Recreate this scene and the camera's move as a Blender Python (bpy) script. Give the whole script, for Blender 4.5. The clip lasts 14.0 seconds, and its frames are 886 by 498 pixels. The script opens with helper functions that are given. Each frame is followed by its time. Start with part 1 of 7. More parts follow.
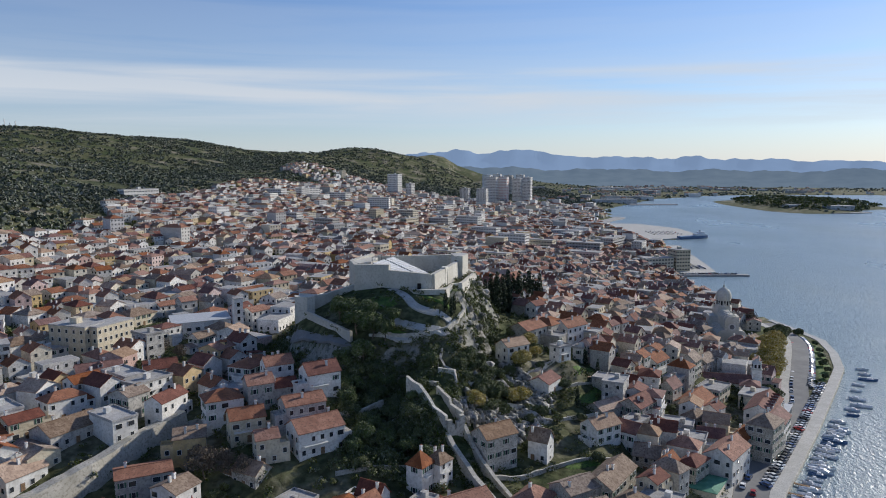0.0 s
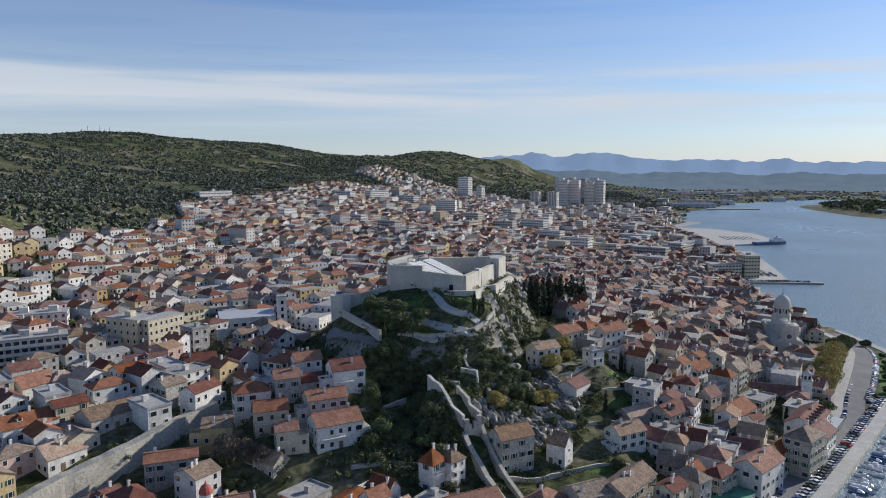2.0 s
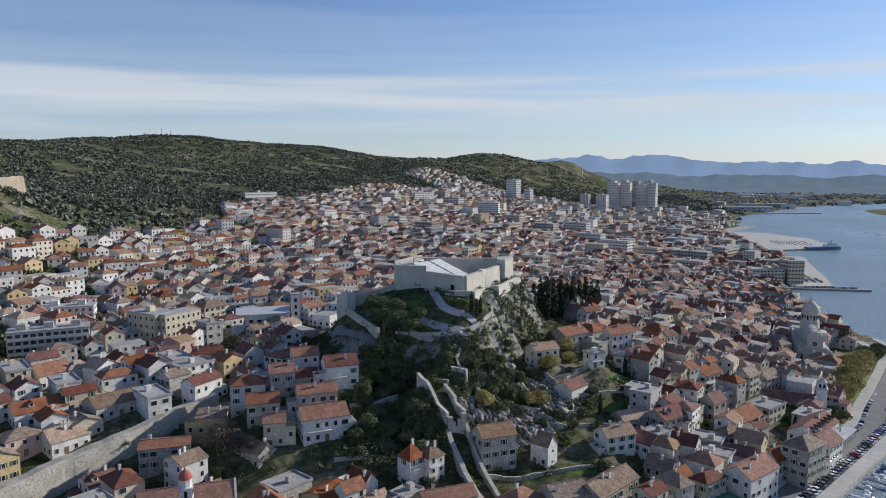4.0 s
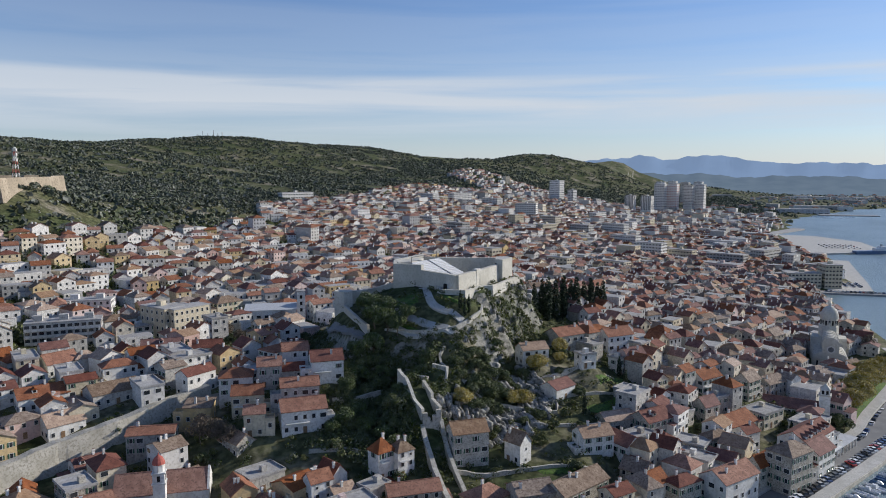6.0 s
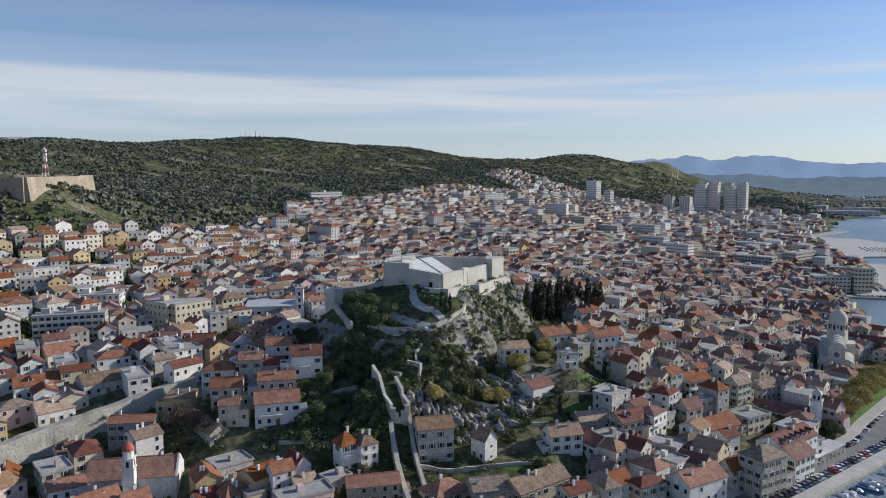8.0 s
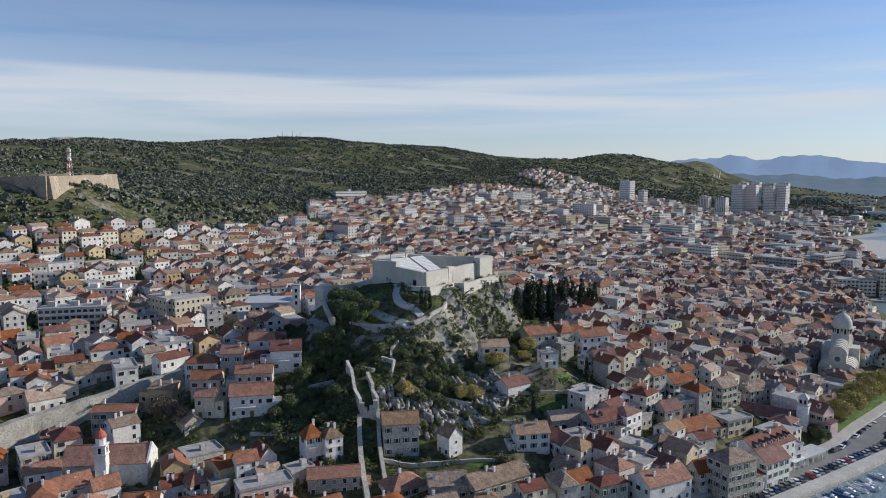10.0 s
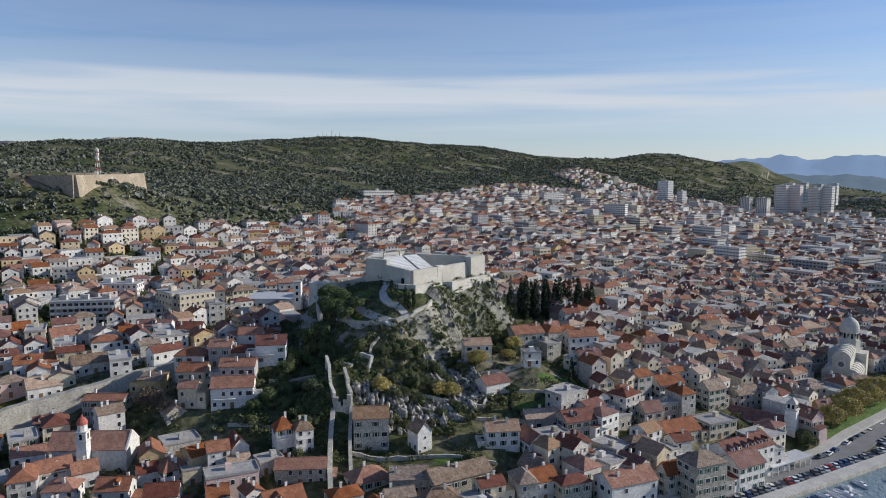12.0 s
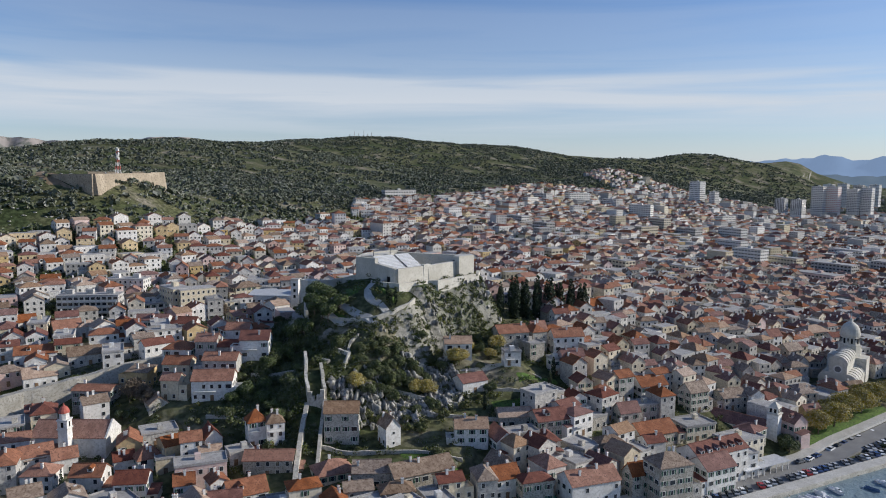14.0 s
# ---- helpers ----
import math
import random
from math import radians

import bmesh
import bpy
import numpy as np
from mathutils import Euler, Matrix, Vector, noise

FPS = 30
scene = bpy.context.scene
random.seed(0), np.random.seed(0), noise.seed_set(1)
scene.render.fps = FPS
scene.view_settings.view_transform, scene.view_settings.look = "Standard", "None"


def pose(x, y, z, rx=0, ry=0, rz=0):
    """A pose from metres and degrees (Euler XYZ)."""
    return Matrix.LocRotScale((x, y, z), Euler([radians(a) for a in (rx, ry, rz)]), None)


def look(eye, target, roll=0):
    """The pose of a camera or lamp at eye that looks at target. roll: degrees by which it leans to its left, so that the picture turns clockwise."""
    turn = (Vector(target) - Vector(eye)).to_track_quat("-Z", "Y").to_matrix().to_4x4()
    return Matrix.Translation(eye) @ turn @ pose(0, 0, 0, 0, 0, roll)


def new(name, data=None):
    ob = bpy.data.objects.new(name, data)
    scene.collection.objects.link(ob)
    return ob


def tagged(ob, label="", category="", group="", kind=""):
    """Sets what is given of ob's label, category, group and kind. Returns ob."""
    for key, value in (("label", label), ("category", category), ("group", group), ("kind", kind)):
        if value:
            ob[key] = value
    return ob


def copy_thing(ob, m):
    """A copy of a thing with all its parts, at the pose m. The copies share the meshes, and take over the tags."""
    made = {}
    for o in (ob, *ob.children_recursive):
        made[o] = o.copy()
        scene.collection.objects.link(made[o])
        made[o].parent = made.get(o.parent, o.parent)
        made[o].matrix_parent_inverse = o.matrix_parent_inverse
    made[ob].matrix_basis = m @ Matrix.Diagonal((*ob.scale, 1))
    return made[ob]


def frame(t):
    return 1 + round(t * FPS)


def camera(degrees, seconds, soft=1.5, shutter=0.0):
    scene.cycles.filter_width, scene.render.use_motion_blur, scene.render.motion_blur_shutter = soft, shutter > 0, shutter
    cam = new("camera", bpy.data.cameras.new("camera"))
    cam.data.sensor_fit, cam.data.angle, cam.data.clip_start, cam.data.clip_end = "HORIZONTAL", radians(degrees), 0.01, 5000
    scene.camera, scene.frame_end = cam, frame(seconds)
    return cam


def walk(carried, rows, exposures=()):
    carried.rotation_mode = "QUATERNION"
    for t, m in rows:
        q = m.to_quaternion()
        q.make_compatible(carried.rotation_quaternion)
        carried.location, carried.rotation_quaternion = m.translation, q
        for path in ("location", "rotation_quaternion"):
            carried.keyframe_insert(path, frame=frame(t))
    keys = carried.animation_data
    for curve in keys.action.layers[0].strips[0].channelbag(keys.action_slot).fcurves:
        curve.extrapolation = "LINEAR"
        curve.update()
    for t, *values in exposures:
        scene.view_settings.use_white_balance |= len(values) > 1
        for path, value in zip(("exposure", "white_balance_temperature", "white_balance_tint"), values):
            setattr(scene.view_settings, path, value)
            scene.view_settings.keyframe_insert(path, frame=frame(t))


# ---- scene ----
# camera and its flight: seconds, place, yaw, pitch, roll
cam = camera(64.0, 14.0, soft=1.0)
ROWS = [
    (0, 5.52, -15.54, 107.8, 1.32, -6.689, -0.163),
    (0.5, 9.55, -16.02, 107.77, 2.105, -6.608, -0.157),
    (1, 13.69, -16.45, 107.67, 4.032, -6.55, -0.164),
    (1.5, 18.74, -16.9, 107.58, 6.08, -6.479, -0.19),
    (2, 23.64, -17.23, 107.49, 7.577, -6.409, -0.187),
    (2.5, 29.26, -17.48, 107.37, 9.068, -6.349, -0.187),
    (3, 34.61, -17.61, 107.26, 10.165, -6.295, -0.174),
    (5.5, 64.92, -15.96, 107.01, 15.361, -6.152, -0.064),
    (6, 70.87, -15.26, 106.96, 16.432, -6.149, -0.052),
    (6.5, 77.38, -14.37, 106.91, 17.501, -6.139, -0.038),
    (7, 83.34, -13.4, 106.89, 18.458, -6.13, -0.018),
    (7.5, 89.82, -12.26, 106.84, 19.331, -6.116, -0.007),
    (8, 95.74, -11.09, 106.81, 20.124, -6.125, 0.017),
    (10.5, 125.8, -3.7, 106.89, 24.437, -6.173, 0.12),
    (11, 131.89, -1.92, 106.93, 25.385, -6.185, 0.134),
    (11.5, 137.41, -0.23, 106.97, 26.215, -6.191, 0.169),
    (12, 143.34, 1.69, 107.02, 27.145, -6.204, 0.208),
    (12.5, 148.65, 3.49, 107.06, 27.917, -6.2, 0.232),
    (13, 154.37, 5.54, 107.12, 28.707, -6.214, 0.278),
    (13.5, 159.48, 7.46, 107.18, 29.43, -6.224, 0.323),
    (14, 164.96, 9.62, 107.24, 30.208, -6.24, 0.371),
]
walk(cam, [(t, pose(x, y, z, 90 + pitch, 0, yaw) @ pose(0, 0, 0, 0, 0, roll)) for t, x, y, z, yaw, pitch, roll in ROWS])

# ---- light: low winter sun from the sea side, thin cloud bands ----
SUN_DIR = Vector((0.788, 0.616, 0.0)).normalized() * math.cos(radians(24)) + Vector((0, 0, math.sin(radians(24))))
world = bpy.data.worlds.new("sky")
scene.world = world
world.use_nodes = True
wn = world.node_tree.nodes
wl = world.node_tree.links
wn.clear()
w_out = wn.new("ShaderNodeOutputWorld")
w_bg = wn.new("ShaderNodeBackground")
w_sky = wn.new("ShaderNodeTexSky")
w_sky.sky_type = "NISHITA"
w_sky.sun_disc = False
w_sky.sun_elevation = radians(24)
w_sky.sun_rotation = math.atan2(SUN_DIR.x, SUN_DIR.y)
w_sky.altitude = 100
w_sky.air_density = 1.0
w_sky.dust_density = 0.25
w_sky.ozone_density = 4.0
w_geo = wn.new("ShaderNodeTexCoord")
w_map = wn.new("ShaderNodeMapping")
w_map.inputs["Scale"].default_value = (0.9, 0.9, 15.0)
w_map.inputs["Location"].default_value = (0.35, 0.1, 0.2)
w_noise = wn.new("ShaderNodeTexNoise")
w_noise.inputs["Scale"].default_value = 1.7
w_noise.inputs["Detail"].default_value = 7.0
w_noise.inputs["Roughness"].default_value = 0.55
w_noise.inputs["Distortion"].default_value = 0.35
w_ramp = wn.new("ShaderNodeValToRGB")
w_ramp.color_ramp.elements[0].position = 0.24
w_ramp.color_ramp.elements[1].position = 0.58
w_sep = wn.new("ShaderNodeSeparateXYZ")
w_band = wn.new("ShaderNodeValToRGB")
w_band.color_ramp.interpolation = "EASE"
e = w_band.color_ramp.elements
e[0].position, e[0].color = 0.0, (0.30, 0.30, 0.30, 1)
e[1].position, e[1].color = 0.32, (0.05, 0.05, 0.05, 1)
for pos, v in ((0.045, 0.42), (0.062, 0.62), (0.085, 0.95), (0.122, 0.82), (0.135, 0.30), (0.17, 0.20)):
    n = e.new(pos)
    n.color = (v, v, v, 1)
w_mul = wn.new("ShaderNodeMath")
w_mul.operation = "MULTIPLY"
w_mix = wn.new("ShaderNodeMixRGB")
w_mix.inputs["Color2"].default_value = (6.1, 6.6, 7.3, 1)
w_tint = wn.new("ShaderNodeMixRGB")
w_tint.blend_type = "MULTIPLY"
w_tint.inputs["Fac"].default_value = 1.0
w_tint.inputs["Color2"].default_value = (0.90, 0.97, 1.16, 1)
w_floor = wn.new("ShaderNodeMapRange")
w_floor.inputs["From Min"].default_value = 0.0
w_floor.inputs["From Max"].default_value = 0.09
w_floor.inputs["To Min"].default_value = 0.62
w_floor.inputs["To Max"].default_value = 0.0
w_max = wn.new("ShaderNodeMath")
w_max.operation = "MAXIMUM"
wl.new(w_geo.outputs["Generated"], w_map.inputs["Vector"])
wl.new(w_map.outputs["Vector"], w_noise.inputs["Vector"])
wl.new(w_noise.outputs["Fac"], w_ramp.inputs["Fac"])
wl.new(w_geo.outputs["Generated"], w_sep.inputs["Vector"])
wl.new(w_sep.outputs["Z"], w_band.inputs["Fac"])
wl.new(w_ramp.outputs["Color"], w_mul.inputs[0])
wl.new(w_band.outputs["Color"], w_mul.inputs[1])
wl.new(w_sep.outputs["Z"], w_floor.inputs["Value"])
wl.new(w_mul.outputs[0], w_max.inputs[0])
wl.new(w_floor.outputs["Result"], w_max.inputs[1])
wl.new(w_max.outputs[0], w_mix.inputs["Fac"])
wl.new(w_sky.outputs["Color"], w_tint.inputs["Color1"])
wl.new(w_tint.outputs["Color"], w_mix.inputs["Color1"])
wl.new(w_mix.outputs["Color"], w_bg.inputs["Color"])
w_bg.inputs["Strength"].default_value = 0.102
wl.new(w_bg.outputs["Background"], w_out.inputs["Surface"])

sun_data = bpy.data.lights.new("sun", "SUN")
sun_data.energy = 4.6
sun_data.angle = radians(1.0)
sun_data.color = (1.0, 0.945, 0.86)
sun_lamp = new("sun", sun_data)
sun_lamp.matrix_world = look((0, 0, 300), Vector((0, 0, 300)) - SUN_DIR)
scene.view_settings.exposure = 0.0
# ---- materials ----
def mat_new(name, rough=0.8, metal=0.0, spec=0.3):
    m = bpy.data.materials.new(name)
    m.use_nodes = True
    b = m.node_tree.nodes["Principled BSDF"]
    b.inputs["Roughness"].default_value = rough
    b.inputs["Metallic"].default_value = metal
    b.inputs["Specular IOR Level"].default_value = spec
    return m, m.node_tree.nodes, m.node_tree.links, b


def surface(name, c1, c2, scale=0.6, c3=None, scale3=4.0, rough=0.85, bump=0.0, bump_scale=8.0, vary=0.0, metal=0.0, spec=0.25, stretch=(1, 1, 1), island=False, detail=6.0, low=0.35, high=0.65):
    """Two-scale mottled surface: c1..c2 in large stains, c3 in fine specks; vary: brightness spread between pieces."""
    m, n, l, b = mat_new(name, rough, metal, spec)
    tc = n.new("ShaderNodeTexCoord")
    mp = n.new("ShaderNodeMapping")
    mp.inputs["Scale"].default_value = stretch
    geo = n.new("ShaderNodeNewGeometry")
    l.new(geo.outputs["Position"], mp.inputs["Vector"])
    n1 = n.new("ShaderNodeTexNoise")
    n1.inputs["Scale"].default_value = scale
    n1.inputs["Detail"].default_value = detail
    l.new(mp.outputs["Vector"], n1.inputs["Vector"])
    r1 = n.new("ShaderNodeValToRGB")
    r1.color_ramp.elements[0].position, r1.color_ramp.elements[0].color = low, (*c1, 1)
    r1.color_ramp.elements[1].position, r1.color_ramp.elements[1].color = high, (*c2, 1)
    l.new(n1.outputs["Fac"], r1.inputs["Fac"])
    col = r1.outputs["Color"]
    if c3 is not None:
        n2 = n.new("ShaderNodeTexNoise")
        n2.inputs["Scale"].default_value = scale3
        n2.inputs["Detail"].default_value = 4.0
        l.new(mp.outputs["Vector"], n2.inputs["Vector"])
        r2 = n.new("ShaderNodeValToRGB")
        r2.color_ramp.elements[0].position = 0.48
        r2.color_ramp.elements[1].position = 0.66
        l.new(n2.outputs["Fac"], r2.inputs["Fac"])
        mx = n.new("ShaderNodeMixRGB")
        mx.inputs["Color2"].default_value = (*c3, 1)
        l.new(r2.outputs["Color"], mx.inputs["Fac"])
        l.new(col, mx.inputs["Color1"])
        col = mx.outputs["Color"]
    if vary:
        rnd = geo.outputs["Random Per Island"] if island else n.new("ShaderNodeObjectInfo").outputs["Random"]
        mr = n.new("ShaderNodeMapRange")
        mr.inputs["To Min"].default_value = 1 - vary
        mr.inputs["To Max"].default_value = 1 + vary
        l.new(rnd, mr.inputs["Value"])
        hs = n.new("ShaderNodeHueSaturation")
        l.new(mr.outputs["Result"], hs.inputs["Value"])
        mr2 = n.new("ShaderNodeMapRange")
        mr2.inputs["To Min"].default_value = 1 + vary
        mr2.inputs["To Max"].default_value = 1 - vary * 1.6
        l.new(rnd, mr2.inputs["Value"])
        l.new(mr2.outputs["Result"], hs.inputs["Saturation"])
        l.new(col, hs.inputs["Color"])
        col = hs.outputs["Color"]
    l.new(col, b.inputs["Base Color"])
    if bump:
        n3 = n.new("ShaderNodeTexNoise")
        n3.inputs["Scale"].default_value = bump_scale
        n3.inputs["Detail"].default_value = 5.0
        l.new(mp.outputs["Vector"], n3.inputs["Vector"])
        bp = n.new("ShaderNodeBump")
        bp.inputs["Strength"].default_value = 0.8
        bp.inputs["Distance"].default_value = bump
        l.new(n3.outputs["Fac"], bp.inputs["Height"])
        l.new(bp.outputs["Normal"], b.inputs["Normal"])
    return m


M = {}
M["white"] = surface("plaster_white", (0.60, 0.585, 0.55), (0.75, 0.735, 0.70), 0.35, (0.52, 0.50, 0.46), 1.3, vary=0.09, bump=0.02)
M["cream"] = surface("plaster_cream", (0.56, 0.49, 0.36), (0.68, 0.61, 0.47), 0.5, (0.47, 0.41, 0.31), 1.3, vary=0.1, bump=0.02)
M["ochre"] = surface("plaster_ochre", (0.50, 0.36, 0.17), (0.62, 0.46, 0.24), 0.5, (0.42, 0.31, 0.18), 1.3, vary=0.1, bump=0.02)
M["pink"] = surface("plaster_pink", (0.56, 0.40, 0.36), (0.66, 0.50, 0.45), 0.5, (0.48, 0.37, 0.33), 1.3, vary=0.1, bump=0.02)
M["grey"] = surface("plaster_grey", (0.40, 0.385, 0.35), (0.53, 0.51, 0.47), 0.5, (0.28, 0.27, 0.26), 1.3, vary=0.12, bump=0.02)
M["stone"] = surface("house_stone", (0.39, 0.36, 0.305), (0.55, 0.515, 0.445), 0.6, (0.22, 0.20, 0.17), 2.2, vary=0.1, bump=0.05, bump_scale=3.0)
M["fort"] = surface("fortress_stone", (0.49, 0.465, 0.40), (0.60, 0.575, 0.51), 0.16, (0.45, 0.425, 0.36), 1.1, bump=0.035, bump_scale=3.5, vary=0.05)
M["citywall"] = surface("old_wall_stone", (0.42, 0.395, 0.335), (0.58, 0.55, 0.485), 0.3, (0.33, 0.31, 0.26), 1.5, bump=0.08, bump_scale=2.0, vary=0.08)
M["paving"] = surface("pale_paving", (0.42, 0.41, 0.38), (0.52, 0.51, 0.48), 0.3, (0.35, 0.34, 0.31), 2.0)
M["concrete"] = surface("concrete", (0.32, 0.31, 0.30), (0.44, 0.43, 0.41), 0.5, (0.26, 0.25, 0.24), 2.0, vary=0.1)
M["asphalt"] = surface("asphalt", (0.17, 0.17, 0.17), (0.23, 0.23, 0.225), 0.15, (0.19, 0.19, 0.19), 1.0)
M["glass"] = surface("window_glass", (0.02, 0.025, 0.03), (0.05, 0.055, 0.06), 0.3, rough=0.12, spec=0.6)
M["frame"] = surface("window_frame", (0.55, 0.54, 0.51), (0.68, 0.67, 0.64), 2.0, rough=0.6)
M["shutter"] = surface("shutter_green", (0.035, 0.09, 0.06), (0.06, 0.13, 0.085), 2.0, rough=0.6)
M["wood"] = surface("weathered_wood", (0.16, 0.10, 0.06), (0.26, 0.17, 0.10), 2.0)
M["metal"] = surface("painted_metal", (0.42, 0.43, 0.44), (0.52, 0.53, 0.54), 1.0, rough=0.5)
M["dark"] = surface("dark_opening", (0.012, 0.012, 0.012), (0.025, 0.024, 0.022), 1.0)
M["seat"] = surface("pale_stand_seats", (0.62, 0.63, 0.64), (0.72, 0.73, 0.74), 0.5, (0.55, 0.56, 0.57), 2.0, rough=0.6)
M["stage"] = surface("dark_stand", (0.10, 0.10, 0.11), (0.17, 0.17, 0.18), 0.5)
M["red"] = surface("red_paint", (0.36, 0.10, 0.08), (0.44, 0.13, 0.10), 1.0)
M["tile_orange"] = surface("roof_tile_orange", (0.235, 0.088, 0.043), (0.36, 0.152, 0.080), 0.45, (0.17, 0.07, 0.04), 1.8, vary=0.16, bump=0.06, bump_scale=5.0)
M["tile_red"] = surface("roof_tile_red", (0.155, 0.062, 0.046), (0.25, 0.105, 0.076), 0.45, (0.12, 0.05, 0.04), 1.8, vary=0.16, bump=0.06, bump_scale=5.0)
M["tile_brown"] = surface("roof_tile_brown", (0.20, 0.14, 0.10), (0.33, 0.25, 0.185), 0.5, (0.15, 0.10, 0.07), 1.6, vary=0.16, bump=0.06, bump_scale=5.0)
M["tile_pale"] = surface("roof_tile_pale", (0.31, 0.20, 0.13), (0.45, 0.31, 0.21), 0.5, (0.25, 0.16, 0.11), 1.6, vary=0.14, bump=0.06, bump_scale=5.0)
M["rock"] = surface("cliff_rock", (0.22, 0.215, 0.19), (0.50, 0.48, 0.44), 0.25, (0.11, 0.11, 0.09), 0.8, bump=0.6, bump_scale=0.7, low=0.3, high=0.7)
M["leaf"] = surface("leaf_green", (0.06, 0.085, 0.03), (0.155, 0.175, 0.065), 0.5, vary=0.35, island=True, rough=0.7)
M["pine"] = surface("leaf_pine", (0.06, 0.09, 0.028), (0.14, 0.18, 0.055), 0.5, vary=0.35, island=True, rough=0.7)
M["autumn"] = surface("leaf_autumn", (0.32, 0.25, 0.05), (0.48, 0.39, 0.10), 0.4, vary=0.3, island=True, rough=0.7)
M["olive"] = surface("leaf_olive", (0.10, 0.12, 0.035), (0.22, 0.22, 0.07), 0.4, vary=0.35, island=True, rough=0.7)
M["cypress"] = surface("leaf_cypress", (0.022, 0.036, 0.020), (0.055, 0.075, 0.035), 0.7, vary=0.3, island=True, rough=0.8)
M["bark"] = surface("bark", (0.10, 0.08, 0.06), (0.20, 0.16, 0.12), 2.0)
M["grass"] = surface("grass", (0.065, 0.13, 0.022), (0.12, 0.19, 0.04), 0.25, (0.035, 0.06, 0.018), 1.2)
# ---- the lie of the land ----
GX = np.array([-400, -290, -215, -150, -90, -30, 30, 90, 150.0])
GY = np.array([100, 150, 190, 230, 270, 320, 400, 550, 800, 1300.0])
GZ = np.array([
    [34, 24, 16, 10, 6, 4, 3, 2, 1],
    [50, 36, 27, 20, 13, 9, 6, 3, 1],
    [60, 44, 34, 28, 25, 23, 13, 6, 1],
    [66, 46, 36, 29, 28, 30, 20, 9, 2],
    [72, 47, 37, 30, 30, 44, 31, 11, 2],
    [76, 49, 35, 32, 34, 44, 35, 17, 4],
    [76, 48, 32, 33, 34, 37, 32, 19, 5],
    [70, 44, 36, 35, 33, 28, 20, 12, 4],
    [72, 52, 42, 38, 32, 22, 15, 9, 4],
    [80, 58, 46, 38, 30, 20, 12, 8, 4.0]])
# shoreline, going away from the camera; land lies to its left
SHORE = [(40, -300), (60, 60), (85, 150), (111, 206), (123, 223), (148, 260), (186, 318), (207, 351), (220, 382), (228, 412), (226, 440), (222, 470), (214, 540), (217, 690), (262, 690), (272, 744), (290, 870), (300, 930), (278, 1000), (374, 1046), (376, 1190), (333, 1284), (262, 1311), (329, 1455), (371, 1745), (468, 1948), (640, 2280), (980, 2560), (1400, 2560), (2000, 2300), (5200, 2200)]


def catmull(axis, v):
    """Cell number and smooth weights along one axis."""
    i = np.clip(np.searchsorted(axis, v) - 1, 0, len(axis) - 2)
    f = np.clip((v - axis[i]) / (axis[i + 1] - axis[i]), 0, 1)
    return i, f * f * (3 - 2 * f) * 0.5 + f * 0.5


def segment_distance(x, y, pts):
    best = np.full(np.shape(x), 1e9)
    for (ax, ay), (bx, by) in zip(pts, pts[1:]):
        ux, uy = bx - ax, by - ay
        f = np.clip(((x - ax) * ux + (y - ay) * uy) / (ux * ux + uy * uy), 0, 1)
        best = np.minimum(best, np.hypot(x - ax - f * ux, y - ay - f * uy))
    return best


def inside(x, y, pts):
    """Whether points lie in a closed outline."""
    r = np.zeros(np.shape(x), bool)
    for (ax, ay), (bx, by) in zip(pts, pts[1:] + pts[:1]):
        r ^= ((ay > y) != (by > y)) & (x < (bx - ax) * (y - ay) / (by - ay + 1e-9) + ax)
    return r


LAND = SHORE + [(5200, 6000), (-6000, 6000), (-6000, -300)]
PORT = [[(280, 1003), (373, 1047), (375, 1189), (331, 1282), (262, 1302), (256, 1010)], [(219, 676), (262, 691), (271, 745), (289, 871), (298, 928), (268, 934), (252, 800), (238, 720)]]
ISLAND = [(740, 1858), (755, 1691), (838, 1568), (900, 1600), (1100, 1850), (971, 2150), (850, 2200)]


def seen_from(az, el, dist):
    """A crest point by its bearing, elevation angle and distance from the far end of the flight."""
    return 165 - math.sin(radians(az)) * dist, 10 + math.cos(radians(az)) * dist, 107 + math.tan(radians(el)) * dist


CREST = [seen_from(*p) for p in (
    (75, 1.0, 1200), (62, 1.15, 1300), (57, 1.75, 1420), (54, 2.0, 1500), (49.3, 2.25, 1650), (46.8, 1.95, 1800), (44.3, 2.05, 1950), (41.9, 2.32, 2050), (39.5, 2.5, 2120), (36.8, 2.68, 2200),
    (32.2, 2.38, 2300), (27.6, 2.08, 2500), (24, 1.84, 2700), (22, 1.45, 2800), (18.2, 1.12, 3000), (14, 1.0, 3200), (11.4, 1.42, 3350), (9.8, 1.36, 3380), (7.6, 0.88, 3450), (6.1, 0.74, 3700), (4.6, 0.9, 3750), (3.7, 0.72, 3750), (2.6, 0.05, 3750), (0.4, -0.8, 3700))]
PLOTS = [(-69.7, 200.5, 28.8), (-59.5, 191.5, 25.4), (-50.5, 180.8, 22.8), (-37.9, 189.4, 23.0), (-59.5, 206.0, 30.5), (-52.8, 210.8, 30.0), (-43.8, 198.6, 27.2), (-41.2, 214.2, 32.2), (-57.2, 220.5, 33.8), (26.6, 259.6, 31.4), (46.8, 268.6, 28.8)]
PLATEAU = [(-60, 262), (-40, 283), (-32, 310), (6, 312), (13, 304.5), (8.5, 290), (4, 275), (6.5, 262), (8, 252), (5, 244), (1, 238.5), (-8, 235), (-33, 233), (-50, 245)]
SPUR = [(0, 236, 47), (0, 220, 38.5), (-4, 207, 34.5), (4, 196, 22.5), (10, 186, 15)]


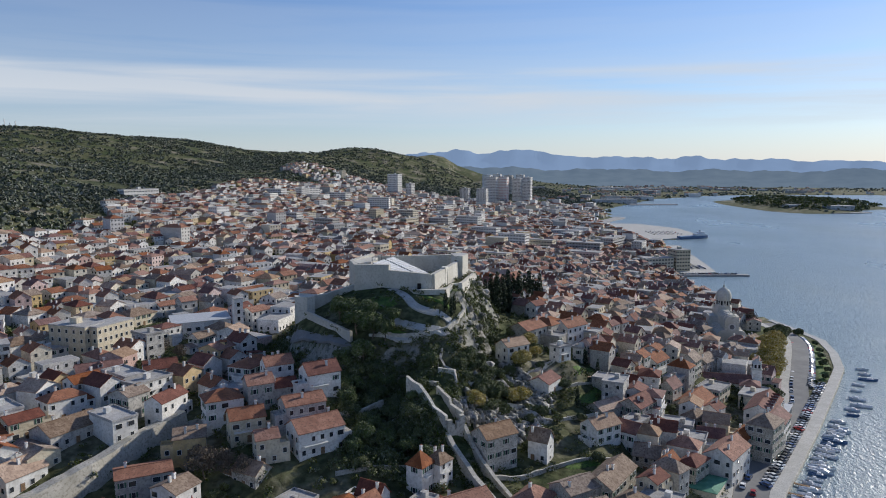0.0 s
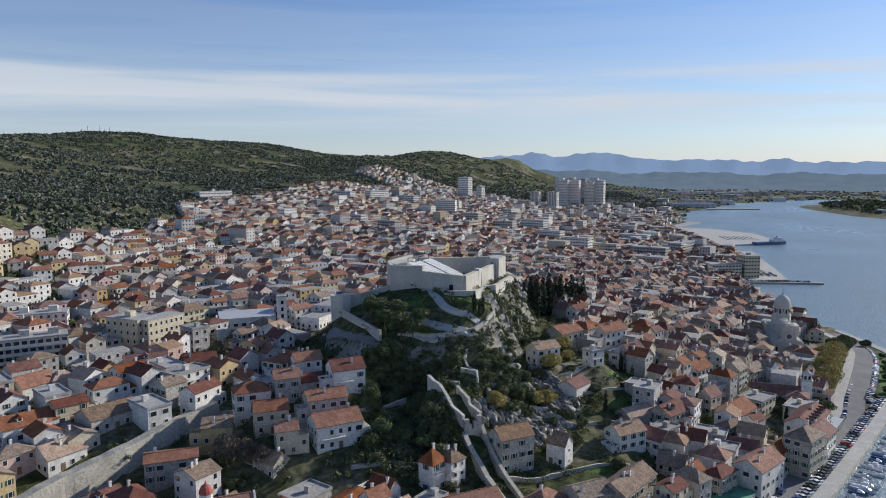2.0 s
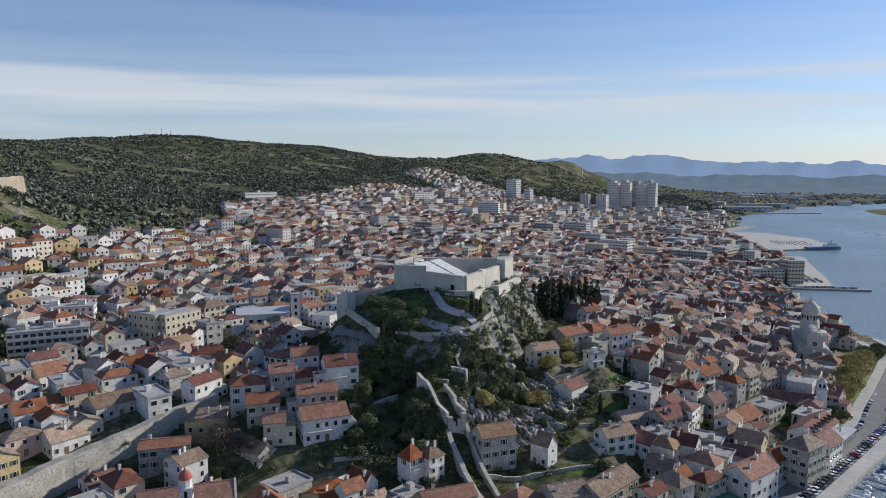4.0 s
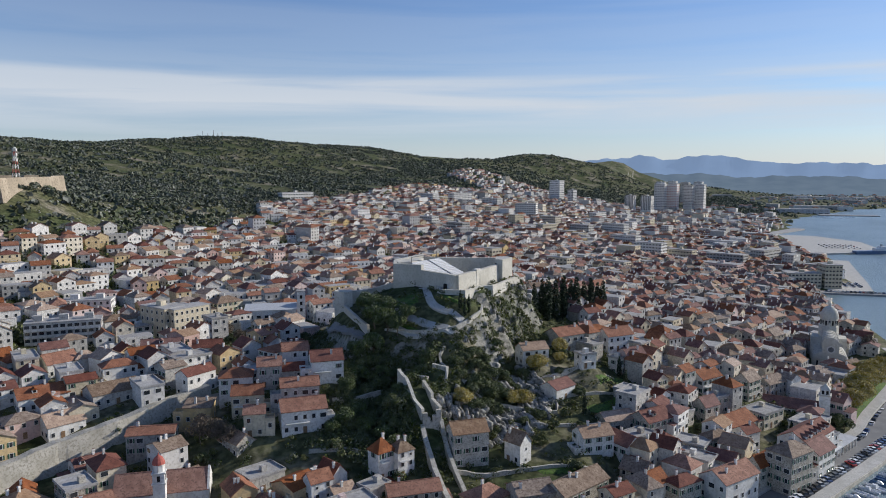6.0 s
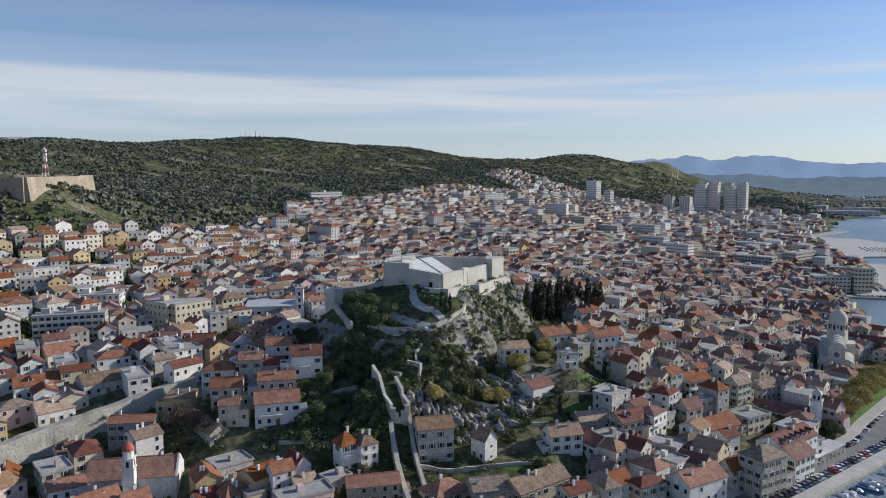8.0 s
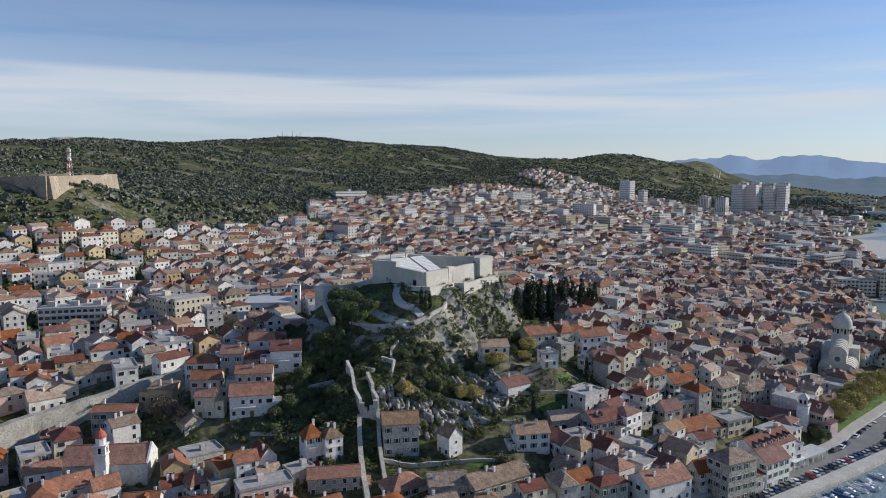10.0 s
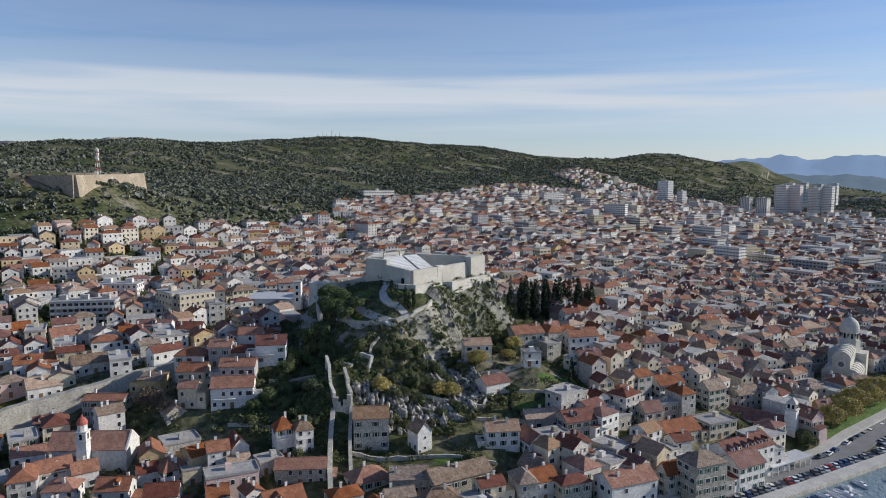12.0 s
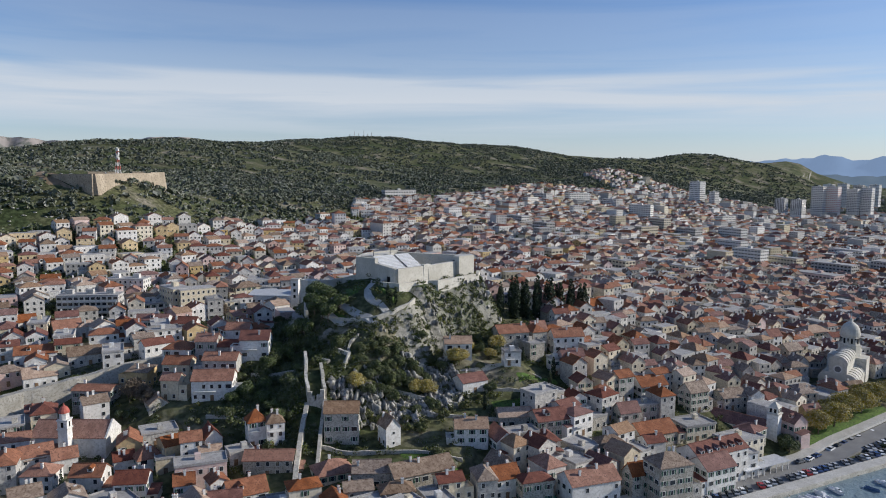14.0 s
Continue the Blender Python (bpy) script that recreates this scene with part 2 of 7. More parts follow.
TOWN_WALL = [(-128, 120), (-116, 140), (-108.5, 158), (-99.5, 174), (-92, 190), (-84, 204)]


def mound(x, y, cx, cy, rx, ry, turn, top, power=2.0):
    c, s = math.cos(radians(turn)), math.sin(radians(turn))
    u, v = (x - cx) * c + (y - cy) * s, (y - cy) * c - (x - cx) * s
    return top * np.exp(-((u / rx) ** 2 + (v / ry) ** 2) ** (power / 2))


def ripple(x, y, size, seed):
    a, b = x / size + seed * 1.7, y / size - seed * 2.3
    return (np.sin(a + 1.3 * np.sin(b * 0.7)) + np.sin(b * 1.1 + 0.9 * np.sin(a * 0.8 + 2)) + 0.5 * np.sin(2.3 * a - 1.9 * b) + 0.5 * np.sin(2.7 * b + 1.7 * a + 1)) / 3


def height(x, y):
    """Ground height over the sea."""
    x, y = np.asarray(x, float), np.asarray(y, float)
    i, f = catmull(GX, x)
    j, g = catmull(GY, y)
    z = (GZ[j, i] * (1 - f) + GZ[j, i + 1] * f) * (1 - g) + (GZ[j + 1, i] * (1 - f) + GZ[j + 1, i + 1] * f) * g
    # hill of the second fortress and the long wooded ridge behind the town
    z = z + mound(x, y, -345, 350, 85, 70, 20, 24)
    z = z + mound(x, y, -560, 430, 160, 160, 0, 12) + mound(x, y, -362, 385, 100, 55, 65, 11)
    far = np.clip((y - 1400) / 1500, 0, 1)
    z = z * (1 - 0.55 * far * np.clip((x + 300) / 500, 0, 1)) + far * 3 * ripple(x, y, 160, 3)
    z = z + mound(x, y, -372, 1860, 140, 110, 0, 26)
    near, crest = np.full(np.shape(x), 1e9), np.zeros(np.shape(x))
    for (ax, ay, az), (bx, by, bz) in zip(CREST, CREST[1:]):
        ux, uy = bx - ax, by - ay
        k = np.clip(((x - ax) * ux + (y - ay) * uy) / (ux * ux + uy * uy), 0, 1)
        dd = np.hypot(x - ax - k * ux, y - ay - k * uy)
        crest = np.where(dd < near, az + (bz - az) * k, crest)
        near = np.minimum(near, dd)
    z = z + (crest - z) * np.exp(-((near / np.where(y > 2700, 300, 390)) ** 2))
    z = z + np.clip((-x - 380) / 600, 0, 1) * (ripple(x, y, 90, 1) * 5 + ripple(x, y, 35, 2) * 2)
    for px, py, pz in PLOTS:
        z = z + (pz + 0.2 - z) * np.exp(-(((x - px) ** 2 + (y - py) ** 2) / 81) ** 1.5)
    # castle rock: a tilted plateau with steep sides, and the spur that carries the double wall
    inn = inside(x, y, PLATEAU)
    dp = np.where(inn, 0, segment_distance(x, y, PLATEAU + PLATEAU[:1]))
    top = np.clip(57 + 0.127 * (x + 16) + 0.617 * (y - 254), 44, 58)
    edge = (x + 55.5) * 0.766 + (y - 262.4) * 0.644
    top = np.minimum(top, 48 + 0.35 * np.maximum(edge, 0) - 0.9 * np.maximum(-edge, 0)) - np.where(y < 264, 0.6, 0.0) * np.maximum(x + 2, 0)
    side = np.where(x < -20, 1.5, 1.9)
    rough = ripple(x, y, 5, 4) * 1.6 + ripple(x, y, 2.6, 5) * 0.8
    crag = top - dp * side + np.where(dp > 2, rough, 0)
    z = np.maximum(z, np.where(dp < 40, crag, -9))
    for (ax, ay, az), (bx, by, bz) in zip(SPUR, SPUR[1:]):
        ux, uy = bx - ax, by - ay
        k = np.clip(((x - ax) * ux + (y - ay) * uy) / (ux * ux + uy * uy), 0, 1)
        dd = np.hypot(x - ax - k * ux, y - ay - k * uy)
        z = np.maximum(z, np.where(dd < 30, az + (bz - az) * k - np.maximum(dd - 4.5, 0) * 1.15 + np.where(dd > 5, rough * 0.8, 0), -9))
    # the ground drops at the outer foot of the town wall
    for (ax, ay), (bx, by) in zip(TOWN_WALL, TOWN_WALL[1:]):
        ux, uy = bx - ax, by - ay
        q = math.hypot(ux, uy)
        k = ((x - ax) * ux + (y - ay) * uy) / (q * q)
        side = ((x - ax) * uy - (y - ay) * ux) / q
        z = z - np.where((k >= 0) & (k < 1) & (side > -1) & (side < 30), 4.0 * np.clip((side + 1) / 2.5, 0, 1) * np.clip((30 - side) / 22, 0, 1), 0)
    d = segment_distance(x, y, SHORE)
    land = inside(x, y, LAND)
    z = np.where(land, np.minimum(np.maximum(z, 1.3), 1.3 + np.maximum(d - 16, 0) * 0.25 + np.maximum(d - 50, 0) * 2.0), -4.0)
    for flat in PORT:
        z = np.where(inside(x, y, flat), np.minimum(z, 1.35), z)
    isl = inside(x, y, ISLAND)
    z = np.where(isl, 2 + 14 * np.clip(segment_distance(x, y, ISLAND + ISLAND[:1]) / 70, 0, 1), z)
    return z


def ground_z(x, y):
    return float(height(x, y))


def mesh_from(name, verts, faces, mats, face_mats=None, smooth=False):
    me = bpy.data.meshes.new(name)
    me.from_pydata(verts, [], faces)
    for m in mats:
        me.materials.append(m)
    if face_mats is not None:
        me.polygons.foreach_set("material_index", np.asarray(face_mats, np.int32))
    if smooth:
        me.polygons.foreach_set("use_smooth", [True] * len(me.polygons))
    me.update()
    return me


def stretch_axis(stops):
    out = []
    for a, b, step in stops:
        n = max(1, int(round((b - a) / step)))
        out += list(np.linspace(a, b, n, endpoint=False))
    return np.array(out + [stops[-1][1]])


xs = stretch_axis([(-5000, -1600, 200), (-1600, -700, 30), (-700, -420, 12), (-420, -76, 5), (-76, 56, 1.6), (56, 240, 5), (240, 700, 20), (700, 5000, 140)])
ys = stretch_axis([(-900, 40, 120), (40, 176, 5), (176, 328, 1.6), (328, 440, 5), (440, 800, 10), (800, 2200, 28), (2200, 3600, 60), (3600, 4950, 150)])
gx, gy = np.meshgrid(xs, ys)
gz = height(gx, gy)
verts = np.stack([gx.ravel(), gy.ravel(), gz.ravel()], 1).tolist()
nx = len(xs)
faces = [(j * nx + i, j * nx + i + 1, (j + 1) * nx + i + 1, (j + 1) * nx + i) for j in range(len(ys) - 1) for i in range(nx - 1)]


def ground_material():
    m, n, l, b = mat_new("town_ground", 0.95, 0, 0.1)
    geo = n.new("ShaderNodeNewGeometry")
    a = n.new("ShaderNodeTexNoise")
    a.inputs["Scale"].default_value = 0.02
    a.inputs["Detail"].default_value = 12
    a.inputs["Roughness"].default_value = 0.65
    c = n.new("ShaderNodeTexNoise")
    c.inputs["Scale"].default_value = 0.35
    c.inputs["Detail"].default_value = 8
    l.new(geo.outputs["Position"], a.inputs["Vector"])
    l.new(geo.outputs["Position"], c.inputs["Vector"])
    r = n.new("ShaderNodeValToRGB")
    e = r.color_ramp.elements
    e[0].position, e[0].color = 0.40, (0.06, 0.08, 0.035, 1)
    e[1].position, e[1].color = 0.66, (0.24, 0.22, 0.18, 1)
    k = e.new(0.53)
    k.color = (0.115, 0.12, 0.065, 1)
    l.new(a.outputs["Fac"], r.inputs["Fac"])
    r2 = n.new("ShaderNodeValToRGB")
    r2.color_ramp.elements[0].position, r2.color_ramp.elements[0].color = 0.38, (0.55, 0.55, 0.5, 1)
    r2.color_ramp.elements[1].position, r2.color_ramp.elements[1].color = 0.65, (1.35, 1.3, 1.25, 1)
    l.new(c.outputs["Fac"], r2.inputs["Fac"])
    mx = n.new("ShaderNodeMixRGB")
    mx.blend_type = "MULTIPLY"
    mx.inputs["Fac"].default_value = 1
    l.new(r.outputs["Color"], mx.inputs["Color1"])
    l.new(r2.outputs["Color"], mx.inputs["Color2"])
    # bare limestone where the ground is steep
    sep = n.new("ShaderNodeSeparateXYZ")
    l.new(geo.outputs["True Normal"], sep.inputs["Vector"])
    d = n.new("ShaderNodeTexNoise")
    d.inputs["Scale"].default_value = 0.45
    d.inputs["Detail"].default_value = 9
    d.inputs["Roughness"].default_value = 0.7
    l.new(geo.outputs["Position"], d.inputs["Vector"])
    ad = n.new("ShaderNodeMath")
    ad.operation = "MULTIPLY_ADD"
    ad.inputs[1].default_value = 0.9
    l.new(d.outputs["Fac"], ad.inputs[0])
    l.new(sep.outputs["Z"], ad.inputs[2])
    mr = n.new("ShaderNodeMapRange")
    mr.inputs["From Min"].default_value = 0.82
    mr.inputs["From Max"].default_value = 1.0
    mr.inputs["To Min"].default_value = 1.0
    mr.inputs["To Max"].default_value = 0.0
    l.new(ad.outputs[0], mr.inputs["Value"])
    rk = n.new("ShaderNodeValToRGB")
    rk.color_ramp.elements[0].position, rk.color_ramp.elements[0].color = 0.33, (0.075, 0.078, 0.058, 1)
    rk.color_ramp.elements[1].position, rk.color_ramp.elements[1].color = 0.60, (0.46, 0.44, 0.39, 1)
    l.new(d.outputs["Fac"], rk.inputs["Fac"])
    m2 = n.new("ShaderNodeMixRGB")
    l.new(mr.outputs["Result"], m2.inputs["Fac"])
    l.new(mx.outputs["Color"], m2.inputs["Color1"])
    l.new(rk.outputs["Color"], m2.inputs["Color2"])
    l.new(m2.outputs["Color"], b.inputs["Base Color"])
    bp = n.new("ShaderNodeBump")
    bp.inputs["Strength"].default_value = 0.7
    bp.inputs["Distance"].default_value = 0.8
    l.new(d.outputs["Fac"], bp.inputs["Height"])
    l.new(bp.outputs["Normal"], b.inputs["Normal"])
    return m


ground = new("ground", mesh_from("ground", verts, faces, [ground_material()], smooth=True))
tagged(ground, "sloping ground of scrub, bare earth and pale rock", "ground", kind="structure")


def sea_material():
    m, n, l, b = mat_new("sea_water", 0.12, 0, 0.5)
    b.inputs["Base Color"].default_value = (0.17, 0.235, 0.26, 1)
    geo = n.new("ShaderNodeNewGeometry")
    mp = n.new("ShaderNodeMapping")
    mp.inputs["Scale"].default_value = (1, 0.6, 1)
    mp.inputs["Rotation"].default_value = (0, 0, 0.6)
    a = n.new("ShaderNodeTexNoise")
    a.inputs["Scale"].default_value = 0.55
    a.inputs["Detail"].default_value = 6
    a.inputs["Roughness"].default_value = 0.6
    l.new(geo.outputs["Position"], mp.inputs["Vector"])
    l.new(mp.outputs["Vector"], a.inputs["Vector"])
    bp = n.new("ShaderNodeBump")
    bp.inputs["Strength"].default_value = 1.0
    bp.inputs["Distance"].default_value = 0.8
    l.new(a.outputs["Fac"], bp.inputs["Height"])
    l.new(bp.outputs["Normal"], b.inputs["Normal"])
    c = n.new("ShaderNodeTexNoise")
    c.inputs["Scale"].default_value = 0.006
    c.inputs["Detail"].default_value = 4
    l.new(mp.outputs["Vector"], c.inputs["Vector"])
    mr = n.new("ShaderNodeMapRange")
    mr.inputs["From Min"].default_value = 0.35
    mr.inputs["From Max"].default_value = 0.65
    mr.inputs["To Min"].default_value = 0.26
    mr.inputs["To Max"].default_value = 0.40
    l.new(c.outputs["Fac"], mr.inputs["Value"])
    l.new(mr.outputs["Result"], b.inputs["Roughness"])
    return m


water = new("water", mesh_from("water", [(-400, -900, 0), (5000, -900, 0), (5000, 4950, 0), (-400, 4950, 0)], [(0, 1, 2, 3)], [sea_material()]))
tagged(water, "rippled blue sea water of the bay", "sea", kind="structure")


# far mountains, beyond the bay
def mountains():
    rows = [(-34, 0.12), (-30, 0.16), (-27.5, 0.36), (-25.4, 0.25), (-22.8, 0.47), (-19.3, 0.43), (-17.3, 0.71), (-14.8, 0.5), (-13.1, 0.7), (-8.4, 0.68), (-6.6, 0.95), (-3.9, 1.37), (-1.2, 0.97), (1.0, 1.30), (3.1, 1.07), (6, 0.9), (14, 0.7), (30, 0.5), (40, 0.6), (80, 0.6)]
    az = np.array([r[0] for r in rows])
    el = np.array([r[1] for r in rows])
    v, f = [], []
    steps = np.arange(-44, 82, 0.35)
    for k, a in enumerate(steps):
        e = np.interp(a, az, el) + 0.05 * math.sin(a * 2.1) + 0.04 * math.sin(a * 5.3 + 1) + 0.02 * math.sin(a * 13)
        for dist, part_up in ((4880, 1.0), (4700, 0.62), (4450, 0.30), (4200, 0.0)):
            top = 106 + math.tan(radians(e)) * 4880
            z = 2 + (top - 2) * part_up
            d = dist + 60 * math.sin(a * 1.7 + part_up * 9)
            v.append((80 - math.sin(radians(a)) * d, math.cos(radians(a)) * d, z))
        if k:
            for q in range(3):
                o = (k - 1) * 4 + q
                f.append((o, o + 1, o + 5, o + 4))
    # blue distance haze is put into the base colour and a steady emission
    m = surface("distant_hills_haze_glow", (0.05, 0.075, 0.12), (0.07, 0.10, 0.15), 0.004, rough=1.0, spec=0.0)
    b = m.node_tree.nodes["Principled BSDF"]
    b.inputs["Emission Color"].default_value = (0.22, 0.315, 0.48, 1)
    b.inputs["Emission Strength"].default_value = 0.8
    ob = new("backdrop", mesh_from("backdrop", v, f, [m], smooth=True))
    tagged(ob, "mountain chain on the horizon with painted blue haze", "mountains", kind="structure")



def low_hills():
    """Low hills behind the bay, nearer than the mountains, with painted haze."""
    rows = [(-44, 0.0), (-33, -0.35), (-28, -0.25), (-24, -0.5), (-19, -0.3), (-15, -0.45), (-11, -0.2), (-7, -0.35), (-3, -0.1), (2, -0.05), (8, 0.05), (12, 0.1)]
    az, el = np.array([r[0] for r in rows]), np.array([r[1] for r in rows])
    v, f = [], []
    for k, a in enumerate(np.arange(-44, 12, 0.3)):
        e = np.interp(a, az, el) + 0.06 * math.sin(a * 1.3) + 0.04 * math.sin(a * 3.7 + 1) + 0.02 * math.sin(a * 9)
        top = 106 + math.tan(radians(e)) * 4080
        for dist, up in ((4080, 1.0), (3950, 0.6), (3780, 0.25), (3600, 0.0)):
            v.append((80 - math.sin(radians(a)) * dist, math.cos(radians(a)) * dist, -3 + (top + 3) * up))
        if k:
            for q in range(3):
                o = (k - 1) * 4 + q
                f.append((o, o + 1, o + 5, o + 4))
    # dark hill colour under a blue-grey emission that paints the air's haze
    m = surface("low_hills_haze_glow", (0.05, 0.065, 0.065), (0.085, 0.10, 0.095), 0.01, rough=1.0, spec=0.0)
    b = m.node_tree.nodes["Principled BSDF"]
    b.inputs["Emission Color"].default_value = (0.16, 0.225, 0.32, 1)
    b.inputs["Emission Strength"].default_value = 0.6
    tagged(new("backdrop", mesh_from("backdrop", v, f, [m], smooth=True)), "low wooded hills beyond the bay with painted haze", "hills", kind="structure")




def bare_hills():
    """Bare grey karst ridge behind the wooded one."""
    rows = [(40, 0.8), (45, 1.7), (48, 2.2), (51, 2.5), (54, 2.2), (57, 1.9), (60, 2.1), (63, 2.25), (67, 2.1), (75, 1.5)]
    az, el = np.array([r[0] for r in rows]), np.array([r[1] for r in rows])
    v, f = [], []
    for k, a in enumerate(np.arange(40, 75, 0.25)):
        e = np.interp(a, az, el) + 0.04 * math.sin(a * 2.3) + 0.03 * math.sin(a * 6.1 + 1)
        top = 106 + math.tan(radians(e)) * 4300
        for dist, up in ((4300, 1.0), (4150, 0.72), (3950, 0.4), (3700, 0.0)):
            d = dist + 50 * math.sin(a * 3.1 + up * 7)
            v.append((165 - math.sin(radians(a)) * d, 10 + math.cos(radians(a)) * d, 2 + (top - 2) * up))
        if k:
            for q in range(3):
                o = (k - 1) * 4 + q
                f.append((o, o + 1, o + 5, o + 4))
    m = surface("bare_karst", (0.22, 0.20, 0.19), (0.34, 0.31, 0.29), 0.006, (0.13, 0.14, 0.12), 0.02, rough=1.0, spec=0.0)
    tagged(new("backdrop", mesh_from("backdrop", v, f, [m], smooth=True)), "bare grey limestone ridge behind the woods", "hills", kind="structure")


mountains()
low_hills()
bare_hills()
# ---- helpers for things ----
def part(name, bm, materials, parent, label="", m=None):
    """Links a bmesh as one mesh object under a thing."""
    me = bpy.data.meshes.new(name)
    bm.to_mesh(me)
    bm.free()
    for x in materials if isinstance(materials, (list, tuple)) else [materials]:
        me.materials.append(x)
    return placed(name, me, parent, label, m)


def placed(name, me, parent, label="", m=None):
    ob = new(name, me)
    ob.parent = parent
    if m is not None:
        ob.matrix_basis = m
    if label:
        ob["label"] = label
    return ob


def box(bm, x0, y0, z0, x1, y1, z1, mat=0, m=None):
    c = [(x0, y0, z0), (x1, y0, z0), (x1, y1, z0), (x0, y1, z0), (x0, y0, z1), (x1, y0, z1), (x1, y1, z1), (x0, y1, z1)]
    return solid(bm, c, [(3, 2, 1, 0), (4, 5, 6, 7), (0, 1, 5, 4), (1, 2, 6, 5), (2, 3, 7, 6), (3, 0, 4, 7)], mat, m)


def solid(bm, pts, faces, mat=0, m=None):
    vs = [bm.verts.new(m @ Vector(p) if m is not None else p) for p in pts]
    out = []
    for f in faces:
        fc = bm.faces.new([vs[i] for i in f])
        fc.material_index = mat
        out.append(fc)
    return out


def prism(bm, outline, z0, z1, mat=0, top_mat=None):
    """An upright solid over a plan outline (anticlockwise)."""
    n = len(outline)
    low = [bm.verts.new((x, y, z0)) for x, y in outline]
    high = [bm.verts.new((p[0], p[1], z1 if not callable(z1) else z1(p[0], p[1]))) for p in outline]
    for i in range(n):
        bm.faces.new((low[i], low[(i + 1) % n], high[(i + 1) % n], high[i])).material_index = mat
    bm.faces.new(high).material_index = mat if top_mat is None else top_mat
    bm.faces.new(low[::-1]).material_index = mat


def lathe(bm, profile, n=16, mat=0, cx=0.0, cy=0.0):
    rings = []
    for r, z in profile:
        if r < 1e-4:
            rings.append([bm.verts.new((cx, cy, z))])
        else:
            rings.append([bm.verts.new((cx + r * math.cos(2 * math.pi * k / n), cy + r * math.sin(2 * math.pi * k / n), z)) for k in range(n)])
    for a, b in zip(rings, rings[1:]):
        for k in range(n):
            k2 = (k + 1) % n
            if len(a) == 1 and len(b) == 1:
                continue
            if len(b) == 1:
                f = bm.faces.new((a[k], a[k2], b[0]))
            elif len(a) == 1:
                f = bm.faces.new((a[0], b[k2], b[k]))
            else:
                f = bm.faces.new((a[k], a[k2], b[k2], b[k]))
            f.material_index = mat


def window_mesh(w, h, shutters, name):
    """One piece: a raised frame round a set-back pane, with shutters folded out at its sides."""
    f = 0.12
    xs_ = [-w / 2 - f, -w / 2, w / 2, w / 2 + f]
    if shutters:
        xs_ = [-w / 2 - f - w * 0.5] + xs_ + [w / 2 + f + w * 0.5]
    zs_ = [-f, 0, h, h + f]
    bm = bmesh.new()
    n = len(xs_)
    grid = [[bm.verts.new((x, 0.09, z)) for x in xs_] for z in zs_]
    pane = (2, 1) if shutters else (1, 1)
    for j in range(3):
        for i in range(n - 1):
            fc = bm.faces.new((grid[j][i + 1], grid[j][i], grid[j + 1][i], grid[j + 1][i + 1]))
            fc.material_index = 2 if shutters and i in (0, n - 2) and j == 1 else 0
            if (i, j) == pane:
                glass = fc
            elif shutters and i in (0, n - 2) and j != 1:
                bm.faces.remove(fc)
    r = bmesh.ops.inset_individual(bm, faces=[glass], thickness=0.02, depth=-0.07)
    glass.material_index = 1
    edges = [e for e in bm.edges if e.is_boundary]
    ext = bmesh.ops.extrude_edge_only(bm, edges=edges)
    for v in ext["geom"]:
        if isinstance(v, bmesh.types.BMVert):
            v.co.y = -0.02
    me = bpy.data.meshes.new(name)
    bm.to_mesh(me)
    bm.free()
    for k in ("frame", "glass", "shutter"):
        me.materials.append(M[k])
    return me


WIN = {"plain": window_mesh(1.05, 1.4, False, "window"), "shut": window_mesh(0.95, 1.45, True, "window"), "wide": window_mesh(1.9, 1.4, False, "window"), "small": window_mesh(0.7, 0.8, False, "window")}


def door_mesh():
    bm = bmesh.new()
    fc = box(bm, -0.65, -0.02, 0, 0.65, 0.1, 2.25, 1)[4]
    bmesh.ops.inset_individual(bm, faces=[fc], thickness=0.14, depth=-0.06)
    fc.material_index = 0
    me = bpy.data.meshes.new("door")
    bm.to_mesh(me)
    bm.free()
    me.materials.append(M["wood"])
    me.materials.append(M["frame"])
    return me


DOOR = door_mesh()


def chimney_mesh():
    bm = bmesh.new()
    fc = box(bm, -0.35, -0.3, -1.2, 0.35, 0.3, 1.2, 0)[1]
    for grow, up in ((0.1, 0.0), (0.0, 0.14), (-0.12, 0.0), (0.0, 0.28)):
        r = bmesh.ops.extrude_discrete_faces(bm, faces=[fc])
        fc = r["faces"][0]
        for v in fc.verts:
            v.co.z += up
            v.co.x += grow * (1 if v.co.x > 0 else -1)
            v.co.y += grow * (1 if v.co.y > 0 else -1)
    fc.material_index = 1
    me = bpy.data.meshes.new("chimney")
    bm.to_mesh(me)
    bm.free()
    me.materials.append(M["white"])
    me.materials.append(M["tile_red"])
    return me


CHIMNEY = chimney_mesh()


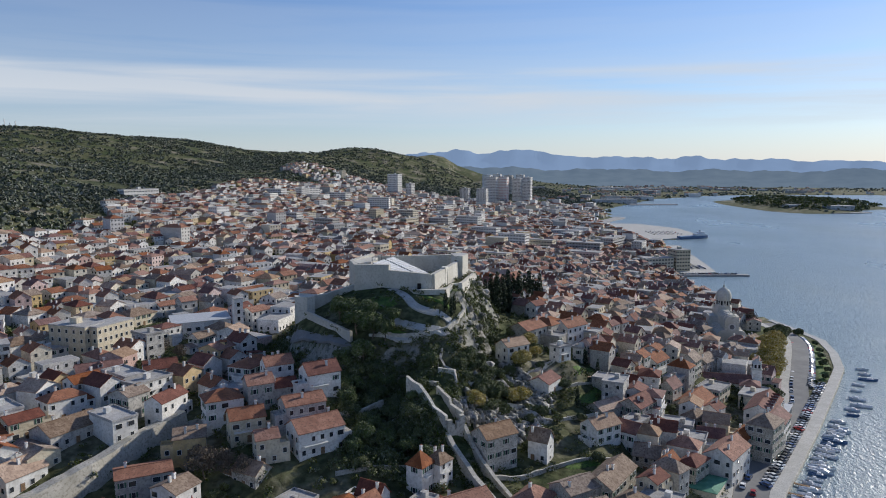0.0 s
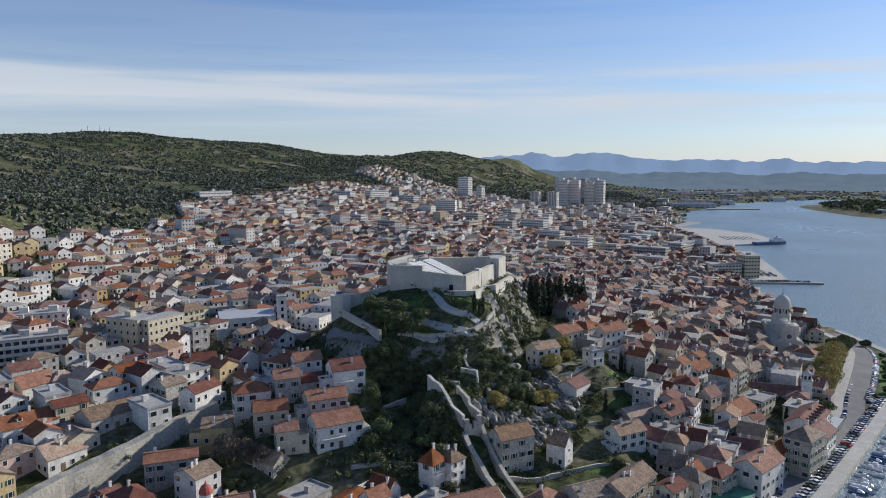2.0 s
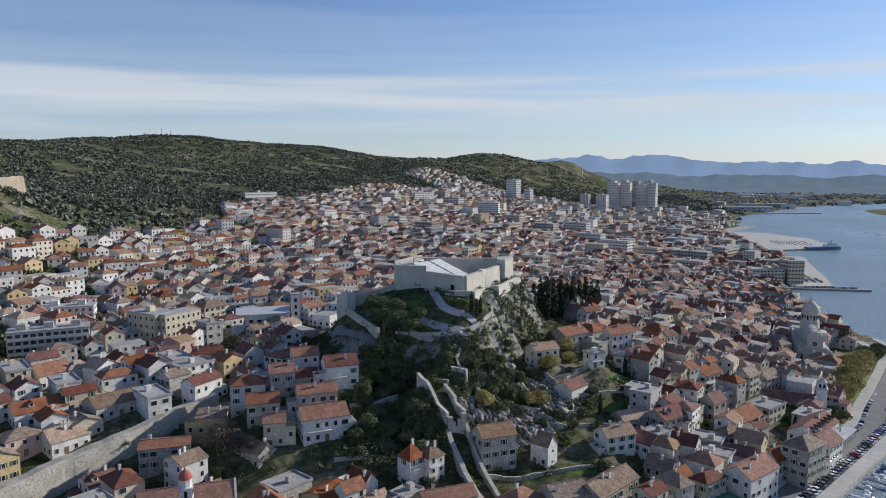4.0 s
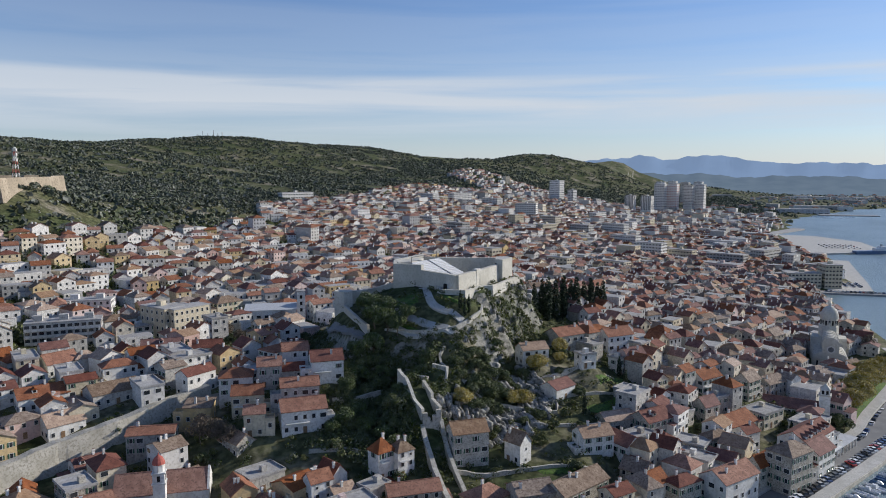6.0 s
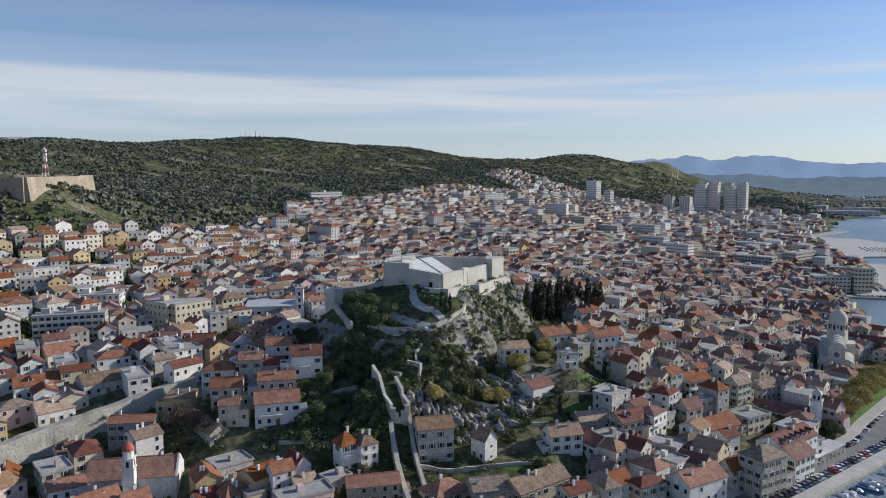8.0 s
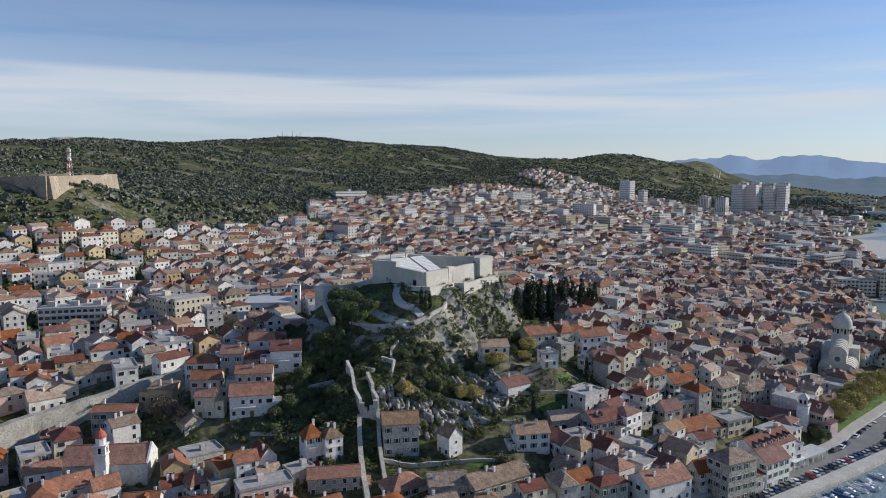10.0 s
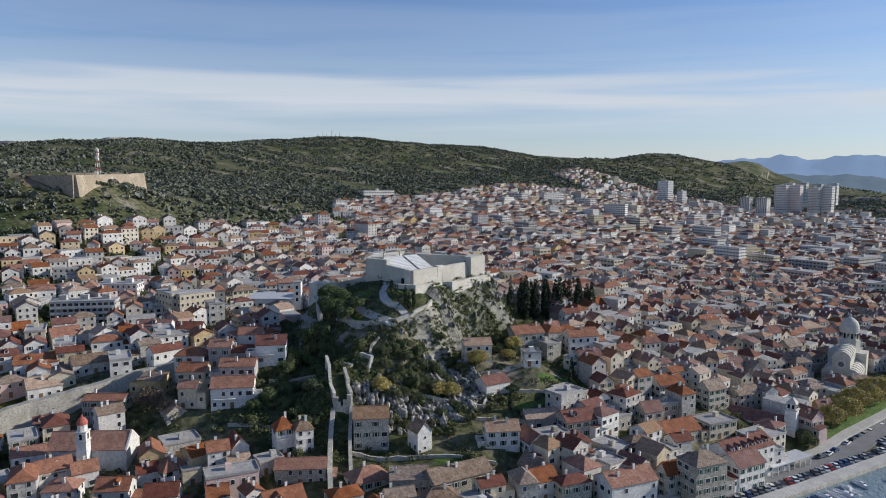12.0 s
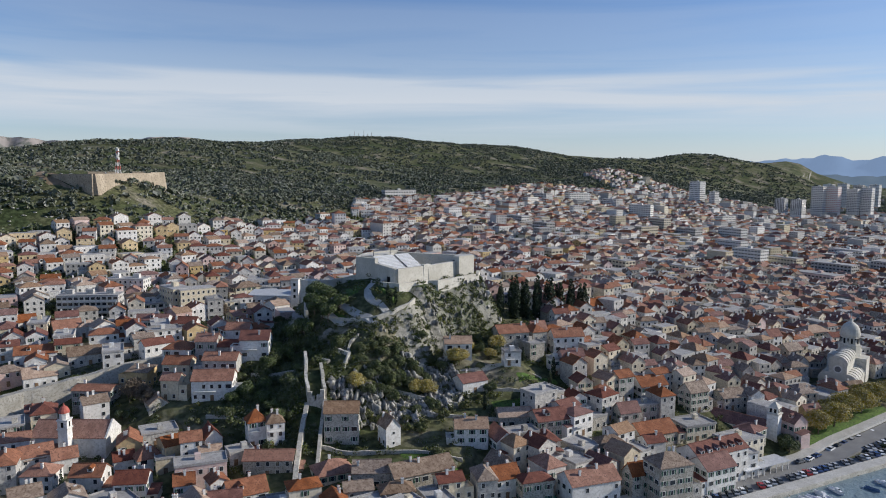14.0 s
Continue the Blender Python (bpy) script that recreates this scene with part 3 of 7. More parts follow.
def roof_bm(w, d, h, rh, kind, over=0.35, thick=0.2):
    """Pitched or flat roof over a w x d plan, eaves at h. Materials: 0 tiles, 1 underside and edge."""
    bm = bmesh.new()
    x, y = w / 2 + over, d / 2 + over
    drop = rh * over / (d / 2)
    e = h - drop
    if kind == "gable":
        lo = [(-x, -y, e), (x, -y, e), (x, 0, h + rh), (-x, 0, h + rh), (-x, y, e), (x, y, e)]
        up = [(a, b, c + thick) for a, b, c in lo]
        solid(bm, lo + up, [(6, 7, 8, 9), (9, 8, 11, 10)], 0)
        solid(bm, lo + up, [(3, 2, 1, 0), (4, 5, 2, 3), (0, 1, 7, 6), (5, 4, 10, 11), (0, 6, 9, 3), (3, 9, 10, 4), (1, 2, 8, 7), (2, 5, 11, 8)], 1)
        box(bm, -x, -0.14, h + rh + thick - 0.05, x, 0.14, h + rh + thick + 0.1, 0)
    elif kind == "hip":
        r = max(w / 2 - d / 2, 0.3)
        lo = [(-x, -y, e), (x, -y, e), (x, y, e), (-x, y, e)]
        up = [(a, b, c + thick) for a, b, c in lo] + [(-r, 0, h + rh + thick), (r, 0, h + rh + thick)]
        solid(bm, lo + up, [(4, 5, 9, 8), (5, 6, 9), (6, 7, 8, 9), (7, 4, 8)], 0)
        solid(bm, lo + up, [(3, 2, 1, 0), (0, 1, 5, 4), (1, 2, 6, 5), (2, 3, 7, 6), (3, 0, 4, 7)], 1)
    elif kind == "shed":
        lo = [(-x, -y, h), (x, -y, h), (x, y, h + rh), (-x, y, h + rh)]
        up = [(a, b, c + thick) for a, b, c in lo]
        solid(bm, lo + up, [(4, 5, 6, 7)], 0)
        solid(bm, lo + up, [(3, 2, 1, 0), (0, 1, 5, 4), (1, 2, 6, 5), (2, 3, 7, 6), (3, 0, 4, 7)], 1)
    else:
        box(bm, -x + 0.2, -y + 0.2, h - 0.05, x - 0.2, y - 0.2, h + 0.12, 1)
        for a, b, c, f in ((-x + 0.1, -y + 0.1, x - 0.1, -y + 0.35), (-x + 0.1, y - 0.35, x - 0.1, y - 0.1), (-x + 0.1, -y + 0.35, -x + 0.35, y - 0.35), (x - 0.35, -y + 0.35, x - 0.1, y - 0.35)):
            box(bm, a, b, h - 0.2, c, f, h + 0.6, 1)
    return bm


WALL_WORDS = {"white": "white plastered", "cream": "cream plastered", "ochre": "ochre plastered", "pink": "pink plastered", "grey": "grey plastered", "stone": "grey stone"}
ROOF_WORDS = {"tile_orange": "orange tiled", "tile_red": "dark red tiled", "tile_brown": "weathered brown tiled", "tile_pale": "faded pale tiled"}
TAKEN = []
N_WIN = 0


def house(x, y, yaw, w, d, z, h, rh, roof, wall, tile, balcony=None, name="house", label="", sides=(0, 1, 2, 3)):
    """A dwelling at a place, its ridge along yaw; z: ground at its front, h: eaves over that."""
    global N_WIN
    rnd = random.Random(int(x * 13.7) * 7919 + int(y * 9.1))
    root = new(name)
    root.matrix_basis = pose(x, y, z, 0, 0, yaw)
    kind = {"gable": "gabled", "hip": "hipped", "shed": "sloping", "flat": "flat"}[roof]
    text = label or (f"{WALL_WORDS[wall]} house with a flat parapet roof" if roof == "flat" else f"{WALL_WORDS[wall]} house with {ROOF_WORDS[tile]} {kind} roof")
    tagged(root, text, "house", "town houses")
    TAKEN.append((x, y, max(w, d) * 0.5))
    bm = bmesh.new()
    if roof == "gable":
        a, b = w / 2, d / 2
        p = [(-a, -b, -9), (a, -b, -9), (a, b, -9), (-a, b, -9), (-a, -b, h), (a, -b, h), (a, b, h), (-a, b, h), (-a, 0, h + rh), (a, 0, h + rh)]
        solid(bm, p, [(0, 1, 5, 4), (2, 3, 7, 6), (1, 2, 6, 9, 5), (3, 0, 4, 8, 7)], 0)
    elif roof == "shed":
        a, b = w / 2, d / 2
        p = [(-a, -b, -9), (a, -b, -9), (a, b, -9), (-a, b, -9), (-a, -b, h), (a, -b, h), (a, b, h + rh), (-a, b, h + rh)]
        solid(bm, p, [(0, 1, 5, 4), (2, 3, 7, 6), (1, 2, 6, 5), (3, 0, 4, 7)], 0)
    else:
        box(bm, -w / 2, -d / 2, -9, w / 2, d / 2, h)
    part("wall", bm, M[wall], root)
    under = M["concrete"] if roof == "flat" else M[tile]
    part("roof", roof_bm(w, d, h, rh, roof), [M[tile], under if roof != "flat" else M["concrete"]], root)
    floors = max(1, int(h / 2.75))
    fh = h / floors
    style = rnd.choice(["shut", "plain", "plain"] if wall != "stone" else ["shut", "shut", "plain"])
    for side in sides:
        out = radians(yaw + side * 90 - 90)
        if math.cos(out) * (85 - x) + math.sin(out) * (-10 - y) < -0.3 * math.hypot(85 - x, -10 - y):
            continue
        length, off = ((w, d / 2), (d, w / 2), (w, d / 2), (d, w / 2))[side]
        count = max(1, int(length / (2.9 if side != 2 else 4.5)))
        for fl in range(floors):
            for k in range(count):
                if rnd.random() < 0.16:
                    continue
                u = (k + 0.5) / count * length - length / 2 + rnd.uniform(-0.15, 0.15)
                is_door = fl == 0 and side == 0 and k == count // 2
                me = DOOR if is_door else WIN[style if rnd.random() < 0.85 else ("wide" if length > 7 else "small")]
                zz = 0.05 if is_door else fl * fh + 0.95
                mm = pose(0, 0, 0, 0, 0, side * 90) @ pose(-u, -off - 0.0, zz, 0, 0, 180)
                placed("door" if is_door else "window", me, root, m=mm)
                N_WIN += 1
    if w > 6.5 and rnd.random() < 0.5:
        side_ = rnd.choice([-1, 1])
        ww, wd, wh = rnd.uniform(2.6, 4.0), d * rnd.uniform(0.55, 0.85), h * rnd.uniform(0.42, 0.7)
        mm = pose(side_ * (w / 2 + ww / 2 - 0.02), -(d - wd) / 2 + 0.3, 0)
        bm = bmesh.new()
        box(bm, -ww / 2, -wd / 2, -9, ww / 2, wd / 2, wh)
        part("annex", bm, M[wall], root, m=mm)
        if rnd.random() < 0.55:
            part("annex_roof", roof_bm(ww, wd, wh, 0.9, "shed", over=0.2), [M[tile], M[tile]], root, m=mm)
        else:
            bm = bmesh.new()
            for a, b, c, f in ((-ww / 2, -wd / 2, ww / 2, -wd / 2 + 0.15), (-ww / 2, wd / 2 - 0.15, ww / 2, wd / 2), (-ww / 2, -wd / 2 + 0.15, -ww / 2 + 0.15, wd / 2 - 0.15), (ww / 2 - 0.15, -wd / 2 + 0.15, ww / 2, wd / 2 - 0.15)):
                box(bm, a, b, wh, c, f, wh + 0.9)
            part("terrace_parapet", bm, M[wall], root, m=mm)
        placed("window", WIN["plain"], root, m=mm @ pose(0, -wd / 2, max(0.9, wh - 2.2), 0, 0, 180))
    if balcony or (balcony is None and wall == "white" and floors > 1 and rnd.random() < 0.35):
        bm = bmesh.new()
        zz = fh * (floors - 1)
        box(bm, -w * 0.42, -d / 2 - 1.3, zz - 0.1, w * 0.1, -d / 2, zz + 0.06)
        for a in np.linspace(-w * 0.42, w * 0.1 - 0.06, 7):
            box(bm, a, -d / 2 - 1.3, zz, a + 0.06, -d / 2 - 1.24, zz + 1.0)
        box(bm, -w * 0.42, -d / 2 - 1.3, zz + 0.95, w * 0.1, -d / 2 - 1.22, zz + 1.02)
        part("balcony", bm, M["frame"], root, "white railed balcony")
    if roof != "flat":
        for s in range(rnd.choice([1, 1, 2])):
            cx = rnd.uniform(-0.38, 0.38) * w * (0.5 if roof == "hip" else 1)
            cy = rnd.uniform(-0.25, 0.25) * d
            zc = h + rh * (1 - abs(cy) / (d / 2)) + 0.3
            placed("chimney", CHIMNEY, root, m=pose(cx, cy, zc))
        if roof == "gable" and rnd.random() < 0.18 and w > 8:
            bm = bmesh.new()
            box(bm, -0.8, -1.2, 0, 0.8, 1.0, 1.2, 0)
            solid(bm, [(-1, -1.4, 1.1), (1, -1.4, 1.1), (1, 1.2, 1.1), (-1, 1.2, 1.1), (0, -1.4, 1.85), (0, 1.2, 1.85)], [(0, 1, 4), (1, 2, 5, 4), (3, 0, 4, 5), (2, 3, 5)], 1)
            box(bm, -0.45, -1.24, 0.2, 0.45, -1.19, 1.0, 2)
            part("dormer", bm, [M[wall], M[tile], M["glass"]], root, m=pose(rnd.uniform(-0.25, 0.25) * w, -d * 0.22, h + rh * 0.45))
    else:
        bm = bmesh.new()
        box(bm, -0.9, -0.9, h, 0.9, 0.9, h + 1.9)
        part("roof_hut", bm, M[wall], root, m=pose(rnd.uniform(-0.2, 0.2) * w, rnd.uniform(-0.1, 0.2) * d, 0))
    return root
# ---- castle on the rock ----
def thing(name, label, category, group="", at=(0, 0, 0), yaw=0, kind=""):
    ob = new(name)
    ob.matrix_basis = pose(*at, 0, 0, yaw)
    return tagged(ob, label, category, group, kind)


def strip_wall(pts, thick, foot=6.0, follow=True, batter=0.0, cap=0.0, rough=0.0, seed=1):
    """A wall along plan points (x, y, top); its foot goes into the ground."""
    bm = bmesh.new()
    rnd = random.Random(seed)
    dense = []
    for (ax, ay, az), (bx, by, bz) in zip(pts, pts[1:]):
        n = max(1, int(math.hypot(bx - ax, by - ay) / 3.0)) if rough else 1
        for k in range(n):
            f = k / n
            dense.append((ax + (bx - ax) * f, ay + (by - ay) * f, az + (bz - az) * f + (rnd.uniform(-rough, rough) if rough and (k or dense) else 0)))
    dense.append(pts[-1])
    rings = []
    for i, (x, y, z) in enumerate(dense):
        a, b = dense[max(i - 1, 0)], dense[min(i + 1, len(dense) - 1)]
        tx, ty = b[0] - a[0], b[1] - a[1]
        q = math.hypot(tx, ty) or 1
        nx_, ny_ = ty / q, -tx / q
        low = min(ground_z(x, y), ground_z(x + nx_ * thick, y + ny_ * thick), ground_z(x - nx_ * thick, y - ny_ * thick)) - foot * 0.3 if follow else z - foot
        low = min(low, z - 1.0)
        h1, h2 = thick / 2, thick / 2 + batter
        rings.append([bm.verts.new((x + nx_ * s * w, y + ny_ * s * w, v)) for s, w, v in ((1, h2, low), (1, h1, z), (-1, h1, z), (-1, h1, low))])
    for a, b in zip(rings, rings[1:]):
        for k in range(3):
            bm.faces.new((a[k], b[k], b[k + 1], a[k + 1]))
    bm.faces.new(rings[0][::-1])
    bm.faces.new(rings[-1])
    bmesh.ops.recalc_face_normals(bm, faces=bm.faces)
    return bm


def ribbon(name, pts, width, material, label, category="path", lift=0.12, step=2.0):
    """A paved strip laid on the ground."""
    dense = []
    for (ax, ay), (bx, by) in zip(pts, pts[1:]):
        n = max(1, int(math.hypot(bx - ax, by - ay) / step))
        dense += [(ax + (bx - ax) * k / n, ay + (by - ay) * k / n) for k in range(n)]
    dense.append(pts[-1])
    for _ in range(3):
        dense = [dense[0]] + [((a[0] + 2 * b[0] + c[0]) / 4, (a[1] + 2 * b[1] + c[1]) / 4) for a, b, c in zip(dense, dense[1:], dense[2:])] + [dense[-1]]
    v, f = [], []
    for i, (x, y) in enumerate(dense):
        a, b = dense[max(i - 1, 0)], dense[min(i + 1, len(dense) - 1)]
        tx, ty = b[0] - a[0], b[1] - a[1]
        q = math.hypot(tx, ty) or 1
        nx_, ny_ = ty / q, -tx / q
        mid = ground_z(x, y)
        zl = {s: max(ground_z(x + nx_ * s * width / 2, y + ny_ * s * width / 2), mid - 0.25 * width / 2) + lift for s in (1, -1)}
        if lift > 0.15:
            level = max(zl[1], zl[-1], mid + lift)
            zl = {1: level, -1: level}
        for s in (1, -1):
            v.append((x + nx_ * s * width / 2, y + ny_ * s * width / 2, zl[s]))
        for s in (1, -1):
            v.append((x + nx_ * s * (width / 2 + 0.05), y + ny_ * s * (width / 2 + 0.05), zl[s] - 1.0))
        if i:
            o = (i - 1) * 4
            f += [(o, o + 1, o + 5, o + 4), (o + 2, o, o + 4, o + 6), (o + 1, o + 3, o + 7, o + 5)]
    ob = new(name, mesh_from(name, v, f, [material]))
    bmx = bmesh.new()
    bmx.from_mesh(ob.data)
    bmesh.ops.recalc_face_normals(bmx, faces=bmx.faces)
    bmx.to_mesh(ob.data)
    bmx.free()
    return tagged(ob, label, category, kind="structure")


def castle():
    root = thing("fortress", "pale stone hilltop fortress with white open-air theatre seats inside", "fortress")
    A, K1, K2, L2, BL, BR = (-5.2, 262), (-23.4, 272.4), (-37.6, 277.4), (-41, 288), (-34, 305), (3.6, 310)

    def wall_part(pts, thick=1.8, label="", foot=14):
        return part("wall", strip_wall(pts, thick, foot, follow=False, batter=0.35), M["fort"], root, label)

    wall_part([(*A, 65.2), (*K1, 65.4)])
    wall_part([(K1[0] + 0.3, K1[1] - 0.15, 67.6), (*K2, 67.0), (*L2, 67.4), (*BL, 68.2)], foot=17)
    wall_part([(*BL, 67.0), (-15, 309, 66.6), (*BR, 67.2)])
    wall_part([(A[0] + 0.1, A[1] + 0.2, 65.2), (-0.9, 278.0, 65.3)])
    wall_part([(-0.3, 279.6, 65.2), (4.3, 296.2, 65.8)])
    bm = bmesh.new()
    prism(bm, [(3.6, 296.4), (7.0, 296.0), (9.6, 305.8), (6.4, 309.4), (1.6, 307.0)], 52, 68.0)
    part("tower", bm, M["fort"], root, "square pale stone corner tower")
    bm = bmesh.new()
    prism(bm, [(4.2, 297.2), (6.5, 296.9), (8.8, 305.4), (6.2, 308.4), (2.4, 306.4)], 68.0, 68.06)
    part("tower_roof", bm, M["paving"], root)
    bm = bmesh.new()
    prism(bm, [(-42, 287), (-36.5, 279.2), (-32, 283), (-31, 298), (-38, 300)], 55, 67.2)
    part("corner_bastion", bm, M["fort"], root)
    # pilaster and openings
    bm = bmesh.new()
    prism(bm, [(-2.2, 277.0), (-0.2, 276.4), (0.8, 280.4), (-1.2, 281.2)], 54, 65.8)
    part("buttress", bm, M["fort"], root)
    for x, y, yaw, w, h, z in ((-25.5, 272.35, -25.5, 1.8, 2.6, 55.6), (-10.0, 264.45, -26.0, 1.4, 3.0, 58.2), (3.0, 296.6, 75, 1.2, 3.2, 63.0)):
        bm = bmesh.new()
        box(bm, -w / 2, -0.35, 0, w / 2, 0.3, h)
        part("doorway", bm, M["dark"], root, "dark arched doorway", pose(x, y, z, 0, 0, yaw) @ pose(0, -1.0, 0))
    # theatre: tiers falling away from the left wall towards the stage
    ux, uy, vx, vy = -0.868, 0.496, 0.30, 0.954
    for k in range(16):
        u0 = 30.5 - k * 1.45
        z = 67.0 - k * 0.46
        for v0, v1, name, mat in ((3.0, 14.6, "seat_tier", "seat"), (16.0, 24.5, "seat_tier", "seat")):
            if v0 > 10 and k > 12:
                continue
            bm = bmesh.new()
            q = [(A[0] + ux * u + vx * v, A[1] + uy * u + vy * v) for u, v in ((u0, v0), (u0, v1), (u0 - 1.5, v1), (u0 - 1.5, v0))]
            prism(bm, q[::-1], 56.5, z)
            back = [(A[0] + ux * u + vx * v, A[1] + uy * u + vy * v) for u, v in ((u0, v0), (u0, v1), (u0 - 0.4, v1), (u0 - 0.4, v0))]
            prism(bm, back[::-1], z + 0.004, z + 0.3, 1)
            part(name, bm, [M[mat], M["metal"]], root)
        bm = bmesh.new()
        q = [(A[0] + ux * u + vx * v, A[1] + uy * u + vy * v) for u, v in ((u0, 14.7), (u0, 15.9), (u0 - 1.5, 15.9), (u0 - 1.5, 14.7))]
        prism(bm, q[::-1], 56.5, z - 0.25)
        part("aisle", bm, M["stage"], root)
    bm = bmesh.new()
    q = [(A[0] + ux * u + vx * v, A[1] + uy * u + vy * v) for u, v in ((8, 3), (8, 26), (1.6, 26), (1.6, 3))]
    prism(bm, q[::-1], 56.5, 59.2)
    part("stage", bm, M["wood"], root, "low dark theatre stage")
    bm = bmesh.new()
    for v in (4.0, 14.0, 24.0):
        for u in (31.5,):
            x, y = A[0] + ux * u + vx * v, A[1] + uy * u + vy * v
            box(bm, x - 0.12, y - 0.12, 60, x + 0.12, y + 0.12, 69.6)
    x0, y0 = A[0] + ux * 31.5 + vx * 4, A[1] + uy * 31.5 + vy * 4
    x1, y1 = A[0] + ux * 31.5 + vx * 24, A[1] + uy * 31.5 + vy * 24
    solid(bm, [(x0, y0, 69.3), (x1, y1, 69.3), (x1, y1, 69.6), (x0, y0, 69.6), (x0 + 0.3, y0, 69.3), (x1 + 0.3, y1, 69.3), (x1 + 0.3, y1, 69.6), (x0 + 0.3, y0, 69.6)], [(0, 1, 2, 3), (7, 6, 5, 4), (3, 2, 6, 7), (1, 0, 4, 5)])
    part("railing", bm, M["stage"], root, "dark metal railing above the seats")

    b2 = thing("bastion", "low pale stone bastion below the fortress wall", "bastion")
    part("wall", strip_wall([(-13.4, 264.5, 59.6), (-11.7, 258.9, 59.6), (-7.4, 256.4, 60.0), (-0.4, 256.6, 60.1), (1.4, 265, 59.6), (2.5, 274.4, 59.4)], 1.4, 12, follow=False, batter=0.7), M["fort"], b2)
    bm = bmesh.new()
    prism(bm, [(-12.6, 264), (-11.2, 259.2), (-7.2, 257.0), (-0.8, 257.2), (0.8, 265), (1.9, 273.6), (-4.6, 263)], 50, 58.6)
    part("platform", bm, M["paving"], b2)
    b3 = thing("gate_bastion", "weathered stone bastion wall standing on the cliff", "bastion")
    part("wall", strip_wall([(2.6, 275.6, 59.2), (6.0, 277.5, 59.2), (7.4, 284, 58.9), (9.4, 292, 59.4), (12.5, 303.9, 59.6), (10.0, 309.5, 60.2)], 1.6, 11, follow=False, batter=0.8), M["fort"], b3)
    b4 = thing("curtain_wall", "long pale curtain wall with an end tower", "wall")
    part("wall", strip_wall([(-37.5, 279.5, 58.6), (-46, 276.0, 56.2), (-50, 270.5, 55.6), (-57.5, 266.0, 55.4)], 1.5, 9, follow=False), M["fort"], b4)
    bm = bmesh.new()
    prism(bm, [(-61.2, 266.2), (-60.3, 262.6), (-55.2, 261.8), (-52.6, 264.6), (-55.0, 268.8)], 38, 55.9)
    part("tower", bm, M["fort"], b4)
    part("lower_wall", strip_wall([(-55.5, 262.4, 50.4), (-49.5, 254.5, 49.8), (-43.5, 246.8, 49.4), (-38.0, 240.4, 48.8), (-33.8, 236.6, 48.0)], 1.2, 7), M["fort"], b4)
    b5 = thing("retaining_wall", "pale stone retaining wall along the castle path", "wall")
    part("wall", strip_wall([(6.6, 258.0, 54.4), (7.6, 252.4, 53.4), (4.7, 245.0, 51.4), (0.9, 239.0, 49.4), (-6, 235.6, 48.2), (-13, 235.6, 47.6), (-20, 237, 47.0), (-27.5, 238.6, 46.6)], 0.9, 6, rough=0.15), M["citywall"], b5)
    # paths
    ribbon("path", [(-60, 258), (-55.0, 252.5), (-46, 243), (-38, 236.8), (-30, 233.2)], 3.0, M["asphalt"], "grey paved path below the curtain wall")
    ribbon("path", [(-22.5, 269.6), (-19, 265), (-16.2, 258), (-14.4, 253.0), (-10, 247.8), (-3, 245.0), (2.5, 243.6)], 3.0, M["paving"], "pale stepped path up to the fortress door")
    ribbon("path", [(-38, 252.5), (-30, 249.5), (-23, 245.5), (-15, 241.8), (-8, 238.8), (0, 236.8), (5, 237.5)], 3.2, M["paving"], "pale winding garden path")
    ribbon("path", [(-8, 238.8), (-9.5, 234.6), (-15, 234.8), (-24, 239.5)], 2.6, M["paving"], "pale loop of the garden path")


castle()


def lawn(name, outline, label, material=None, category="grass"):
    cx, cy = sum(p[0] for p in outline) / len(outline), sum(p[1] for p in outline) / len(outline)
    v, f = [(cx, cy, ground_z(cx, cy) + 0.25)], []
    rings_ = 4
    n = len(outline)
    for r in range(1, rings_ + 1):
        for x, y in outline:
            px, py = cx + (x - cx) * r / rings_, cy + (y - cy) * r / rings_
            v.append((px, py, ground_z(px, py) + (0.25 if r < rings_ else -0.3)))
    for k in range(n):
        f.append((0, 1 + k, 1 + (k + 1) % n))
        for r in range(rings_ - 1):
            a, b = 1 + r * n + k, 1 + r * n + (k + 1) % n
            f.append((a, a + n, b + n, b))
    return tagged(new(name, mesh_from(name, v, f, [material or M["grass"]], smooth=True)), label, category, kind="structure")


lawn("lawn", [(-30, 266), (-21, 262), (-18.5, 256), (-17, 251), (-22, 248), (-30, 252), (-36, 258)], "green lawn inside the castle wall")
lawn("lawn", [(-12, 257), (-8, 252.5), (-2, 249.5), (3, 247.5), (4.5, 250), (-5, 252.5)], "green lawn by the fortress door")
lawn("lawn", [(-33, 247), (-24, 243), (-17, 239.5), (-12, 237), (-15, 236.3), (-24, 241), (-30, 243)], "sunlit strip of lawn beside the path")


lawn("lawn", [(47.8, 244), (52, 248), (60, 262), (66, 276), (68, 275), (63, 258), (56, 243), (52, 240)], "narrow green terrace between stone walls")
lawn("lawn", [(50, 262), (56, 272), (62, 283), (64, 281), (58, 268), (53, 260)], "narrow green terrace below the houses")
lawn("lawn", [(35, 199), (43, 204), (51, 209), (58, 206), (50, 202), (40, 197)], "small green garden behind the stone wall")

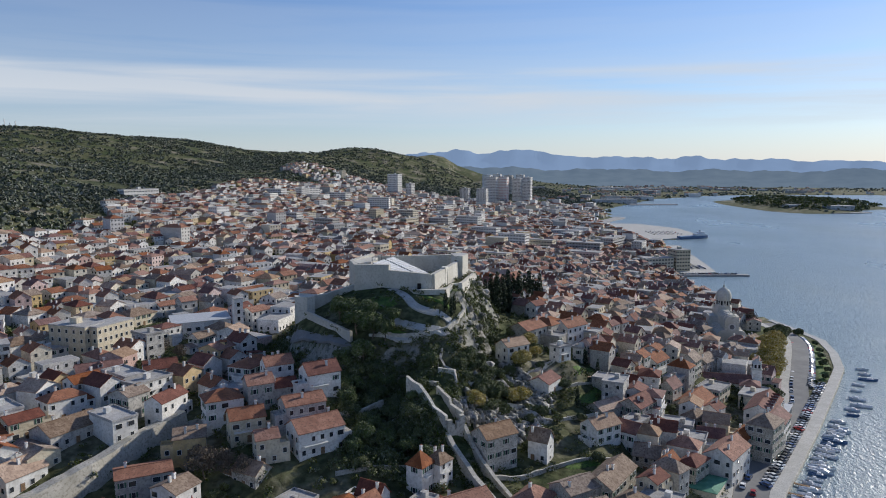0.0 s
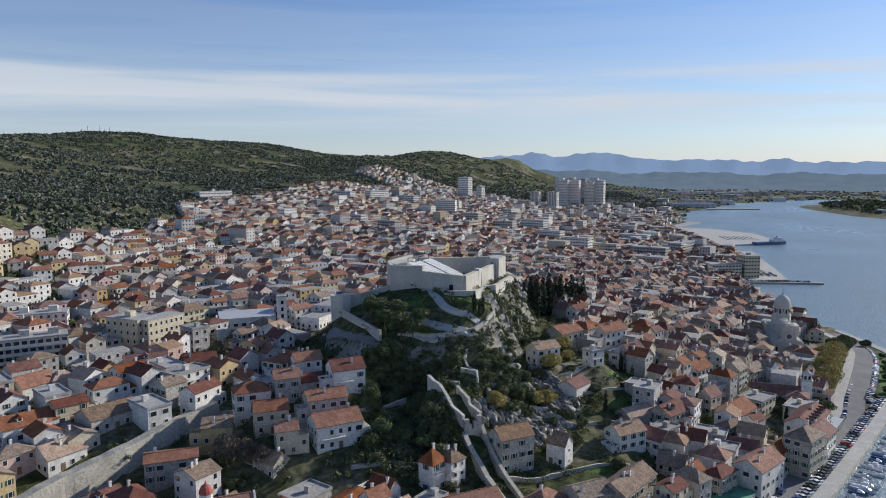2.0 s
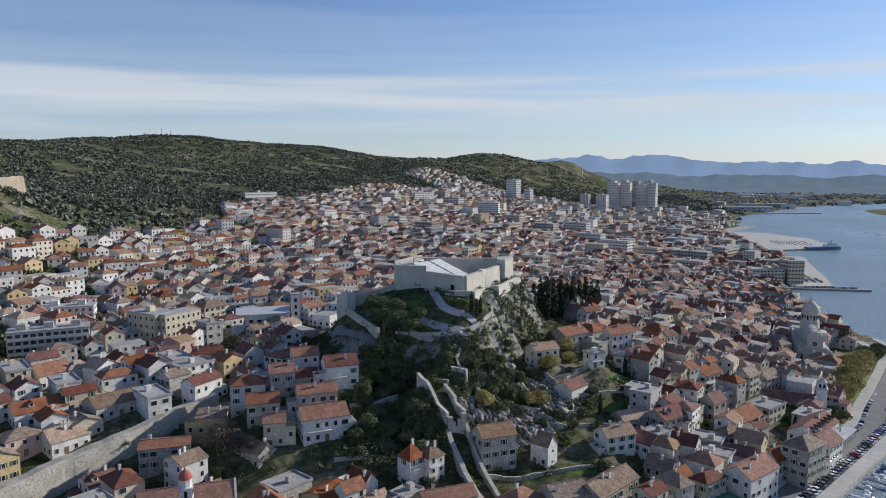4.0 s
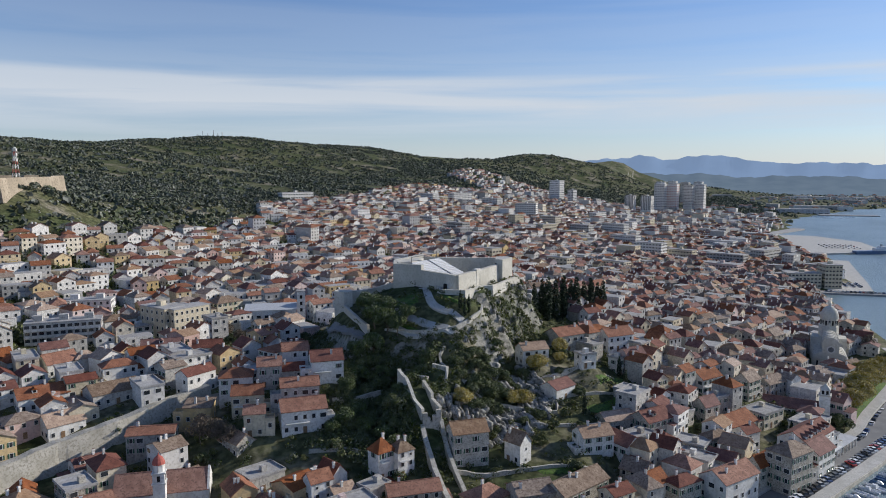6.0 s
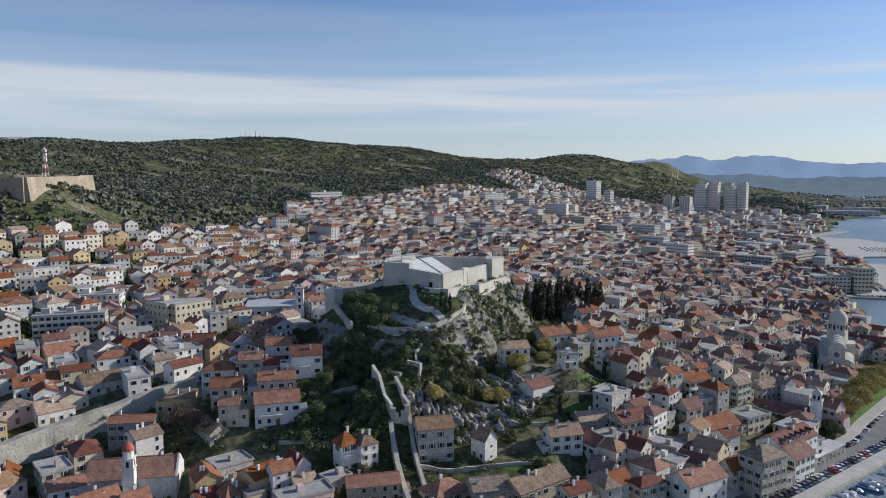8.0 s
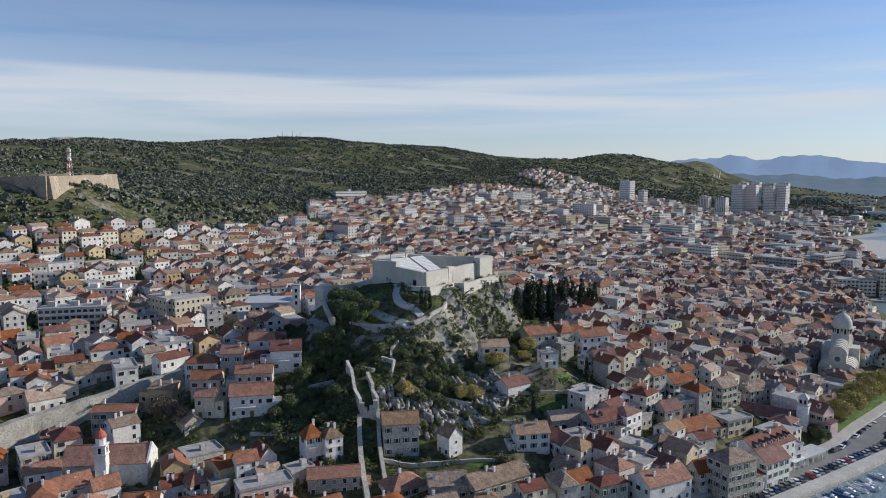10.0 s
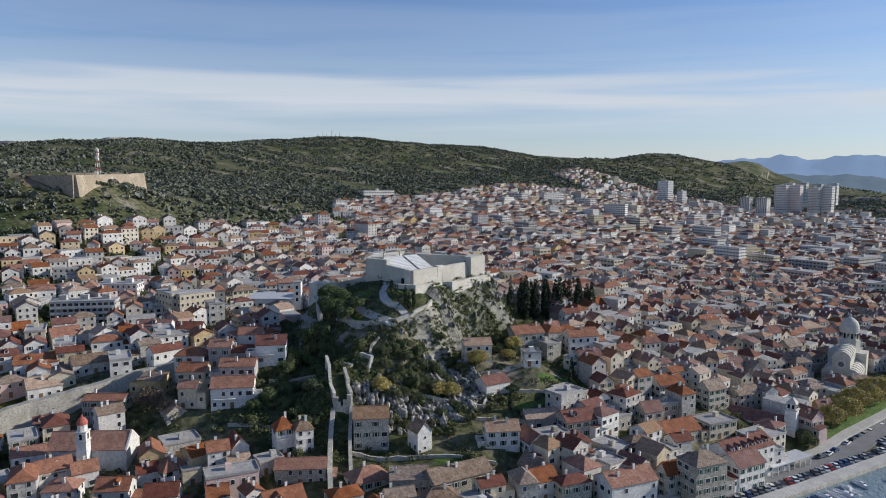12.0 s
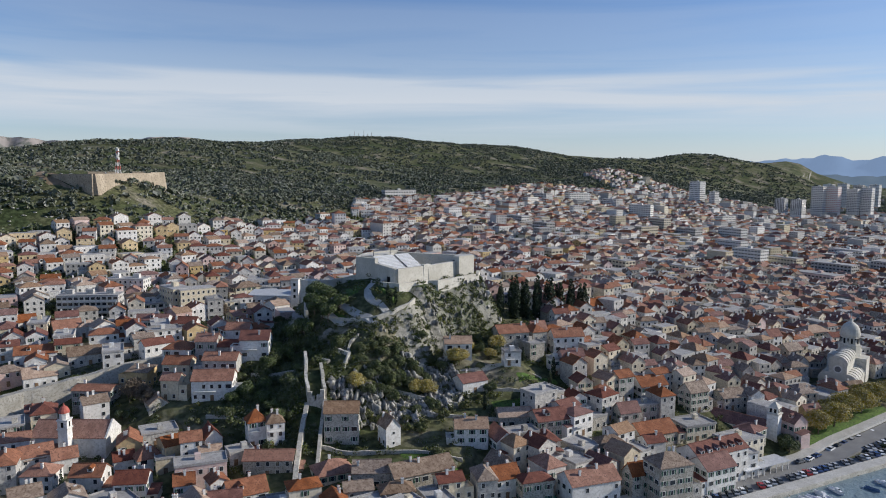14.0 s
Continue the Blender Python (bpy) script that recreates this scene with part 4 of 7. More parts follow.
# ---- the double wall down the spur, ruins and the town wall ----
def old_walls():
    w = thing("double_wall", "roofless stone double wall stepping down the spur", "wall")
    part("left_wall", strip_wall([(-11.5, 209.8, 39.6), (-7.2, 205.5, 37.8), (-3.4, 200.8, 34.6), (-2.4, 199.8, 32.8), (1.6, 196.4, 31.0)], 1.1, 8, rough=0.35), M["citywall"], w)
    part("right_wall", strip_wall([(-1.6, 207.0, 37.2), (2.6, 203.2, 34.6), (2.9, 202.7, 32.4), (6.6, 199.4, 31.2)], 1.1, 8, rough=0.35), M["citywall"], w)
    bm = bmesh.new()
    q = [(1.2, 196.0), (6.2, 198.9)]
    dx, dy = 0.5, -0.87
    a = Vector((1.4, 196.2, 0))
    b = Vector((6.6, 199.2, 0))
    t = (b - a).normalized()
    nrm = Vector((t.y, -t.x, 0))
    L = (b - a).length
    mm = Matrix(((t.x, nrm.x, 0, a.x), (t.y, nrm.y, 0, a.y), (0, 0, 1, 0), (0, 0, 0, 1)))
    # gate wall with an arched opening
    arch = [(2.0, 18), (2.0, 23.6)] + [(3.0 - 1.0 * math.cos(k * math.pi / 8), 23.6 + 1.0 * math.sin(k * math.pi / 8)) for k in range(1, 8)] + [(4.0, 23.6), (4.0, 18)]
    outer = [(0, 18), (0, 29.8), (1.6, 29.8), (1.6, 28.2), (2.5, 28.2), (2.5, 26.8), (3.3, 26.8), (3.3, 28.8), (4.6, 28.8), (4.6, 30.6), (L, 30.6), (L, 18)]
    loop = outer + arch[::-1]
    for s in (0.0, 1.3):
        vs = [bm.verts.new(mm @ Vector((p, s, z))) for p, z in loop]
        bm.faces.new(vs if s else vs[::-1])
    bm.verts.ensure_lookup_table()
    n = len(loop)
    for k in range(n):
        bm.faces.new((bm.verts[k], bm.verts[(k + 1) % n], bm.verts[n + (k + 1) % n], bm.verts[n + k]))
    bmesh.ops.recalc_face_normals(bm, faces=bm.faces)
    part("gate_wall", bm, M["citywall"], w)
    part("lower_left_wall", strip_wall([(1.8, 195.2, 26.2), (5.8, 188.5, 21.6), (10.2, 181.8, 18.2), (15.6, 174.2, 14.6), (22.7, 165.0, 11.6)], 1.5, 8, rough=0.5), M["citywall"], w)
    part("lower_right_wall", strip_wall([(7.2, 198.6, 27.4), (9.8, 194.0, 23.0), (12.6, 189.6, 19.4), (16.2, 184.5, 16.6), (20.5, 178.5, 13.6)], 1.2, 8, rough=0.3), M["citywall"], w)
    r = thing("ruined_walls", "broken pale masonry ruins above the spur", "ruin")
    for pts, up, wide in (([(-9.5, 209.5), (-5.5, 212.5), (-1.5, 211.5)], 1.1, 1.4), ([(-12.5, 209.0), (-15.5, 204.2), (-17.0, 200.0)], 1.2, 1.2), ([(-1.6, 217.6), (4.0, 216.7), (4.6, 212.5)], 1.7, 1.0), ([(-0.6, 228.5), (-1.0, 224.0), (0.6, 220.5), (3.6, 217.5)], 1.0, 0.8), ([(-8.0, 219.5), (-5.0, 222.5), (-1.5, 222.0)], 0.8, 1.2)):
        part("ruined_wall", strip_wall([(x, y, ground_z(x, y) + up) for x, y in pts], wide, 6, rough=0.4, seed=int(pts[0][1])), M["citywall"], r)
    t1 = thing("town_wall", "broad old town wall of pale stone", "wall")
    part("wall", strip_wall([(-128, 120, 15.6), (-116, 140, 19.4), (-108.5, 158, 22.2), (-99.5, 174, 24.6), (-92, 190, 27.6), (-84, 204, 29.6)], 3.4, 14, batter=1.6, rough=0.2), M["citywall"], t1)
    g = 0
    for pts in ([(15, 187, 15.6), (24, 189, 15.0), (34, 196.5, 14.6), (46, 204, 14.0), (57, 209, 12.6)], [(33, 236, 21.8), (40, 246, 20.6), (52, 256, 18.4), (64, 266, 17.0)], [(27, 248, 27), (36, 256, 26.5), (46, 268, 25), (58, 274, 22)], [(40, 226, 17.4), (52, 234, 15.8), (64, 243, 14.4)], [(20, 226, 25), (30, 232, 22), (40, 236, 20)], [(-30, 178, 19), (-20, 182, 18.5), (-10, 184, 17)], [(-34, 204, 29), (-26, 208, 29), (-20, 214, 30)]):
        tw = thing("terrace_wall", "dry stone terrace wall on the slope", "wall", "terrace walls")
        part("wall", strip_wall([(x, y, max(z, ground_z(x, y) + 1.2)) for x, y, z in pts], 0.6, 4, rough=0.2, seed=int(pts[0][0])), M["citywall"], tw)


old_walls()
# ---- houses placed one by one ----
house(-123.9, 229.5, 34, 15.0, 9.0, 29.0, 7.1, 2.1, "gable", "white", "tile_red", balcony=True)
house(-89.0, 203.9, 74, 12.6, 6.8, 26.2, 7.9, 2.0, "gable", "white", "tile_red", balcony=False)
house(-69.7, 200.5, 30, 11.5, 9.0, 28.8, 6.8, 2.4, "hip", "white", "tile_orange")
house(-59.5, 191.5, 28, 10.4, 7.8, 25.4, 7.4, 2.4, "gable", "cream", "tile_orange", balcony=True)
house(-50.5, 180.8, 28, 6.6, 6.0, 22.8, 7.6, 2.0, "gable", "cream", "tile_orange")
house(-37.9, 189.4, 36, 14.6, 10.0, 23.0, 7.6, 2.8, "gable", "white", "tile_orange", balcony=True)
house(-101.9, 230.0, 30, 11.2, 7.4, 30.2, 6.6, 2.4, "gable", "white", "tile_red", balcony=True)
house(-59.5, 206.0, 30, 8.4, 7.5, 31.0, 7.8, 2.4, "gable", "grey", "tile_orange")
house(-52.8, 210.8, 30, 8.0, 7.3, 30.0, 6.4, 2.0, "gable", "grey", "tile_red")
house(-43.8, 198.6, 32, 12.8, 8.2, 27.6, 7.4, 2.2, "gable", "grey", "tile_orange", balcony=True)
house(-41.2, 214.2, 34, 11.4, 8.6, 32.6, 7.6, 3.0, "gable", "white", "tile_red", balcony=True)
house(-57.2, 220.5, 32, 9.6, 7.0, 34.4, 6.6, 2.4, "gable", "white", "tile_orange")
house(-89.4, 263.7, 56, 4.6, 5.5, 30.4, 6.3, 1.5, "flat", "white", "tile_red")
house(-103.6, 276.3, 56, 8.7, 6.5, 30.5, 6.0, 1.8, "gable", "white", "tile_brown")
house(-150.1, 202.0, 69, 11.9, 8.9, 28.9, 5.3, 3.2, "gable", "white", "tile_orange")
house(-144.0, 209.1, 58, 8.2, 6.1, 29.0, 5.4, 2.3, "hip", "white", "tile_pale")
house(-144.7, 225.6, 63, 9.4, 7.1, 29.5, 4.5, 1.3, "flat", "white", "tile_red")
house(-127.0, 188.4, 56, 10.2, 7.6, 26.7, 5.9, 1.5, "gable", "cream", "tile_red")
house(-135.1, 179.0, 56, 16.0, 11.0, 24.7, 4.9, 2.6, "gable", "white", "tile_orange")
house(-116.8, 169.2, 66, 12.0, 9.0, 20.1, 4.5, 3.2, "gable", "white", "tile_pale")
house(-116.9, 176.9, -31, 12.5, 9.4, 22.6, 4.7, 1.8, "gable", "cream", "tile_brown")
house(-113.6, 189.1, 61, 16.5, 11.0, 25.5, 4.5, 2.6, "gable", "grey", "tile_brown")
house(-166.2, 200.0, 65, 12.7, 9.5, 30.0, 4.5, 2.3, "hip", "white", "tile_orange")
house(-174.3, 197.0, 68, 8.2, 6.2, 30.8, 4.5, 2.9, "gable", "white", "tile_orange")
house(-82.4, 171.3, 28, 14.6, 9.0, 17.5, 6.6, 1.2, "gable", "grey", "tile_orange")
house(-74.6, 185.5, 20, 9.1, 6.8, 23.2, 5.4, 1.4, "shed", "ochre", "tile_brown")
house(-168.8, 255.3, 61, 14.3, 10.7, 31.7, 7.4, 1.9, "hip", "white", "tile_brown")
house(-157.8, 257.0, 63, 13.2, 9.9, 30.7, 5.5, 1.9, "flat", "white", "tile_red")
house(-144.0, 267.1, 63, 15.6, 11.0, 30.5, 4.5, 2.4, "flat", "cream", "tile_brown")
house(-121.3, 264.3, -33, 10.3, 7.7, 30.3, 10.7, 1.2, "flat", "grey", "tile_red")
house(-123.8, 278.5, 62, 7.7, 5.8, 30.9, 6.2, 1.9, "flat", "cream", "tile_red")
house(-149.1, 313.7, 66, 15.9, 11.0, 32.7, 5.5, 2.6, "hip", "cream", "tile_brown")
house(-5.6, 177.7, 57, 5.9, 5.5, 15.1, 9.0, 3.2, "hip", "white", "tile_orange")
house(-0.4, 181.2, 53, 5.9, 5.5, 15.0, 8.6, 2.7, "hip", "white", "tile_brown")
house(-18.3, 169.8, -28, 7.6, 5.7, 13.9, 4.7, 3.2, "gable", "white", "tile_red")
house(-19.0, 162.0, 53, 6.7, 5.5, 11.0, 8.8, 2.3, "gable", "white", "tile_orange")
house(-39.8, 165.7, 60, 11.6, 8.7, 13.1, 4.8, 2.4, "flat", "grey", "tile_red")
house(-12.9, 164.5, 56, 7.0, 5.5, 11.4, 4.5, 1.9, "gable", "grey", "tile_pale")
house(-4.7, 169.4, 62, 7.6, 5.7, 12.3, 4.5, 1.9, "flat", "grey", "tile_red")
house(6.3, 172.0, 33, 15.6, 8.0, 10.2, 5.5, 2.0, "gable", "stone", "tile_orange")
house(16.4, 196.5, 34, 11.6, 8.2, 15.0, 10.8, 2.8, "gable", "stone", "tile_pale", label="tall grey stone house with dormers and faded tiled roof")
house(31.6, 202.9, -29, 6.5, 5.5, 14.4, 7.0, 3.2, "gable", "white", "tile_brown")
house(-24.5, 155.9, 56, 5.7, 5.5, 9.5, 5.4, 2.2, "flat", "cream", "tile_red")
house(-33.2, 155.1, 56, 6.2, 5.5, 9.5, 4.5, 2.6, "hip", "white", "tile_orange")
house(26.6, 178.6, 56, 12.0, 9.4, 7.6, 6.0, 3.0, "hip", "cream", "tile_orange")
house(39.2, 182.4, 34, 11.6, 9.4, 10.4, 5.0, 2.3, "gable", "stone", "tile_brown")
house(51.2, 191.1, 57, 20.5, 9.4, 8.0, 6.8, 2.8, "gable", "stone", "tile_brown", label="long grey stone house with weathered brown tiled roof")
house(-53.3, 175.5, -27, 8.9, 6.7, 18.3, 4.5, 2.5, "gable", "stone", "tile_pale")
house(38.2, 249.0, 59, 11.1, 8.3, 22.0, 4.6, 2.2, "gable", "white", "tile_red")
house(26.6, 259.6, 36, 11.0, 7.6, 31.6, 6.2, 2.2, "gable", "white", "tile_pale", balcony=True)
house(35.7, 290.9, 47, 13.8, 10.4, 30.3, 7.2, 2.7, "gable", "stone", "tile_orange")
house(42.9, 304.9, 49, 7.0, 5.5, 30.2, 6.6, 3.2, "gable", "stone", "tile_orange")
house(46.8, 268.6, 40, 6.8, 5.5, 29.2, 5.6, 1.5, "flat", "white", "tile_red")
house(56.6, 305.0, 42, 14.0, 8.4, 28.6, 6.8, 3.0, "gable", "white", "tile_orange")
house(58.8, 287.7, 56, 6.0, 5.5, 22.1, 7.3, 2.6, "flat", "white", "tile_red")
house(64.2, 291.0, 40, 9.6, 6.7, 24.5, 6.2, 2.4, "gable", "pink", "tile_red")
house(81.8, 279.2, 49, 9.7, 7.3, 13.0, 7.3, 3.2, "hip", "stone", "tile_orange")
house(94.2, 302.5, 49, 12.7, 9.5, 13.5, 6.6, 3.2, "gable", "white", "tile_orange")
house(32.5, 343.7, -36, 13.2, 9.9, 33.7, 8.7, 3.2, "gable", "white", "tile_orange")
house(54.0, 220.1, 34, 11.3, 8.0, 11.5, 8.6, 2.6, "gable", "white", "tile_pale")
house(63.6, 223.8, -40, 10.5, 7.1, 9.4, 7.6, 2.8, "gable", "white", "tile_red")
house(72.6, 245.4, 49, 12.6, 9.5, 9.5, 9.5, 2.9, "gable", "stone", "tile_red")
house(81.8, 261.7, 59, 11.8, 8.9, 11.6, 5.0, 2.4, "flat", "stone", "tile_red")
house(93.4, 273.2, 49, 8.6, 6.4, 9.7, 7.1, 3.1, "gable", "stone", "tile_red")
house(97.7, 282.3, 49, 8.3, 6.3, 10.7, 7.2, 2.2, "flat", "stone", "tile_red")
house(61.2, 243.3, 38, 15.3, 8.0, 14.4, 4.2, 2.2, "gable", "stone", "tile_pale")
house(103.2, 271.6, 53, 16.6, 11.0, 7.1, 4.5, 3.2, "gable", "stone", "tile_orange")
house(115.6, 285.5, 51, 13.5, 10.2, 6.7, 6.0, 3.2, "flat", "cream", "tile_red")
house(112.0, 305.2, 55, 9.6, 7.2, 10.7, 8.6, 3.2, "gable", "stone", "tile_brown")
house(117.1, 342.3, 61, 10.0, 7.5, 11.1, 5.9, 3.2, "gable", "stone", "tile_brown")
house(123.3, 321.2, 47, 11.9, 8.9, 9.3, 5.5, 2.6, "gable", "stone", "tile_brown")
house(81.1, 314.5, -37, 7.0, 5.5, 17.7, 8.2, 2.7, "gable", "white", "tile_brown")
house(76.1, 309.1, 61, 4.5, 5.5, 18.8, 4.6, 1.8, "flat", "white", "tile_red")
house(88.7, 358.9, 56, 12.5, 9.4, 17.6, 4.5, 3.2, "gable", "stone", "tile_orange")
house(94.9, 344.9, 56, 9.1, 6.8, 16.5, 4.9, 3.2, "gable", "stone", "tile_brown")
house(99.5, 364.0, 53, 7.0, 5.5, 16.2, 9.0, 3.0, "gable", "white", "tile_red")
house(47.2, 359.5, 60, 9.0, 6.7, 29.5, 4.5, 2.6, "gable", "white", "tile_pale")
house(58.7, 383.7, 60, 15.4, 11.0, 25.4, 4.5, 3.2, "gable", "stone", "tile_orange")
house(43.4, 404.0, 61, 13.5, 10.1, 29.3, 4.5, 2.9, "gable", "white", "tile_orange")
house(52.2, 443.1, 49, 11.9, 8.9, 25.1, 4.9, 3.2, "gable", "white", "tile_orange")
house(72.5, 362.8, -35, 11.0, 8.3, 21.5, 5.3, 3.2, "gable", "white", "tile_brown")
house(59.9, 314.1, 48, 9.8, 7.3, 24.8, 5.4, 2.8, "gable", "white", "tile_orange")
house(65.4, 338.5, 49, 6.4, 5.5, 23.5, 4.5, 3.2, "gable", "stone", "tile_red")
house(96.9, 219.0, 50, 17.2, 9.9, 1.0, 10.5, 3.0, "gable", "white", "tile_orange", balcony=False)
house(107.9, 235.2, 52, 7.4, 5.6, 1.5, 8.3, 3.2, "gable", "stone", "tile_orange")
house(117.4, 236.9, 49, 12.4, 9.3, 1.3, 13.5, 3.1, "hip", "stone", "tile_brown")
house(135.6, 271.2, 50, 8.0, 6.0, 1.0, 8.9, 3.2, "flat", "white", "tile_red")
house(148.1, 311.0, -39, 8.9, 6.7, 3.5, 8.2, 3.2, "gable", "pink", "tile_red")
house(153.3, 333.2, 49, 8.2, 6.1, 3.9, 5.2, 3.2, "gable", "ochre", "tile_red")
house(125.7, 356.8, 55, 13.7, 10.2, 9.2, 5.8, 2.2, "hip", "white", "tile_red")
house(112.4, 355.4, 47, 9.1, 6.8, 12.8, 5.9, 3.2, "gable", "stone", "tile_red")
house(132.1, 379.1, -39, 11.0, 8.3, 8.0, 8.1, 3.2, "gable", "stone", "tile_red")
house(138.9, 418.4, 55, 10.5, 7.9, 6.6, 8.9, 3.2, "gable", "stone", "tile_brown")
house(94.0, 431.7, 56, 20.6, 11.0, 17.3, 4.8, 3.2, "hip", "white", "tile_orange")
house(117.9, 451.3, -31, 9.4, 7.1, 11.2, 11.0, 3.2, "gable", "pink", "tile_orange")
house(129.2, 425.9, 54, 9.0, 6.8, 8.8, 11.4, 3.2, "gable", "white", "tile_red")
house(146.5, 478.6, 50, 17.6, 11.0, 4.7, 10.0, 3.2, "hip", "stone", "tile_pale")
house(29.4, 349.8, 58, 15.0, 11.0, 34.1, 7.6, 3.2, "gable", "white", "tile_orange")
house(41.7, 385.0, 59, 12.5, 9.4, 30.2, 4.6, 3.2, "gable", "white", "tile_orange")
house(72.8, 206.4, 53, 9.3, 7.0, 5.0, 6.6, 3.1, "gable", "white", "tile_orange")
house(68.6, 213.5, -26, 8.7, 6.6, 6.5, 5.5, 3.2, "gable", "stone", "tile_brown")
house(-59.3, 158.8, 68, 5.0, 5.5, 12.3, 4.5, 2.3, "gable", "grey", "tile_brown")
house(-83.0, 139.4, -29, 10.8, 8.1, 11.5, 8.7, 2.8, "flat", "stone", "tile_red")
house(-61.1, 135.1, 65, 9.9, 7.5, 9.4, 6.1, 2.6, "gable", "white", "tile_orange")
house(-52.6, 139.5, 64, 7.4, 5.6, 9.3, 5.4, 2.6, "gable", "white", "tile_orange")
house(-50.2, 130.6, 35, 9.4, 8.0, 7.8, 5.6, 2.6, "hip", "white", "tile_orange")
house(-35.0, 136.9, 33, 9.6, 7.6, 7.8, 6.3, 2.6, "gable", "white", "tile_orange")
house(-19.3, 140.5, 38, 9.4, 7.5, 7.6, 6.6, 2.6, "gable", "white", "tile_red")
house(-30.1, 153.9, 68, 7.9, 6.0, 9.1, 5.5, 3.2, "hip", "white", "tile_orange")
house(-4.9, 147.4, 50, 6.0, 5.5, 7.2, 6.9, 2.4, "gable", "white", "tile_orange")
house(3.6, 152.3, -25, 6.1, 5.5, 7.3, 7.6, 1.5, "gable", "white", "tile_orange")
house(13.0, 154.7, 59, 11.5, 8.6, 6.9, 6.2, 3.2, "gable", "white", "tile_orange")
house(-36.8, 149.7, 60, 6.2, 5.5, 9.1, 4.8, 2.1, "gable", "white", "tile_red")
house(-61.5, 134.7, -23, 7.7, 5.8, 9.1, 5.5, 2.1, "hip", "grey", "tile_brown")
house(128.1, 253.4, 55, 12.6, 9.4, 1.3, 9.1, 3.2, "gable", "white", "tile_red")
# ---- landmark buildings ----
def reserve(x, y, r):
    TAKEN.append((x, y, r))


def flats(x, y, yaw, w, d, z, h, floors, bays, wall, label, name="apartment_block", far=False, balconies=False, band="glass", roof_huts=1, group="apartment blocks"):
    """A flat-roofed block with rows of windows on its faces."""
    root = thing(name, label, "building", group, (x, y, z), yaw)
    reserve(x, y, max(w, d) * 0.55)
    bm = bmesh.new()
    box(bm, -w / 2, -d / 2, -6, w / 2, d / 2, h)
    part("wall", bm, M[wall], root)
    bm = bmesh.new()
    box(bm, -w / 2 - 0.15, -d / 2 - 0.15, h + 0.004, w / 2 + 0.15, d / 2 + 0.15, h + 0.45)
    part("roof", bm, M["concrete"], root)
    for k in range(roof_huts):
        bm = bmesh.new()
        cx = (k + 0.5) / roof_huts * w - w / 2
        box(bm, cx - 1.8, -1.5, h + 0.45, cx + 1.8, 1.5, h + 2.8)
        part("roof_hut", bm, M[wall], root)
    fh = h / floors
    rows_bm = bmesh.new() if far else None
    for fl in range(floors):
        for side in (0, 1, 3):
            length, off = ((w, d / 2), (d, w / 2), (w, d / 2), (d, w / 2))[side]
            n = max(1, int(round(bays * length / w))) if side else bays
            if far:
                # rows of windows, one per storey and side
                mm = pose(0, 0, fl * fh, 0, 0, side * 90) @ pose(0, -off - 0.02, 0)
                bm = bmesh.new()
                for k in range(n):
                    u = (k + 0.5) / n * length - length / 2
                    box(bm, u - length / n * 0.3, -0.05, 1.0, u + length / n * 0.3, 0.1, 2.3)
                bm.transform(mm)
                me = bpy.data.meshes.new("row")
                bm.to_mesh(me)
                bm.free()
                rows_bm.from_mesh(me)
                bpy.data.meshes.remove(me)
            else:
                for k in range(n):
                    u = (k + 0.5) / n * length - length / 2
                    placed("window", WIN["wide" if side == 0 and balconies else "plain"], root, m=pose(0, 0, 0, 0, 0, side * 90) @ pose(-u, -off, fl * fh + 0.9, 0, 0, 180))
        if balconies and fl:
            bm = bmesh.new()
            box(bm, -w / 2 + 0.5, -d / 2 - 1.1, fl * fh - 0.15, w / 2 - 0.5, -d / 2 - 0.004, fl * fh)
            box(bm, -w / 2 + 0.5, -d / 2 - 1.1, fl * fh, w / 2 - 0.5, -d / 2 - 1.0, fl * fh + 0.9)
            part("balcony", bm, M["white"], root, "long concrete balcony")
    if far:
        tagged(part("facade_glazing", rows_bm, M[band], root), kind="stuff")
    return root


# long slab and its neighbours on the hillside
flats(-175.0, 231.0, 38, 30.0, 10, 28.2, 14.6, 5, 11, "grey", "long grey five-storey apartment block with balconies", balconies=True, roof_huts=3)
flats(-196.5, 268.0, 30, 23, 11, 36.0, 8.6, 3, 8, "white", "pale blue-white three-storey flat-roofed block", roof_huts=2)
flats(-150.2, 263.8, -17, 18.5, 10, 30.2, 14.2, 4, 5, "cream", "cream four-storey public building with small windows", name="public_building", roof_huts=1, group="")
flats(-139.6, 268.2, 70, 19, 9, 30.2, 13.8, 4, 7, "cream", "cream four-storey wing with small square windows", name="public_building", roof_huts=0, group="")


